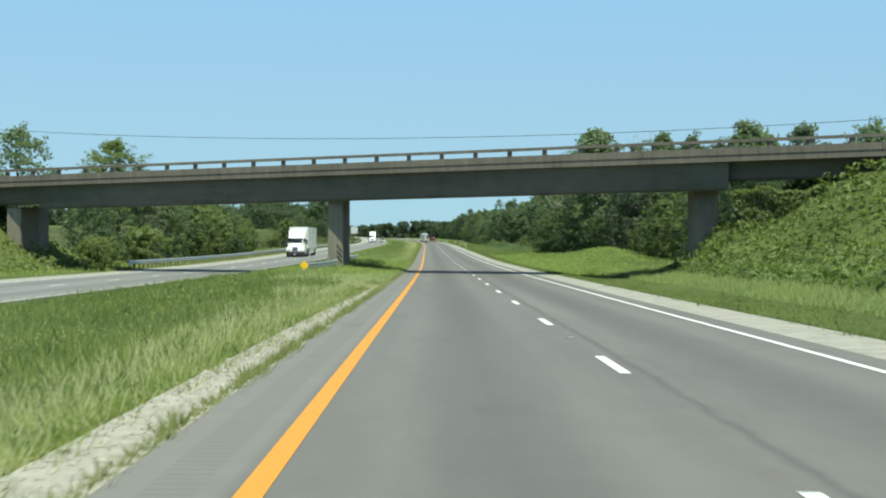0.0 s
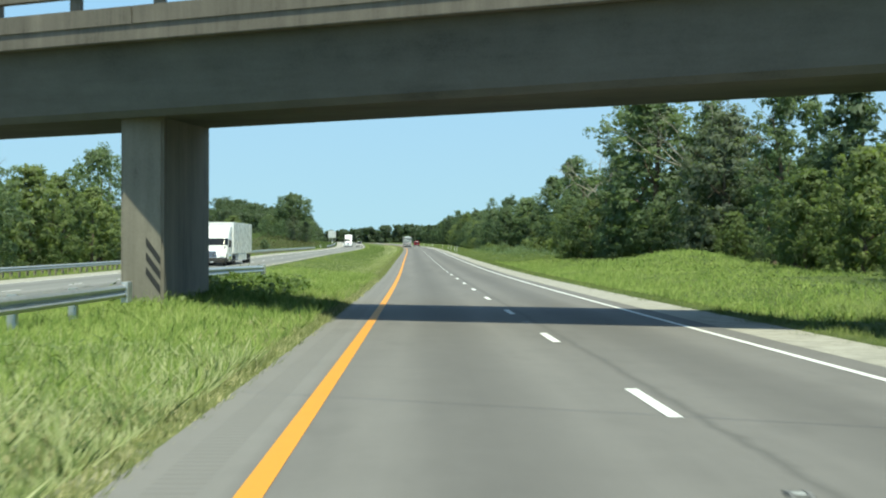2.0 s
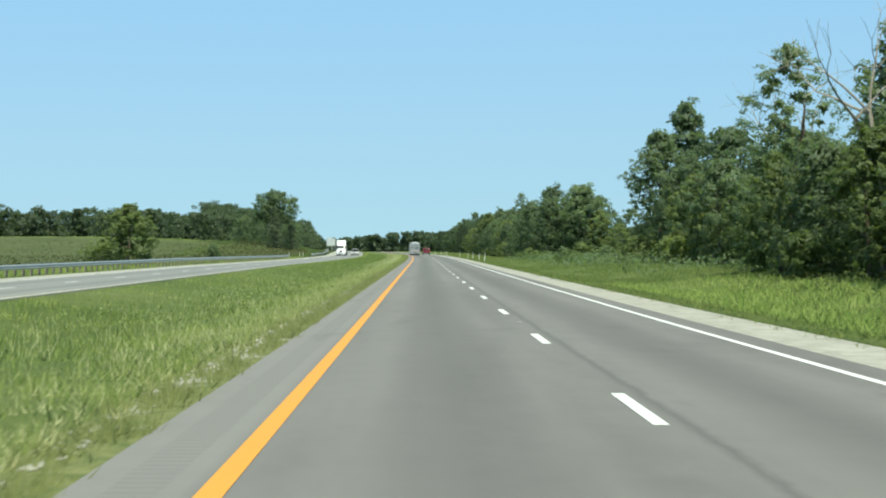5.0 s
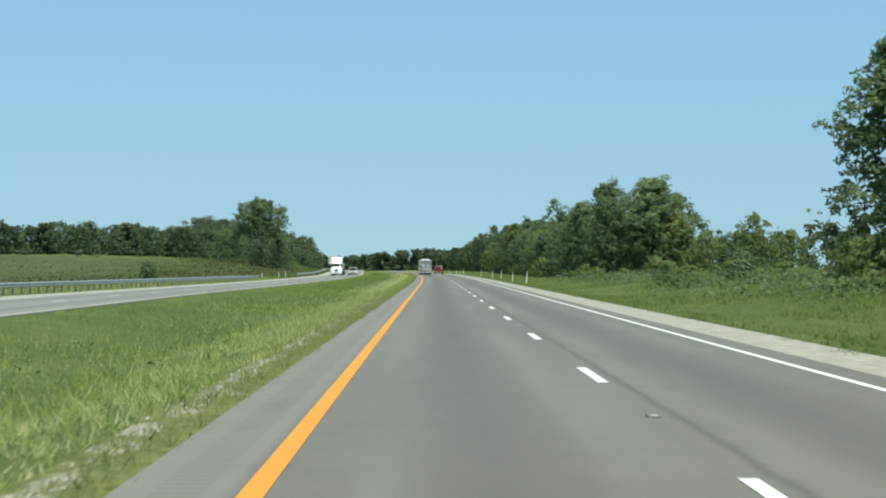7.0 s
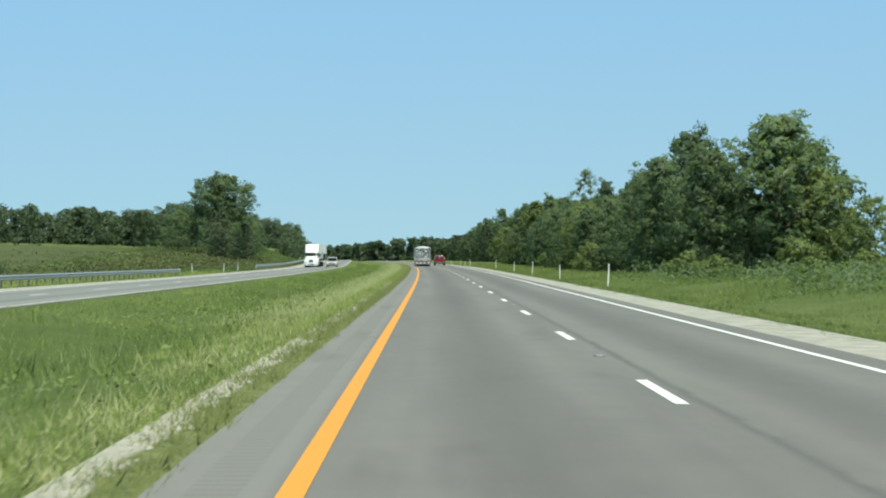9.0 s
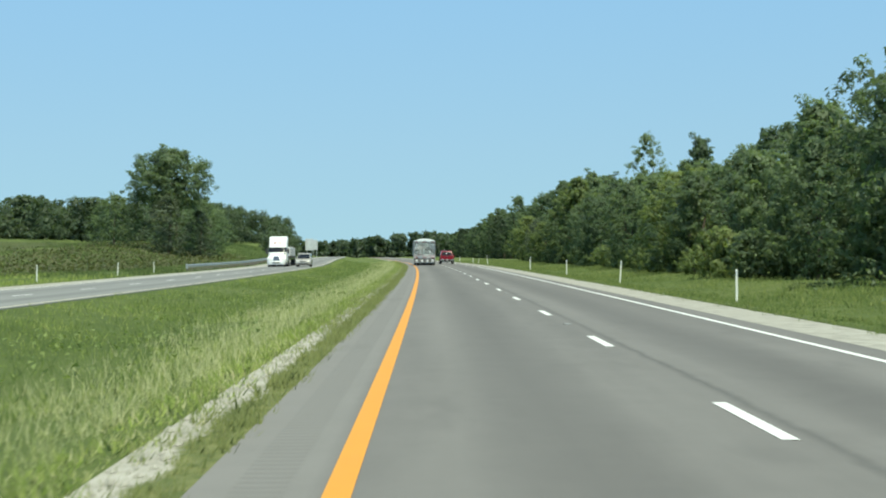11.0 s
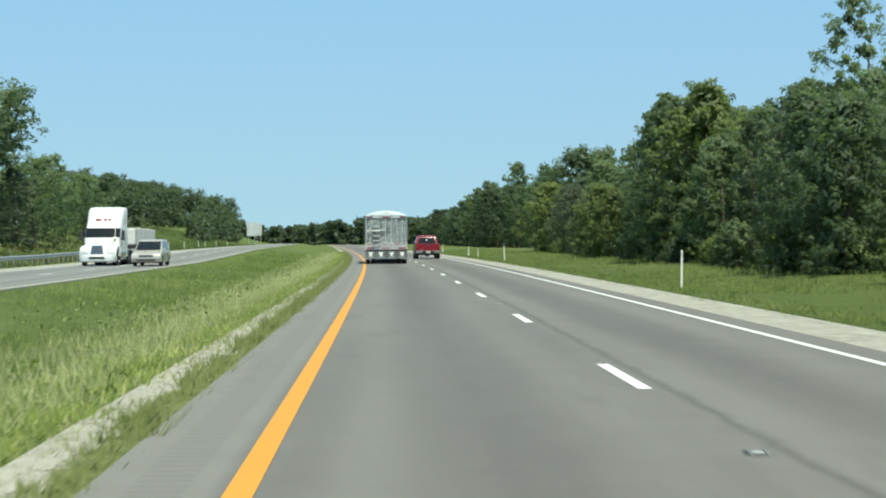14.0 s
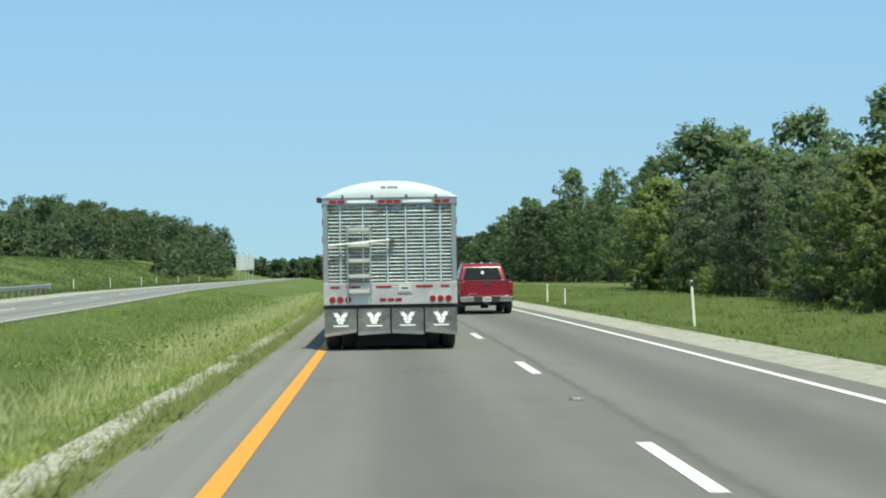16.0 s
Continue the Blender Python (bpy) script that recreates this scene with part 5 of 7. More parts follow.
# ---------------------------------------------------------------- guard rails
def guard_rail(label, rows, step=1.9, post_mat=M_POST, face=1):
    """A W-beam on posts. rows: station, offset, height of the beam's top. face: side of the traffic."""
    g = thing("guard_rail", label, "guard rail", Matrix.Identity(4), "guard rails")
    st = [r[0] for r in rows]

    def lay(s):
        return float(np.interp(s, st, [r[1] for r in rows])), float(np.interp(s, st, [r[2] for r in rows]))

    prof = [(0.00, 0.0), (0.045, -0.035), (0.075, -0.075), (0.045, -0.115), (0.0, -0.155), (0.045, -0.195), (0.075, -0.235), (0.045, -0.275), (0.0, -0.31)]
    n = len(prof)
    verts, fs = [], []
    k = 0
    count = max(2, int((st[-1] - st[0]) / 3.8) + 1)
    for s in np.linspace(st[0], st[-1], count):
        l, z = lay(s)
        for side in (0, 1):
            for a, b in prof:
                verts.append(at(s, l + face * (a + 0.004 * side * -1), z + b))
        k += 1
    for i in range(k - 1):
        for j in range(n - 1):
            a = i * 2 * n + j
            fs.append((a, a + 1, a + 2 * n + 1, a + 2 * n))
            fs.append((a + n, a + 3 * n, a + 3 * n + 1, a + n + 1))
    beam = mesh_object("beam", verts, fs, M_GALV, g)
    bm = bmesh.new()
    box(bm, -0.075, 0.075, -0.09, 0.09, -1.2, 0.02)
    post = None
    s = st[0] + 0.4
    while s < st[-1]:
        l, z = lay(s)
        m = stand(s, l - face * 0.10, z)
        if post is None:
            post = part("post", bm, post_mat, g, "weathered timber post", pose_m=m)
        else:
            again(post, m)
        s += step
    # flared end piece
    bm = bmesh.new()
    l, z = lay(st[0])
    box(bm, -0.06, 0.10, -0.5, 0.02, -0.42, 0.05, 0.02)
    part("end_terminal", bm, M_GALV, g, "flared steel end piece", pose_m=stand(st[0], l, z))
    bm = bmesh.new()
    l, z = lay(st[-1])
    box(bm, -0.06, 0.10, -0.02, 0.5, -0.42, 0.05, 0.02)
    part("end_terminal", bm, M_GALV, g, "flared steel end piece", pose_m=stand(st[-1], l, z))
    return g


def orow(s, l, z):
    return (s, l, float(opposite_z(s)) + z)


guard_rail("weathered steel guard rail beyond the oncoming shoulder", [orow(119, -23.3, .68), orow(246, -23.3, .72), orow(315, -23.3, .72), orow(440, -23.3, .68)], 1.9)
guard_rail("steel guard rail on the far side of the oncoming lanes", [orow(511, -23.3, .72), orow(560, -23.3, .72), orow(637, -23.3, .74)], 1.9)
guard_rail("steel guard rail before the bridge pier, half sunk in grass", [(83.0, -6.2, .80), (92, -5.75, .84), (98.6, -5.5, .88)], 3.8, M_GALV)
guard_rail("steel guard rail after the bridge pier, half sunk in grass", [(110.5, -5.75, 1.10), (120, -5.75, 1.08), (130.5, -5.7, 1.02)], 3.8, M_GALV)


# ---------------------------------------------------------------- signs and markers
def object_marker(s, l):
    g = float(ground_z(s, l))
    e = thing("object_marker", "amber diamond hazard panel with nine round reflectors", "road sign", stand(s, l, g))
    bm = bmesh.new()
    box(bm, -0.03, 0.03, -0.02, 0.02, -0.4, 0.86 - g)
    part("post", bm, M_GALV, e)
    bm = bmesh.new()
    box(bm, -0.19, 0.19, -0.035, -0.022, -0.19, 0.19, 0.004)
    tilt = pose(0, 0, 0.70 - g, 0, 45, 0)
    part("panel", bm, M_AMBER, e, "amber sheet panel", pose_m=tilt)
    for i in range(3):
        for j in range(3):
            bm = bmesh.new()
            x, z = -0.115 + 0.115 * i, -0.115 + 0.115 * j
            tube(bm, (x, -0.036, z), (x, -0.05, z), 0.045, 0.04, 10)
            part("reflector", bm, M_REFLECT, e, "round yellow reflector", pose_m=tilt)
    return e


M_REFLECT = plain("yellow_reflector", (0.9, 0.62, 0.05), 0.25, 0, 0.1, 20)
object_marker(81.8, -6.1)


def marker_post(s, l, h=1.15, dark_top=False, lean=0.0, zfun=None):
    z = float(ground_z(s, l))
    e = thing("marker_post", "slender white roadside marker post in the grass" if not dark_top else "white marker post with a dark cap in the grass", "marker post",
              stand(s, l, z) @ pose(0, 0, 0, 0, lean, 0), "marker posts")
    bm = bmesh.new()
    box(bm, -0.036, 0.036, -0.012, 0.012, -0.3, h, 0.006)
    part("blade", bm, M_MARKER, e)
    bm = bmesh.new()
    box(bm, -0.03, 0.03, -0.018, -0.0125, h - 0.20, h - 0.06)
    part("reflector", bm, M_BLACK if dark_top else M_SIGNBACK, e)
    if dark_top:
        bm = bmesh.new()
        box(bm, -0.055, 0.055, -0.016, 0.016, h - 0.02, h + 0.07)
        part("cap", bm, M_BLACK, e, "black cap")
    return e


for s, l, h, d in ((374, 10.3, 1.25, 3), (410, 11.0, 1.15, 0), (441.5, 11.2, 1.3, 4), (476, 11.7, 1.2, 0), (505, 11.1, 1.35, 1), (599.3, 10.6, 1.05, 0), (599.0, 11.5, 0.9, 0), (640, 11.0, 1.1, 0),
                   (455, -24.3, 1.1, 0), (479, -24.0, 1.1, 2), (499, -24.6, 1.1, 0), (655, -24.6, 1.1, 0), (676, -24.6, 1.1, 0), (700, -24.6, 1.1, 0), (716, -24.8, 1.1, 0), (742, -24.8, 1.1, 0), (775, -24.8, 1.1, 0)):
    marker_post(s, l, h, False, d)
marker_post(562.8, 10.3, 1.35, True, -3)


def back_of_sign(s, l, w, h, z0):
    e = thing("road_sign", "large grey road sign seen from behind", "road sign", stand(s, l, float(ground_z(s, l))))
    bm = bmesh.new()
    n = 5
    for i in range(n):
        x = -w / 2 + w * i / n
        box(bm, x + 0.006, x + w / n - 0.006, 0.0, 0.05, z0, z0 + h)
    part("panel", bm, M_SIGNBACK, e, "grey aluminium panel")
    for x in (-w * 0.3, w * 0.3):
        bm = bmesh.new()
        box(bm, x - 0.08, x + 0.08, -0.16, -0.01, -0.5, z0 + h - 0.05)
        part("post", bm, M_GALV, e)
    for k in range(3):
        bm = bmesh.new()
        z = z0 + h * (0.15 + 0.35 * k)
        box(bm, -w / 2 + 0.05, w / 2 - 0.05, -0.012, -0.002, z, z + 0.08)
        part("stiffener", bm, M_GALV, e)
    return e


back_of_sign(905, -25.6, 2.9, 4.2, 2.6)
back_of_sign(909, -23.6, 1.8, 3.6, 2.8)


# ---------------------------------------------------------------- overhead cable
def cable(s_mid, skew, reach):
    """A slack line beside the bridge, lowest a little right of the highway's middle."""
    pts = []
    for i in range(61):
        l = -reach + 2 * reach * i / 60
        p = at(s_mid - skew * l, l)
        p.z = 6.82 + 0.00127 * (l - 7.5) ** 2
        pts.append(p)
    bm = bmesh.new()
    rings = [[bm.verts.new(q + Vector((0, 0.014 * math.cos(k * 1.2566), 0.014 * math.sin(k * 1.2566)))) for k in range(5)] for q in pts]
    for u, w in zip(rings, rings[1:]):
        for k in range(5):
            bm.faces.new((u[k], u[(k + 1) % 5], w[(k + 1) % 5], w[k]))
    o = part("overhead_cable", bm, M_BLACK)
    return tagged(o, "thin dark overhead cable slung across the highway", "cable")


cable(79, 0.55, 75)


# ---------------------------------------------------------------- markers set in the lane line
def pavement_marker(s, l):
    """A low iron casting with two runners and a reflector between them."""
    e = thing("pavement_marker", "low worn iron lane marker set in the asphalt", "pavement marker", stand(s, l, 0.0), "pavement markers", "structure")
    for sx in (-1, 1):
        bm = bmesh.new()
        prism(bm, [(-0.14, 0.001), (-0.05, 0.024), (0.05, 0.024), (0.14, 0.001), (0.14, -0.01), (-0.14, -0.01)], sx * 0.062 - 0.016, sx * 0.062 + 0.016)
        part("runner", bm, M_CASTING, e)
    bm = bmesh.new()
    box(bm, -0.09, 0.09, -0.05, 0.05, -0.01, 0.012, 0.004)
    part("casting", bm, M_CASTING, e)
    bm = bmesh.new()
    prism(bm, [(-0.045, 0.011), (-0.01, 0.022), (0.01, 0.022), (0.045, 0.011)], -0.044, 0.044)
    part("reflector", bm, M_REFLECT_WHITE, e, "small clear reflector")
    # dark sealing compound round it
    bm = bmesh.new()
    n = 14
    top = [bm.verts.new((0.105 * math.cos(2 * math.pi * i / n) * (1 + 0.12 * math.sin(5 * i)), 0.17 * math.sin(2 * math.pi * i / n), 0.0035)) for i in range(n)]
    low = [bm.verts.new((v.co.x * 1.1, v.co.y * 1.1, -0.01)) for v in top]
    bm.faces.new(top)
    for i in range(n):
        bm.faces.new((low[i], low[(i + 1) % n], top[(i + 1) % n], top[i]))
    part("sealant", bm, M_SEALANT, e, "dark ring of sealant")
    return e


M_CASTING = plain("worn_iron", (0.20, 0.195, 0.185), 0.55, 0.5, 0.4, 20)
M_REFLECT_WHITE = plain("clear_reflector", (0.36, 0.37, 0.36), 0.2, 0, 0.1, 30)
M_SEALANT = plain("road_sealant", (0.095, 0.095, 0.088), 0.8, 0, 0.3, 12)
marker = pavement_marker(DASH_0 + DASH_GAP + 7.62, 3.55)
for k in range(1, 28):
    s = DASH_0 + (2 * k + 1) * DASH_GAP + 7.62
    copy_thing(marker, stand(s, 3.55, 0.0))


# ---------------------------------------------------------------- vehicles
M_STAINLESS = plain("polished_stainless", (0.62, 0.63, 0.64), 0.13, 1.0, 0.08, 3)


def mirror_sheet():
    """Polished sheet metal, buckled between its ribs."""
    m, n, ln, b = material("mirror_sheet", 0.10, 1.0)
    b.inputs["Base Color"].default_value = (0.24, 0.255, 0.252, 1)
    co = n.new("ShaderNodeTexCoord").outputs["Object"]
    w = noise_node(n, ln, 1.0, 3, 0.55, co, (4.0, 1.0, 2.5))
    bump_node(n, ln, b, w.outputs["Fac"], 0.62, 0.03)
    return m


M_MIRROR = mirror_sheet()
M_RIB = plain("rib_aluminium", (0.56, 0.64, 0.69), 0.40, 0.7, 0.22, 6)
M_BRUSHED = plain("bare_aluminium", (0.46, 0.46, 0.45), 0.36, 0.9, 0.12, 5)
M_TARP = plain("white_tarp", (0.48, 0.53, 0.56), 0.55, 0, 0.06, 2, 0.4, 0.1)
M_WHITE_PAINT = plain("white_vehicle_paint", (0.78, 0.78, 0.76), 0.25, 0, 0.05, 2)
M_RED_PAINT = plain("red_vehicle_paint", (0.185, 0.008, 0.018), 0.22, 0, 0.08, 2)
M_SILVER = plain("silver_beige_paint", (0.50, 0.47, 0.42), 0.28, 0.35, 0.06, 2)
M_CHROME = plain("chrome", (0.72, 0.72, 0.72), 0.08, 1.0, 0.04, 4)
M_TYRE = plain("tyre", (0.026, 0.026, 0.027), 0.8, 0, 0.25, 12)
M_RIM = plain("wheel_rim", (0.45, 0.45, 0.45), 0.3, 0.9, 0.15, 8)
M_GLASS = glass("dark_glass", (0.012, 0.014, 0.016))
M_LAMP_RED = plain("red_lens", (0.24, 0.010, 0.018), 0.18, 0, 0.1, 20)
M_LAMP_WHITE = plain("clear_lens", (0.72, 0.72, 0.70), 0.12, 0, 0.06, 20)
M_FLAP = plain("dark_mudflap", (0.13, 0.125, 0.115), 0.45, 0.7, 0.6, 2.0)
M_TRIM = plain("black_trim", (0.03, 0.03, 0.032), 0.55, 0, 0.2, 8)
M_PLATE = plain("number_plate", (0.56, 0.57, 0.56), 0.4, 0, 0.08, 10)
M_DECAL = plain("white_decal", (0.80, 0.80, 0.80), 0.5, 0, 0.05, 10)
M_UNDER = plain("dark_chassis", (0.035, 0.033, 0.03), 0.8, 0.2, 0.3, 6)
M_RUNG = plain("pale_step", (0.50, 0.50, 0.46), 0.45, 0.2, 0.12, 6)
M_PALE_MARK = plain("pale_grey_print", (0.36, 0.38, 0.38), 0.6, 0, 0.1, 10)
M_SILL = plain("sill_metal", (0.50, 0.48, 0.47), 0.42, 0.45, 0.30, 2.5)
M_CARGO = plain("pale_wrapped_load", (0.66, 0.65, 0.62), 0.6, 0, 0.15, 2, 0.4, 0.3)


def wheel(parent, x, y, r, w, outer=1):
    """A tyre with its rim; outer: the side on which the rim shows."""
    n = 20
    bm = bmesh.new()
    prof = [(-w / 2, r * 0.62), (-w / 2, r * 0.90), (-w * 0.36, r), (w * 0.36, r), (w / 2, r * 0.90), (w / 2, r * 0.62)]
    rings = []
    for i in range(n):
        a = 2 * math.pi * i / n
        rings.append([bm.verts.new((x + px, y + q * math.cos(a), r + q * math.sin(a))) for px, q in prof])
    for i in range(n):
        for j in range(len(prof) - 1):
            bm.faces.new((rings[i][j], rings[i][j + 1], rings[(i + 1) % n][j + 1], rings[(i + 1) % n][j]))
    tyre = part("wheel", bm, M_TYRE, parent, smooth=True)
    bm = bmesh.new()
    face = x + outer * w * 0.30
    tube(bm, (x - outer * w * 0.45, y, r), (face, y, r), r * 0.64, r * 0.60, 18)
    tube(bm, (face, y, r), (face + outer * 0.05, y, r), r * 0.26, r * 0.18, 10)
    for k in range(6):
        a = k * math.pi / 3
        tube(bm, (face, y + r * 0.42 * math.cos(a), r + r * 0.42 * math.sin(a)), (face + outer * 0.012, y + r * 0.42 * math.cos(a), r + r * 0.42 * math.sin(a)), r * 0.09, r * 0.08, 7)
    part("rim", bm, M_RIM, tyre, "metal wheel rim")


def block(parent, name, mat, x0, x1, y0, y1, z0, z1, bevel=0.0, label=""):
    bm = bmesh.new()
    box(bm, x0, x1, y0, y1, z0, z1, bevel)
    return part(name, bm, mat, parent, label)


def bevelled_prism(parent, name, mat, outline, half, bevel, label="", belt=None, lean=0.0, segs=3):
    """A side outline pulled across the vehicle, edges rounded, drawn in above the belt."""
    bm = bmesh.new()
    vs = prism(bm, outline, -half, half)
    if belt is not None:
        for v in vs:
            if v.co.z > belt:
                v.co.x *= 1 - lean * (v.co.z - belt)
    bmesh.ops.recalc_face_normals(bm, faces=bm.faces)
    sharp = [e for e in bm.edges if len(e.link_faces) == 2 and e.calc_face_angle(0) > 0.35]
    bmesh.ops.bevel(bm, geom=sharp, offset=bevel, segments=segs, affect="EDGES", profile=0.6, clamp_overlap=True)
    o = part(name, bm, mat, parent, label, True)
    o.data.set_sharp_from_angle(angle=radians(40))
    return o


def panel(parent, name, mat, corners, depth, label=""):
    """A thin pane through four corners, given thickness along its normal."""
    bm = bmesh.new()
    c = [Vector(p) for p in corners]
    nrm = (c[1] - c[0]).cross(c[3] - c[0]).normalized() * depth
    a = [bm.verts.new(p) for p in c]
    b = [bm.verts.new(p + nrm) for p in c]
    bm.faces.new(a[::-1])
    bm.faces.new(b)
    for i in range(4):
        bm.faces.new((a[i], a[(i + 1) % 4], b[(i + 1) % 4], b[i]))
    return part(name, bm, mat, parent, label)


def hopper_trailer(m):
    t = thing("grain_trailer", "polished ribbed steel hopper trailer with a white bowed tarp", "trailer", m)
    W, z0, z1, L = 1.36, 1.22, 3.10, 12.2
    # body: side walls, ends and sloping hoppers
    side = [(0.13, z0), (0.13, z1), (L, z1), (L, z0), (L - 1.6, z0), (L - 4.0, 0.62), (L - 4.7, 0.62), (L - 6.1, z0 + 0.2), (L - 7.4, 0.62), (L - 8.1, 0.62), (L - 9.9, z0)]
    bm = bmesh.new()
    prism(bm, side, -W + 0.04, W - 0.04)
    part("body", bm, M_BRUSHED, t, "bare aluminium hopper body")
    # rear wall: mirror sheet behind narrow horizontal ribs and upright seams
    bm = bmesh.new()
    for v in box(bm, -W + 0.09, W - 0.09, 0.035, 0.055, z0 + 0.12, z1 - 0.13):
        v.co.y += 0.06 * (z1 - 0.13 - v.co.z) / (z1 - z0 - 0.25)
    part("rear_sheet", bm, M_MIRROR, t, "mirror-polished rear sheet")
    n = 21
    for i in range(n):
        z = z0 + 0.20 + (z1 - 0.20 - z0 - 0.20) * i / (n - 1)
        bm = bmesh.new()
        rows = [(0.036, z - 0.009), (0.022, z - 0.007), (0.014, z), (0.022, z + 0.007), (0.036, z + 0.009)]
        rows = [(y + 0.06 * (z1 - 0.13 - z) / (z1 - z0 - 0.25), zz) for y, zz in rows]
        va = [bm.verts.new((-W + 0.09, y, zz)) for y, zz in rows]
        vb = [bm.verts.new((W - 0.09, y, zz)) for y, zz in rows]
        for q in range(4):
            bm.faces.new((va[q], vb[q], vb[q + 1], va[q + 1]))
        part("rear_rib", bm, M_RIB, t, "pale narrow horizontal rib" if i == 0 else "", True)
    for x in (-W * 0.74, -W * 0.40, -0.05, W * 0.24, W * 0.52, W * 0.76):
        block(t, "seam", M_RIB, x - 0.014, x + 0.014, 0.012, 0.034, z0 + 0.16, z1 - 0.16)
    # frame of the rear wall
    for sx in (-1, 1):
        block(t, "corner_post", M_BRUSHED, sx * (W - 0.05) - 0.05, sx * (W - 0.05) + 0.05, -0.01, 0.14, z0 - 0.34, z1, 0.012)
        for k in range(5):
            z = z0 + 0.25 + 0.36 * k
            block(t, "side_reflector", M_LAMP_RED, sx * (W + 0.004) - 0.012, sx * (W + 0.004) + 0.012, -0.004, 0.12, z, z + 0.13)
    block(t, "top_rail", M_BRUSHED, -W - 0.02, W + 0.02, -0.03, 0.14, z1 - 0.14, z1, 0.012)
    for sx in (-1, 1):
        bm = bmesh.new()
        box(bm, sx * (W - 0.02) - 0.03, sx * (W - 0.02) + 0.03, 0.14, L, z1 - 0.12, z1)
        part("top_rail", bm, M_BRUSHED, t)
        k = 0.5
        bm = bmesh.new()
        while k < L - 0.3:
            box(bm, sx * W - 0.02, sx * W + 0.02, k, k + 0.05, z0 + 0.1, z1 - 0.12)
            k += 0.75
        o = part("side_ribs", bm, M_BRUSHED, t)
        o["kind"] = "stuff"
    for x0, x1 in ((-W + 0.12, -W + 0.46), (-0.24, 0.24), (W - 0.46, W - 0.12)):
        q = 3 if x1 - x0 > 0.4 else 2
        for i in range(q):
            xa = x0 + (x1 - x0) * i / q
            block(t, "marker_light", M_LAMP_RED, xa + 0.012, xa + (x1 - x0) / q - 0.012, -0.055, -0.03, z1 - 0.115, z1 - 0.045, 0.006)
    for x0, x1 in ((-W + 0.50, -0.28), (0.28, W - 0.50)):
        block(t, "white_reflector", M_DECAL, x0, x1, -0.042, -0.031, z1 - 0.10, z1 - 0.05, 0, "white reflective strip")
    # bowed tarp
    bm = bmesh.new()
    k, rows = 14, []
    for y in (-0.05, 0.04, 3, 6, 9, L - 0.04, L + 0.03):
        row = []
        for i in range(k + 1):
            x = -W - 0.03 + (2 * W + 0.06) * i / k
            u = x / (W + 0.03)
            row.append(bm.verts.new((x, y, z1 + 0.01 + 0.33 * (1 - abs(u) ** 2.2))))
        rows.append(row)
    for a, b in zip(rows, rows[1:]):
        for i in range(k):
            bm.faces.new((a[i], a[i + 1], b[i + 1], b[i]))
    low = [bm.verts.new((-W - 0.03 + (2 * W + 0.06) * i / k, -0.05, z1 - 0.0)) for i in range(k + 1)]
    for i in range(k):
        bm.faces.new((low[i], low[i + 1], rows[0][i + 1], rows[0][i]))
    part("tarp", bm, M_TARP, t, "white bowed tarp over the load", True)
    for x in (-0.95, -0.35, 0.35, 0.95):
        block(t, "tarp_clip", M_TRIM, x - 0.02, x + 0.02, -0.065, -0.05, z1 - 0.02, z1 + 0.06)
    block(t, "tarp_roller", M_TRIM, -W - 0.12, -W - 0.03, -0.06, 0.3, z1 - 0.08, z1 + 0.02, 0.02)
    for i, w in enumerate((0.10, 0.12, 0.08)):
        block(t, "tarp_mark", M_PALE_MARK, -0.17 + 0.13 * i, -0.17 + 0.13 * i + w, -0.058, -0.0505, z1 + 0.20, z1 + 0.235, 0, "plain grey bar of a maker's mark" if i == 0 else "")
    # ladder with a handrail
    for x in (-0.86, -0.40):
        block(t, "ladder_rail", M_BRUSHED, x - 0.018, x + 0.018, -0.10, -0.06, 0.98, 2.52, 0.006)
    for i in range(5):
        z = 1.15 + 0.315 * i
        block(t, "rung", M_RUNG, -0.84, -0.42, -0.17, -0.04, z, z + 0.075, 0.01, "pale broad step" if i == 0 else "")
    bm = bmesh.new()
    tube(bm, (-1.25, -0.09, 2.13), (0.0, -0.09, 2.23), 0.028, 0.028, 8)
    part("crank_bar", bm, M_BRUSHED, t, "pale slanting crank bar")
    block(t, "crank_bracket", M_FLAP, 0.0, 0.10, -0.07, 0.04, 2.19, 2.26, 0.02)
    # lower sill with lamps
    block(t, "sill", M_SILL, -W, W, -0.06, 0.10, 0.92, z0 + 0.15, 0.012, "bare metal rear sill")
    for x0, x1 in ((-1.22, -1.03), (-0.90, -0.62), (-0.30, 0.02), (0.52, 0.86), (1.02, 1.20)):
        block(t, "reflective_strip", M_LAMP_RED, x0, x1, -0.068, -0.058, z0 + 0.04, z0 + 0.085)
    for sx in (-1, 1):
        for k in range(3):
            x = sx * (0.86 + 0.16 * k)
            bm = bmesh.new()
            tube(bm, (x, -0.06, 1.03), (x, -0.085, 1.03), 0.068, 0.06, 14)
            part("tail_light", bm, M_LAMP_RED, t, "round red tail light")
    for k in range(3):
        block(t, "centre_light", M_LAMP_RED, -0.22 + 0.16 * k, -0.09 + 0.16 * k, -0.075, -0.06, 0.99, 1.05, 0.006)
    block(t, "number_plate", M_PLATE, 0.18, 0.40, -0.095, -0.087, 1.19, 1.31)
    block(t, "plate_mark", M_UNDER, 0.22, 0.36, -0.0985, -0.0955, 1.235, 1.265)
    block(t, "bumper_bar", M_UNDER, -W, W, -0.03, 0.12, 0.84, 0.915, 0.01, "black bar over the mudflaps")
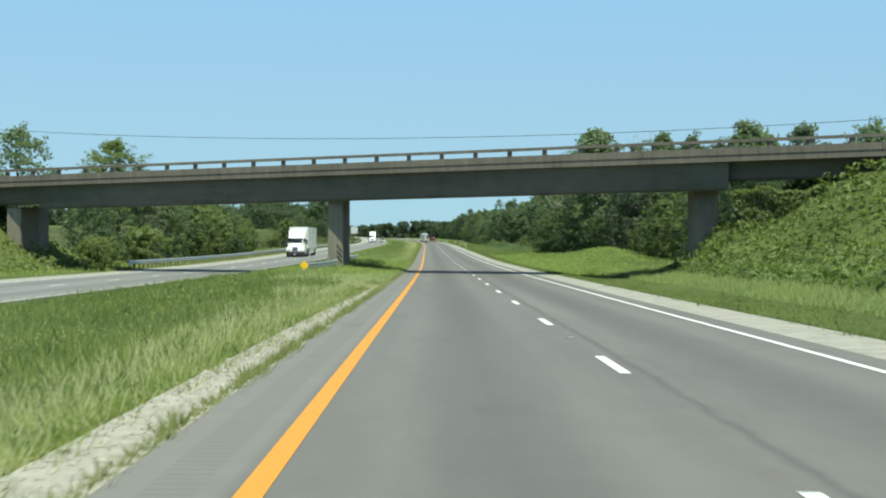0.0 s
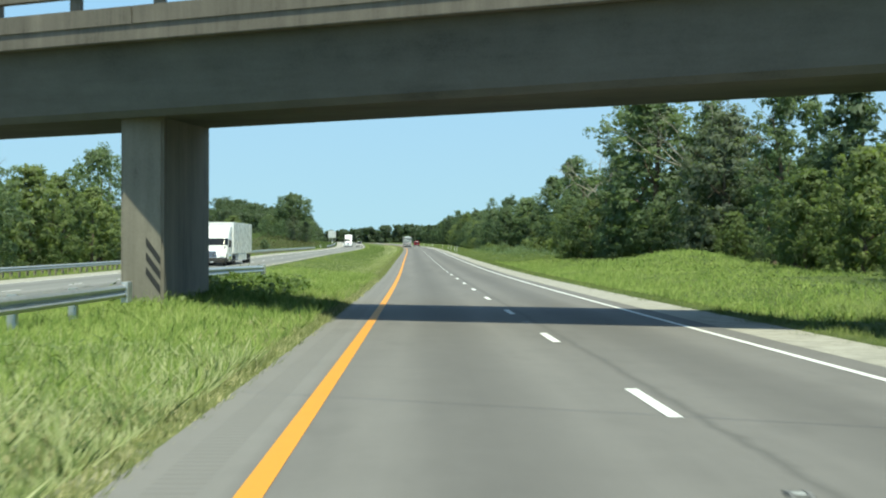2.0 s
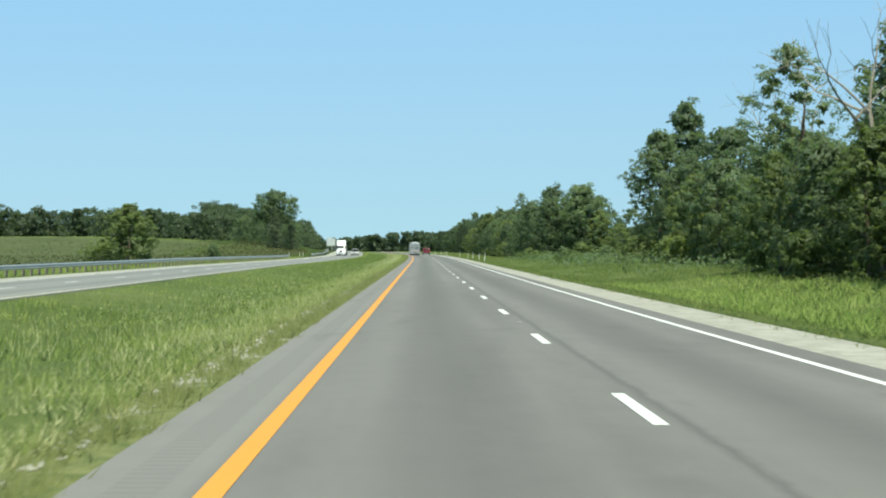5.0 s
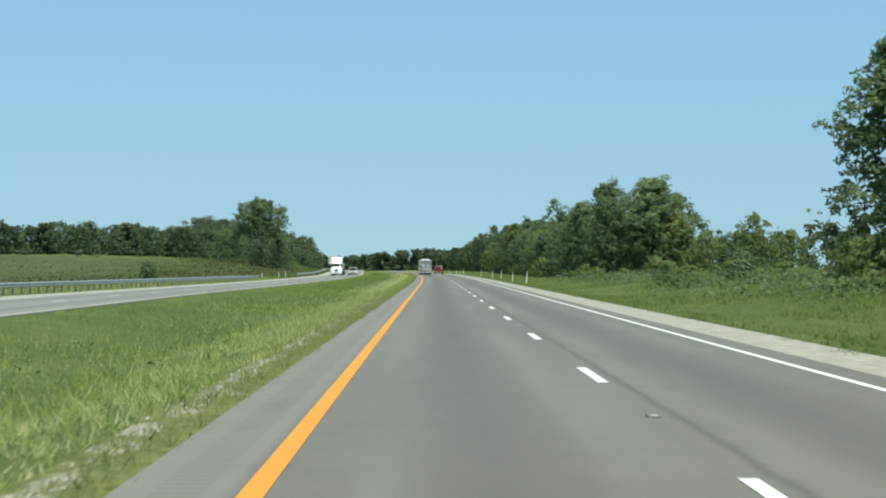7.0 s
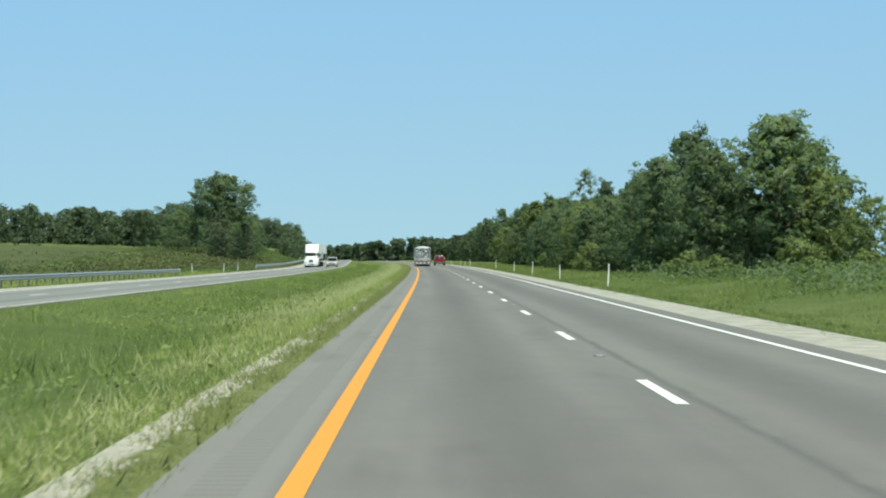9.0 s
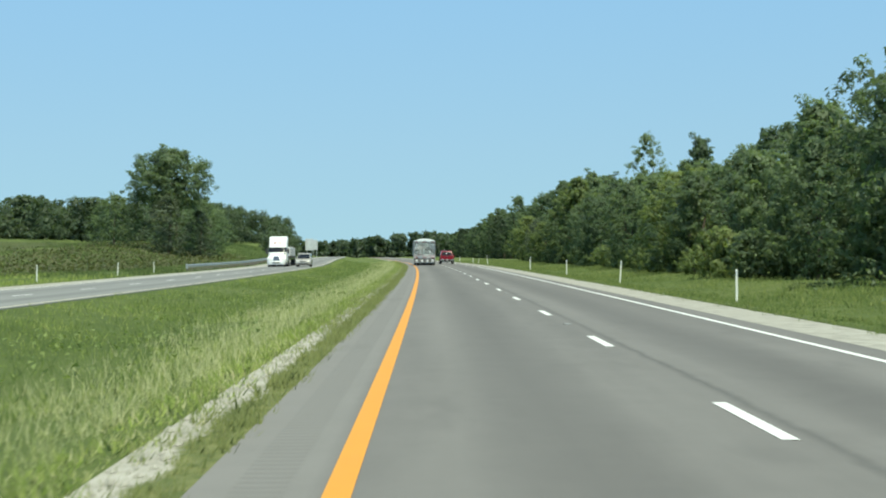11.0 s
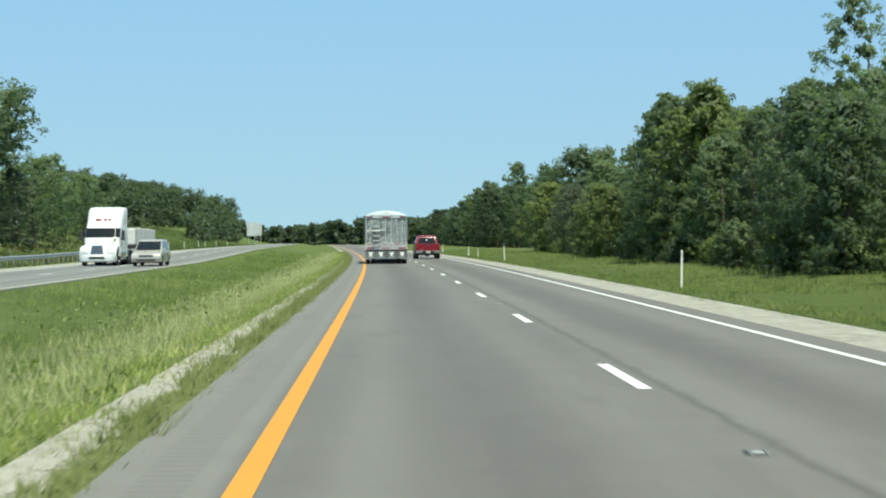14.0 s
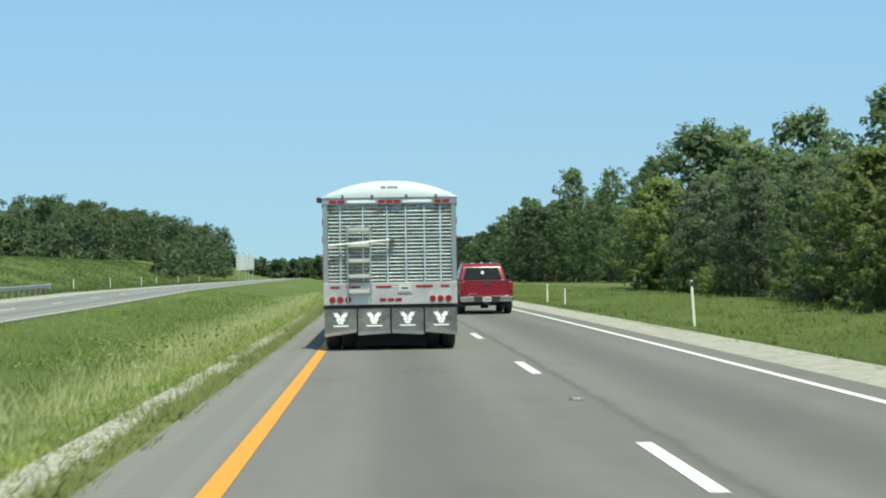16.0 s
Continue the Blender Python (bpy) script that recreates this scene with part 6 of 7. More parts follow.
    # four mudflaps with pale emblems and a bright weight along the foot
    for i in range(4):
        x = -1.02 + 0.68 * i
        bm = bmesh.new()
        ang = 0.10 + 0.05 * (i % 2)
        tip = (0.045, 0.02, -0.02, -0.035)[i]
        pts = [(-0.035, 0.84), (-0.055 - ang * 0.2, 0.62), (-0.075 - ang * 0.5, 0.36)]
        va = [[bm.verts.new((x + sx * 0.325, y + d, z + (tip * sx if z < 0.5 else 0))) for y, z in pts] for sx, d in ((-1, 0), (1, 0), (1, 0.012), (-1, 0.012))]
        for p, q in ((0, 1), (1, 2), (2, 3), (3, 0)):
            for j in range(2):
                bm.faces.new((va[p][j], va[q][j], va[q][j + 1], va[p][j + 1]))
        flap = part("mudflap", bm, M_FLAP, t, "dark glossy mudflap")
        bm = bmesh.new()
        for v in box(bm, x - 0.325, x + 0.325, -0.10 - ang * 0.5, -0.055 - ang * 0.5, 0.325, 0.395):
            v.co.z += tip * (v.co.x - x) / 0.325
        part("weight", bm, M_STAINLESS, flap, "bright metal weight strip")
        bm = bmesh.new()

        def em(points):
            v = []
            for ex, ez in points:
                y = -0.062 - ang * (0.2 + 0.3 * (0.62 - ez) / 0.26) if ez < 0.62 else -0.042 - (0.02 + ang * 0.2) * (0.84 - ez) / 0.22
                v.append(bm.verts.new((x + ex, y - 0.010, ez)))
            bm.faces.new(v)
        for k in (-1, 1):
            em([(k * 0.15, 0.78), (k * 0.10, 0.74), (k * 0.085, 0.785), (k * 0.05, 0.735), (k * 0.02, 0.72), (k * 0.005, 0.66), (k * 0.06, 0.655), (k * 0.12, 0.69)][::k])
            em([(k * 0.09, 0.645), (k * 0.005, 0.655), (k * 0.005, 0.60), (k * 0.075, 0.59)][::k])
            em([(k * 0.06, 0.585), (k * 0.005, 0.595), (k * 0.005, 0.53), (k * 0.045, 0.535)][::k])
        em([(-0.16, 0.510), (0.16, 0.510), (0.15, 0.485), (-0.15, 0.485)])
        part("emblem", bm, M_DECAL, flap, "plain white emblem shape")
    # black sheet added to fill the shaded gap between the wheels
    block(t, "shade_sheet", M_TYRE, -0.74, 0.74, 0.42, 0.44, 0.07, 0.62, 0.004, "black sheet added for the shade between the wheels")
    block(t, "grey_panel", M_SIGNBACK, -0.88, -0.38, -0.068, -0.0605, 0.93, 1.14, 0, "dull grey plate under the ladder")
    block(t, "lamp_box", M_RUNG, 0.14, 0.44, -0.085, -0.061, 1.15, 1.36, 0.01)
    # running gear
    block(t, "chassis", M_UNDER, -0.5, 0.5, 0.2, 3.4, 0.62, 0.95)
    for y in (0.75, 2.0):
        bm = bmesh.new()
        tube(bm, (-1.1, y, 0.50), (1.1, y, 0.50), 0.08, 0.08, 10)
        part("axle", bm, M_UNDER, t)
        for sx in (-1, 1):
            wheel(t, sx * 1.19, y, 0.50, 0.28, sx)
            wheel(t, sx * 0.86, y, 0.50, 0.28, sx)
    # one dark solid for the axle gear and the shade under the trailer
    block(t, "gear_shade_block", M_UNDER, -0.70, 0.70, 0.55, 2.4, 0.16, 0.60, 0.03, "dark block for axle gear and the shade about it")
    for sx in (-0.8, 0.8):
        block(t, "landing_leg", M_UNDER, sx - 0.06, sx + 0.06, 9.6, 9.75, 0.04, 0.7)
        block(t, "landing_foot", M_UNDER, sx - 0.14, sx + 0.14, 9.52, 9.83, 0.0, 0.05)
    return t


hopper_trailer(stand(550.6, 1.41, 0.006))


def pickup(m):
    t = thing("pickup_truck", "red four-door pickup truck with chrome rear bumper", "pickup truck", m)
    # the body's flanks
    body = [(0.0, 0.62), (0.0, 1.22), (1.75, 1.26), (1.85, 1.28), (5.35, 1.18), (5.62, 1.08), (5.72, 0.62), (5.55, 0.42), (4.95, 0.42), (4.86, 0.66), (4.62, 0.84), (4.36, 0.84),
            (4.12, 0.66), (4.03, 0.42), (1.62, 0.42), (1.53, 0.66), (1.30, 0.84), (1.02, 0.84), (0.78, 0.66), (0.68, 0.48), (0.05, 0.52)]
    bevelled_prism(t, "body", M_RED_PAINT, body, 0.99, 0.05, "red painted body", 0.95, 0.09)
    cab = [(1.86, 1.22), (2.12, 1.78), (2.22, 1.86), (2.45, 1.92), (3.40, 1.93), (3.75, 1.87), (4.45, 1.24)]
    bevelled_prism(t, "cab", M_RED_PAINT, cab, 0.93, 0.07, "red crew cab roof and pillars", 1.22, 0.30)
    # panes a little proud of the cab
    panel(t, "rear_window", M_GLASS, [(-0.74, 1.885, 1.30), (0.74, 1.885, 1.30), (0.61, 2.092, 1.745), (-0.61, 2.092, 1.745)], 0.012, "dark tinted rear window")
    panel(t, "window_sticker", M_DECAL, [(-0.05, 1.945, 1.50), (0.06, 1.945, 1.50), (0.05, 1.985, 1.60), (-0.03, 1.985, 1.60)], 0.012)
    panel(t, "windscreen", M_GLASS, [(0.74, 4.40, 1.28), (-0.74, 4.40, 1.28), (-0.66, 3.82, 1.80), (0.66, 3.82, 1.80)], 0.012, "dark windscreen")
    for sx in (-1, 1):
        for y0, y1 in ((2.14, 2.95), (3.02, 3.95)):
            c = [(sx * 0.903, y0, 1.31), (sx * 0.903, y1, 1.31), (sx * 0.772, min(y1, 3.60), 1.78), (sx * 0.772, y0 + 0.10, 1.78)]
            panel(t, "side_window", M_GLASS, c if sx > 0 else c[::-1], 0.012)
        block(t, "door_handle", M_TRIM, sx * 0.985 - 0.015, sx * 0.985 + 0.015, 2.3, 2.46, 1.08, 1.12, 0.005)
        mir = block(t, "door_mirror", M_TRIM, sx * 1.13 - 0.13, sx * 1.13 + 0.13, 3.85, 4.0, 1.28, 1.50, 0.04, "black door mirror")
        block(mir, "mirror_glass", M_GLASS, sx * 1.13 - 0.10, sx * 1.13 + 0.10, 3.835, 3.848, 1.30, 1.48)
        block(t, "tail_light", M_LAMP_RED, sx * 0.91 - 0.075, sx * 0.91 + 0.075, -0.022, 0.10, 0.86, 1.18, 0.02, "tall red tail light")
        block(t, "bed_rail_cap", M_TRIM, sx * 0.92 - 0.06, sx * 0.92 + 0.06, 0.02, 1.85, 1.245, 1.275, 0.01)
        block(t, "reversing_light", M_UNDER, sx * 0.91 - 0.06, sx * 0.91 + 0.06, -0.026, -0.02, 0.95, 0.99)
        for y in (1.16, 4.49):
            wheel(t, sx * 0.88, y, 0.40, 0.27, sx)
        block(t, "mud_flap", M_TRIM, sx * 0.88 - 0.13, sx * 0.88 + 0.13, 0.60, 0.615, 0.24, 0.56)
        block(t, "side_step", M_TRIM, sx * 0.97 - 0.06, sx * 0.97 + 0.06, 1.75, 3.95, 0.34, 0.41, 0.02)
    tg = block(t, "tailgate", M_RED_PAINT, -0.82, 0.82, -0.035, 0.03, 0.66, 1.225, 0.02, "red tailgate with a pressed edge")
    block(tg, "tailgate_cap", M_TRIM, -0.80, 0.80, -0.042, 0.03, 1.205, 1.25, 0.01, "black cap strip")
    block(tg, "tailgate_handle", M_TRIM, -0.14, 0.14, -0.055, -0.036, 1.07, 1.16, 0.01, "black latch handle")
    block(tg, "badge", M_CHROME, -0.66, -0.36, -0.04, -0.036, 0.74, 0.77)
    bp = block(t, "rear_bumper", M_CHROME, -0.98, 0.98, -0.16, -0.04, 0.46, 0.66, 0.035, "chrome rear bumper")
    block(bp, "step_pad", M_TRIM, -0.50, 0.50, -0.175, -0.05, 0.60, 0.652, 0.01, "black step pad")
    block(bp, "plate_recess", M_TRIM, -0.48, 0.48, -0.168, -0.155, 0.45, 0.62)
    pl = block(bp, "number_plate", M_PLATE, -0.155, 0.155, -0.180, -0.170, 0.475, 0.625)
    block(pl, "plate_mark", M_UNDER, -0.11, 0.11, -0.1835, -0.181, 0.53, 0.57)
    block(t, "tow_hitch", M_UNDER, -0.08, 0.08, -0.2, 0.1, 0.36, 0.46, 0.01)
    block(t, "underbody", M_UNDER, -0.78, 0.78, 0.15, 5.4, 0.36, 0.62)
    bm = bmesh.new()
    tube(bm, (-0.9, 1.16, 0.36), (0.9, 1.16, 0.36), 0.06, 0.06, 8)
    tube(bm, (-0.14, 1.16, 0.36), (0.14, 1.16, 0.36), 0.16, 0.16, 12)
    part("rear_axle", bm, M_UNDER, t)
    bm = bmesh.new()
    tube(bm, (0.55, -0.02, 0.33), (0.55, 1.5, 0.36), 0.04, 0.04, 8)
    part("exhaust", bm, M_UNDER, t)
    for x in (-0.35, 0.0, 0.35):
        block(t, "roof_lamp", M_LAMP_WHITE, x - 0.05, x + 0.05, 2.28, 2.36, 1.905, 1.935, 0.01)
    block(t, "front_bumper", M_CHROME, -0.98, 0.98, 5.66, 5.80, 0.42, 0.64, 0.03)
    block(t, "grille", M_CHROME, -0.55, 0.55, 5.66, 5.73, 0.70, 1.02, 0.02)
    for sx in (-1, 1):
        block(t, "headlight", M_LAMP_WHITE, sx * 0.77 - 0.18, sx * 0.77 + 0.18, 5.56, 5.72, 0.74, 1.0, 0.03)
    return t


pickup(stand(575.2, 5.28, 0.006))


def wagon(m, name, label, cat, paint, L, W, H, nose, plan_van):
    """A car with a long roof: sport utility or minivan. Rear at y = 0, nose at y = L."""
    t = thing(name, label, cat, m)
    w, b = W / 2, 0.98
    body = [(0.05, 0.45), (0.0, 0.72), (0.06, b), (L - nose, b + 0.02), (L - 0.35, b - 0.14), (L - 0.05, 0.74), (L, 0.50), (L - 0.10, 0.26), (L - 0.52, 0.24), (L - 0.62, 0.50), (L - 0.82, 0.66),
            (L - 1.06, 0.66), (L - 1.26, 0.50), (L - 1.36, 0.24), (1.36, 0.24), (1.26, 0.50), (1.06, 0.66), (0.82, 0.66), (0.62, 0.50), (0.52, 0.26)]
    bevelled_prism(t, "body", paint, body, w, 0.06, "", 0.75, 0.14)
    top = [(0.10, b - 0.03), (0.34, H - 0.10), (0.6, H), (L - nose - 1.35, H), (L - nose - 1.0, H - 0.06), (L - nose + 0.15, b)]
    bevelled_prism(t, "roof", paint, top, w - 0.06, 0.06, "", b - 0.03, 0.22)
    zt = H - 0.13
    x0, x1 = (w - 0.06) * (1 - 0.22 * 0.08) - 0.10, (w - 0.06) * (1 - 0.22 * (zt - b)) - 0.06
    yf0, yf1 = L - nose + 0.10, L - nose - 0.92
    panel(t, "windscreen", M_GLASS, [(x0, yf0 - 0.02, b + 0.07), (-x0, yf0 - 0.02, b + 0.07), (-x1, yf1, zt), (x1, yf1, zt)], 0.016, "dark windscreen")
    panel(t, "rear_window", M_GLASS, [(-x0, 0.125, b + 0.08), (x0, 0.125, b + 0.08), (x1, 0.30, zt), (-x1, 0.30, zt)], 0.014, "dark rear window")
    span = [(0.55, 1.45), (1.53, 2.45), (2.53, L - nose - 0.55)]
    for sx in (-1, 1):
        for i, (a, c) in enumerate(span):
            xa, xb = (w - 0.06) * (1 - 0.22 * 0.10) + 0.002, (w - 0.06) * (1 - 0.22 * (zt - b + 0.03)) + 0.002
            q = [(sx * xa, a, b + 0.07), (sx * xa, c, b + 0.07), (sx * xb, c - (0.45 if i == 2 else 0), zt - 0.02), (sx * xb, a + (0.15 if i == 0 else 0), zt - 0.02)]
            panel(t, "side_window", M_GLASS, q if sx > 0 else q[::-1], 0.010)
        for y in (0.94, L - 0.94):
            wheel(t, sx * (w - 0.13), y, 0.34, 0.22, sx)
        block(t, "headlight", M_LAMP_WHITE, sx * (w - 0.24) - 0.16, sx * (w - 0.24) + 0.16, L - 0.26, L - 0.06, 0.66, 0.80, 0.03)
        block(t, "tail_light", M_LAMP_RED, sx * (w - 0.13) - 0.08, sx * (w - 0.13) + 0.08, 0.0, 0.14, 0.78, 1.05, 0.02)
        block(t, "door_mirror", paint, sx * (w + 0.07) - 0.08, sx * (w + 0.07) + 0.08, L - nose - 0.25, L - nose - 0.12, b + 0.02, b + 0.16, 0.03)
    block(t, "grille", M_TRIM, -0.45, 0.45, L - 0.035, L + 0.006, 0.60, 0.72, 0.01)
    block(t, "grille_bar", M_CHROME, -0.42, 0.42, L - 0.01, L + 0.014, 0.652, 0.672)
    block(t, "front_intake", M_TRIM, -0.62, 0.62, L - 0.06, L + 0.004, 0.33, 0.44, 0.01)
    block(t, "number_plate", M_PLATE, -0.155, 0.155, -0.012, 0.004, 0.70, 0.80)
    block(t, "rear_bumper", M_TRIM, -w + 0.06, w - 0.06, -0.03, 0.12, 0.36, 0.54, 0.03)
    block(t, "underbody", M_UNDER, -w + 0.2, w - 0.2, 0.3, L - 0.3, 0.20, 0.34)
    return t


def loft(parent, name, mat, sections, label="", span=None):
    """A shell through rounded plan outlines. Each section: height, nose y, rear y, half width, corner radius back, corner width in."""
    bm = bmesh.new()
    rings = []
    for z, front, rear, w, back, inn in sections:
        arc = [(w - inn * (1 - math.cos(a)), front - back * (1 - math.sin(a))) for a in [0, 0.35, 0.7, 1.05, 1.3, math.pi / 2]]
        arc.append((0.0, front + 0.02))
        half = arc if span is None else [p for p in arc if p[1] > front - back * span]
        ring = half + [(-x, y) for x, y in half[-2::-1]]
        if span is None:
            ring = [(w, rear)] + ring + [(-w, rear)]
        rings.append([bm.verts.new((x, y, z)) for x, y in ring])
    n = len(rings[0])
    for r0, r1 in zip(rings, rings[1:]):
        for i in range(n if span is None else n - 1):
            j = (i + 1) % n
            bm.faces.new((r0[i], r0[j], r1[j], r1[i]))
    if span is None:
        bm.faces.new(rings[0][::-1])
        bm.faces.new(rings[-1])
    bmesh.ops.recalc_face_normals(bm, faces=bm.faces)
    if span is not None:
        bmesh.ops.solidify(bm, geom=bm.faces[:], thickness=0.015)
    o = part(name, bm, mat, parent, label, True)
    o.data.set_sharp_from_angle(angle=radians(32))
    return o


def semi_tractor(t, sleeper_h, roof_mark):
    """A bonneted tractor with a raked nose, nose at y = 0, running back to -y."""
    loft(t, "bonnet", M_WHITE_PAINT, [(0.74, 0.06, -1.8, 0.74, 0.5, 0.30), (1.05, 0.02, -1.8, 0.80, 0.55, 0.36), (1.40, -0.16, -1.8, 0.84, 0.6, 0.44), (1.60, -0.46, -1.8, 0.86, 0.6, 0.5), (1.76, -0.95, -1.82, 0.88, 0.5, 0.5), (1.88, -1.55, -1.84, 0.86, 0.2, 0.4)], "white sloping bonnet")
    cab = [(0.62, -1.72, -5.3, 1.20, 0.25, 0.2), (1.86, -1.72, -5.3, 1.22, 0.5, 0.34), (2.62, -2.22, -5.3, 1.20, 0.55, 0.38), (2.80, -2.42, -5.3, 1.19, 0.6, 0.4), (3.10, -2.72, -5.3, 1.20, 0.65, 0.42), (sleeper_h - 0.35, -3.15, -5.3, 1.22, 0.7, 0.45), (sleeper_h - 0.08, -3.55, -5.3, 1.20, 0.75, 0.5), (sleeper_h, -3.95, -5.3, 1.10, 0.8, 0.5)]
    loft(t, "cab", M_WHITE_PAINT, cab, "white cab under a tall rounded fairing")
    glazed = [(z, -1.72 - 0.5 * (z - 1.86) / 0.76 + 0.022, -5, 1.222 - 0.02 * (z - 1.86) / 0.76, 0.52, 0.35) for z in (1.93, 2.15, 2.38, 2.58)]
    loft(t, "windscreen", M_GLASS, glazed, "dark curved windscreen", 0.75)
    block(t, "windscreen_pillar", M_TRIM, -0.015, 0.015, -1.80, -1.715, 1.93, 2.0)
    for sx in (-1, 1):
        q = [(sx * 1.225, -3.05, 1.80), (sx * 1.225, -2.36, 1.80), (sx * 1.222, -2.72, 2.48), (sx * 1.222, -3.05, 2.48)]
        panel(t, "side_window", M_GLASS, q if sx > 0 else q[::-1], 0.014)
        door = block(t, "cab_door", M_WHITE_PAINT, sx * 1.218 - 0.012, sx * 1.218 + 0.012, -3.15, -2.25, 0.78, 1.74, 0.01)
        block(door, "door_handle", M_TRIM, sx * 1.235 - 0.015, sx * 1.235 + 0.015, -3.05, -2.88, 1.50, 1.56, 0.008)
        mir = block(t, "door_mirror", M_TRIM, sx * 1.43 - 0.11, sx * 1.43 + 0.11, -2.12, -1.98, 1.72, 2.40, 0.04, "black door mirror")
        block(mir, "mirror_arm", M_TRIM, min(sx * 1.20, sx * 1.36), max(sx * 1.20, sx * 1.36), -2.08, -2.03, 1.78, 1.84)
        block(t, "bonnet_mirror", M_TRIM, sx * 1.08 - 0.07, sx * 1.08 + 0.07, -0.75, -0.66, 1.66, 1.84, 0.03)
        lamp = [(sx * 0.66, 0.03, 0.86), (sx * 1.12, -0.20, 0.92), (sx * 1.15, -0.36, 1.22), (sx * 0.74, -0.06, 1.18)]
        panel(t, "headlight", M_LAMP_WHITE, lamp[::-1] if sx > 0 else lamp, 0.03, "clear swept-back headlight")
        block(t, "fuel_tank", M_STAINLESS, sx * 0.98 - 0.28, sx * 0.98 + 0.28, -4.4, -2.6, 0.45, 1.02, 0.12)
        for z in (0.40, 0.68):
            block(t, "cab_step", M_RUNG, sx * 1.22 - 0.05, sx * 1.22 + 0.05, -3.0, -2.35, z, z + 0.05, 0.01)
        bm = bmesh.new()
        prism(bm, [(-0.02, 0.74), (-0.06, 1.00), (-0.22, 1.22), (-0.55, 1.38), (-1.35, 1.46), (-1.74, 1.40), (-1.74, 0.80), (-1.66, 0.80), (-1.54, 1.04), (-1.10, 1.14), (-0.66, 1.04), (-0.50, 0.74)], sx * 0.70, sx * 1.22)
        for v in bm.verts:
            if abs(v.co.x) > 1.0:
                v.co.y -= 0.24 * max(0.0, 1.0 + v.co.y / 0.6)
                v.co.z -= 0.10 if v.co.z > 1.2 else 0.0
        bmesh.ops.recalc_face_normals(bm, faces=bm.faces)
        bmesh.ops.bevel(bm, geom=[e for e in bm.edges if len(e.link_faces) == 2 and e.calc_face_angle(0) > 0.35], offset=0.05, segments=2, affect="EDGES", clamp_overlap=True)
        part("fender", bm, M_WHITE_PAINT, t, "rounded white fender", True).data.set_sharp_from_angle(angle=radians(40))
        wheel(t, sx * 1.03, -1.10, 0.50, 0.28, sx)
        for y in (-6.1, -7.4):
            wheel(t, sx * 1.08, y, 0.50, 0.28, sx)
            wheel(t, sx * 0.76, y, 0.50, 0.28, sx)
    rise = lambda z: 0.075 if z < 1.05 else 0.075 - 0.18 * (z - 1.05) / 0.35
    gr2 = panel(t, "grille", M_CHROME, [(0.44, rise(0.80), 0.80), (-0.44, rise(0.80), 0.80), (-0.36, rise(1.38), 1.38), (0.36, rise(1.38), 1.38)], 0.05, "chrome-framed grille")
    for k in range(8):
        z = 0.835 + 0.066 * k
        w = 0.41 - 0.075 * (z - 0.8) / 0.58
        y = 0.075 + (rise(1.38) - 0.075) * (z - 0.80) / 0.58 + 0.052
        panel(gr2, "grille_slat", M_TRIM, [(w, y, z), (-w, y, z), (-w, y - 0.012, z + 0.047), (w, y - 0.012, z + 0.047)], 0.012)
    bump = M_UNDER if roof_mark is None else M_SIGNBACK
    loft(t, "front_bumper", bump, [(0.26, 0.08, -0.5, 1.18, 0.35, 0.4), (0.34, 0.14, -0.5, 1.23, 0.4, 0.45), (0.64, 0.15, -0.5, 1.24, 0.4, 0.45), (0.76, 0.08, -0.5, 1.22, 0.35, 0.4)], "deep dark front bumper" if roof_mark is None else "grey front bumper")
    block(t, "bumper_intake", M_TRIM, -0.52, 0.52, 0.12, 0.178, 0.46, 0.62, 0.01)
    block(t, "number_plate", M_SIGNBACK, -0.16, 0.16, 0.17, 0.186, 0.34, 0.44, 0.004)
    block(t, "frame", M_UNDER, -0.45, 0.45, -8.2, -0.4, 0.55, 0.85)
    block(t, "side_fairing", M_UNDER, -1.18, 1.18, -5.2, -1.9, 0.34, 0.72, 0.03)
    if roof_mark:
        for i, x in enumerate((-0.5, -0.22, 0.16, 0.36)):
            panel(t, "roof_mark", M_LAMP_RED, [(x + 0.2, -2.66, 3.10), (x, -2.66, 3.10), (x, -2.80, 3.22), (x + 0.2, -2.80, 3.22)], 0.02, "plain red bar of lettering" if i == 0 else "")


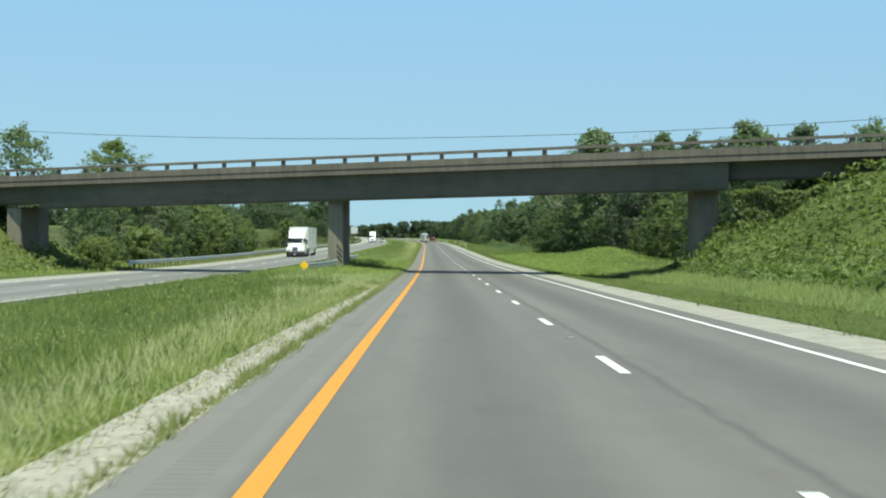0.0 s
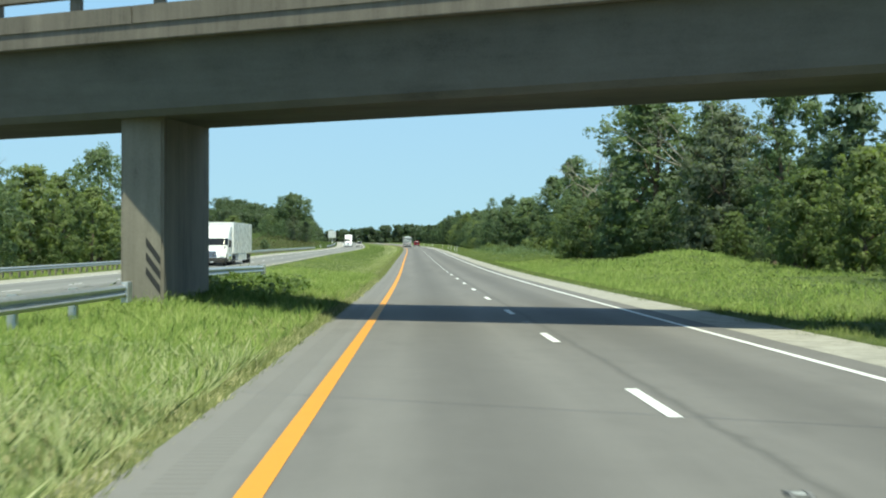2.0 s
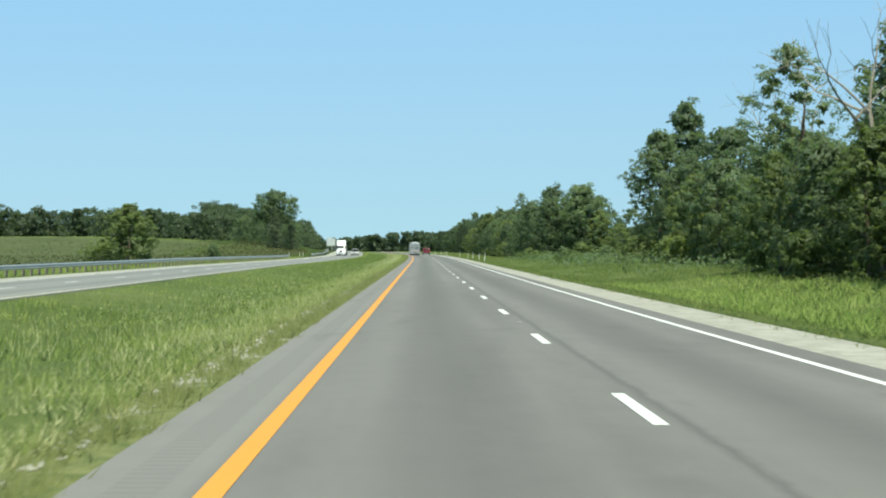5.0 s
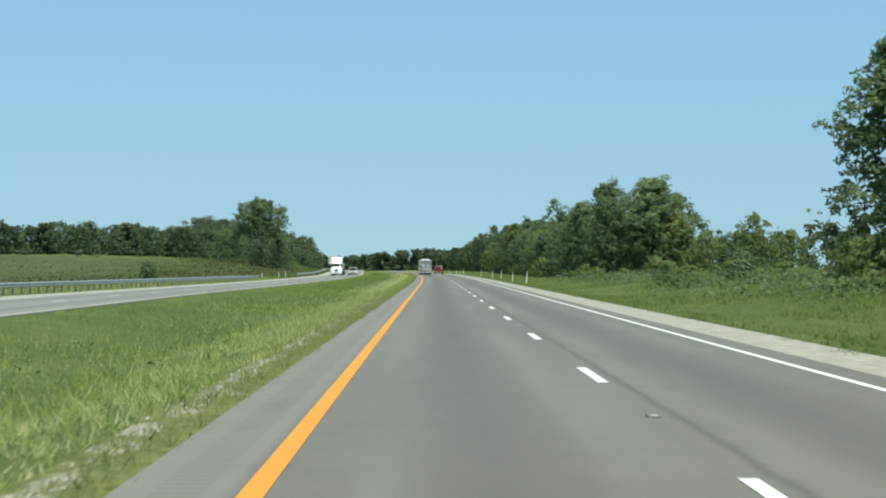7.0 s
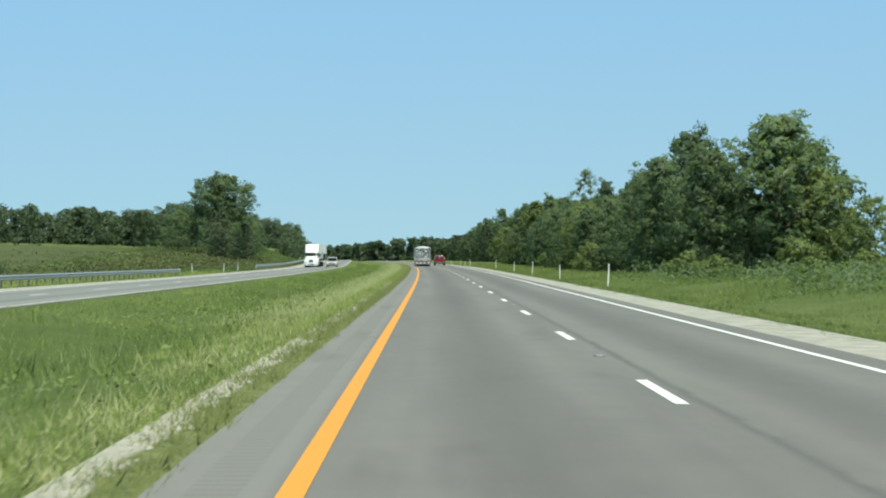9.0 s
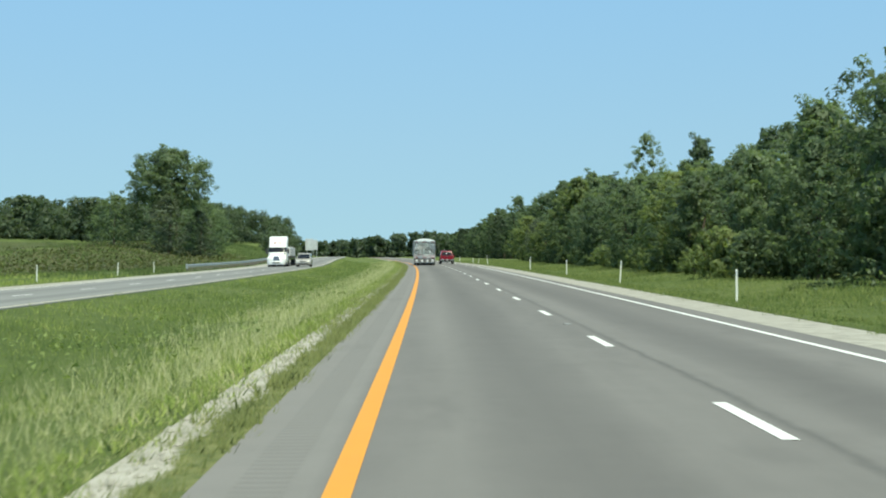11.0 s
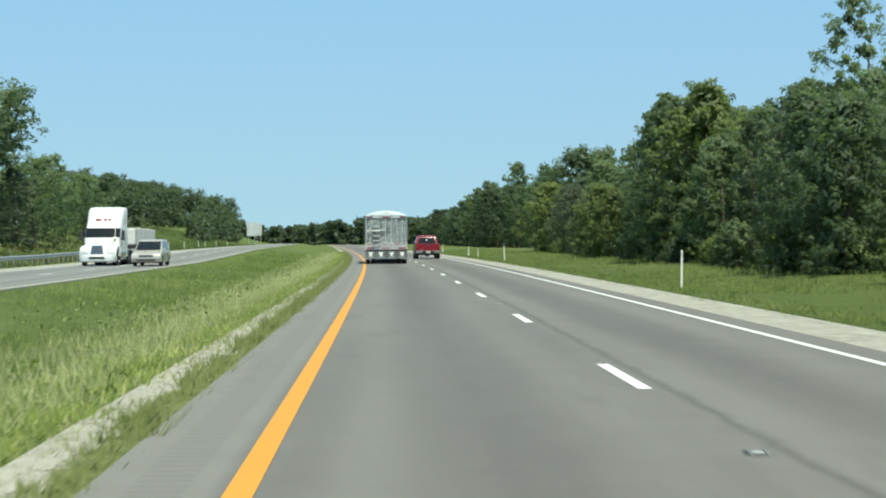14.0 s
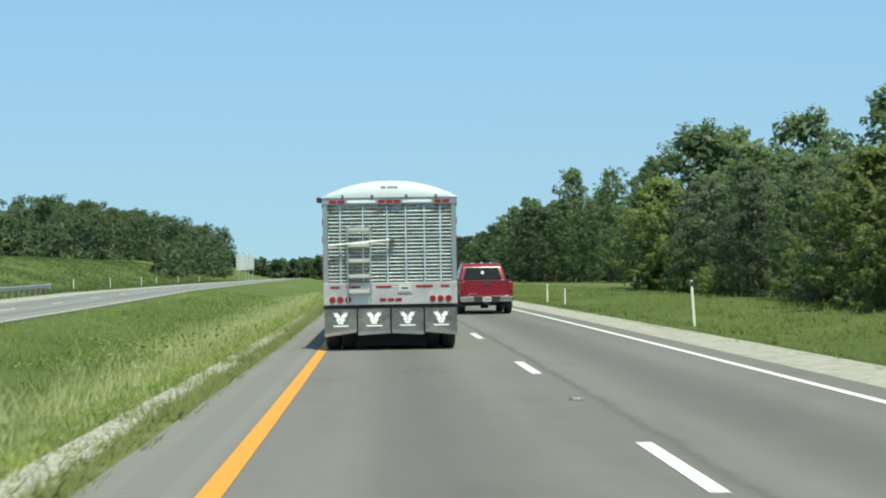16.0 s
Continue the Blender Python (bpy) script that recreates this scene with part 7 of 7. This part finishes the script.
def box_truck(m):
    t = thing("semi_truck", "white bonneted semi truck with a long white box trailer", "truck", m, "oncoming trucks")
    semi_tractor(t, 3.78, None)
    body = block(t, "box_body", M_WHITE_PAINT, -1.29, 1.29, -22.0, -5.9, 1.12, 4.14, 0.03, "plain white box trailer")
    for k in range(16):
        for sx in (-1, 1):
            block(body, "panel_joint", M_RUNG, sx * 1.291 - 0.003, sx * 1.291 + 0.003, -21.5 + k, -21.47 + k, 1.2, 4.0)
    for i, y in enumerate((-8.6, -9.2)):
        block(body, "side_mark", M_SIGNBACK, -1.302, -1.294, y - 0.4, y, 3.3, 3.75, 0, "plain grey emblem shape")
    block(t, "side_skirt", M_WHITE_PAINT, -1.26, 1.26, -17.5, -10.5, 0.42, 1.1, 0.02)
    block(t, "trailer_frame", M_UNDER, -0.5, 0.5, -21.8, -6.2, 0.85, 1.11)
    for y in (-19.4, -20.7):
        for sx in (-1, 1):
            wheel(t, sx * 1.10, y, 0.50, 0.28, sx)
            wheel(t, sx * 0.78, y, 0.50, 0.28, sx)
    return t


def flat_truck(m):
    t = thing("semi_truck", "white semi truck with a flatbed of pale wrapped goods", "truck", m, "oncoming trucks")
    semi_tractor(t, 4.05, True)
    block(t, "flatbed", M_UNDER, -1.28, 1.28, -20.5, -6.0, 1.15, 1.42, 0.02, "dark steel flatbed")
    for k in range(5):
        y = -9.0 - 2.2 * k
        load = block(t, "wrapped_load", M_CARGO, -1.18, 1.18, y - 2.05, y, 1.43, 2.62 + 0.07 * (k % 2), 0.08, "pale shrink-wrapped stack")
        for q in (0.5, 1.5):
            block(load, "strap", M_TRIM, -1.19, 1.19, y - q - 0.05, y - q, 1.42, 2.64 + 0.07 * (k % 2))
    for y in (-18.0, -19.3):
        for sx in (-1, 1):
            wheel(t, sx * 1.10, y, 0.50, 0.28, sx)
            wheel(t, sx * 0.78, y, 0.50, 0.28, sx)
    return t


def oncoming(s, l):
    return stand(s, l, float(opposite_z(s)) + 0.006, 180)


box_truck(oncoming(202.5, -17.55))
flat_truck(oncoming(555.5, -18.0))
wagon(oncoming(557.5, -14.3), "minivan", "silver-beige minivan with a dark windscreen", "car", M_SILVER, 5.1, 1.95, 1.75, 1.15, True)
wagon(stand(662, 5.3, 0.006), "sport_utility_car", "white sport utility car in the outer lane", "car", M_WHITE_PAINT, 4.7, 1.88, 1.72, 1.35, False)
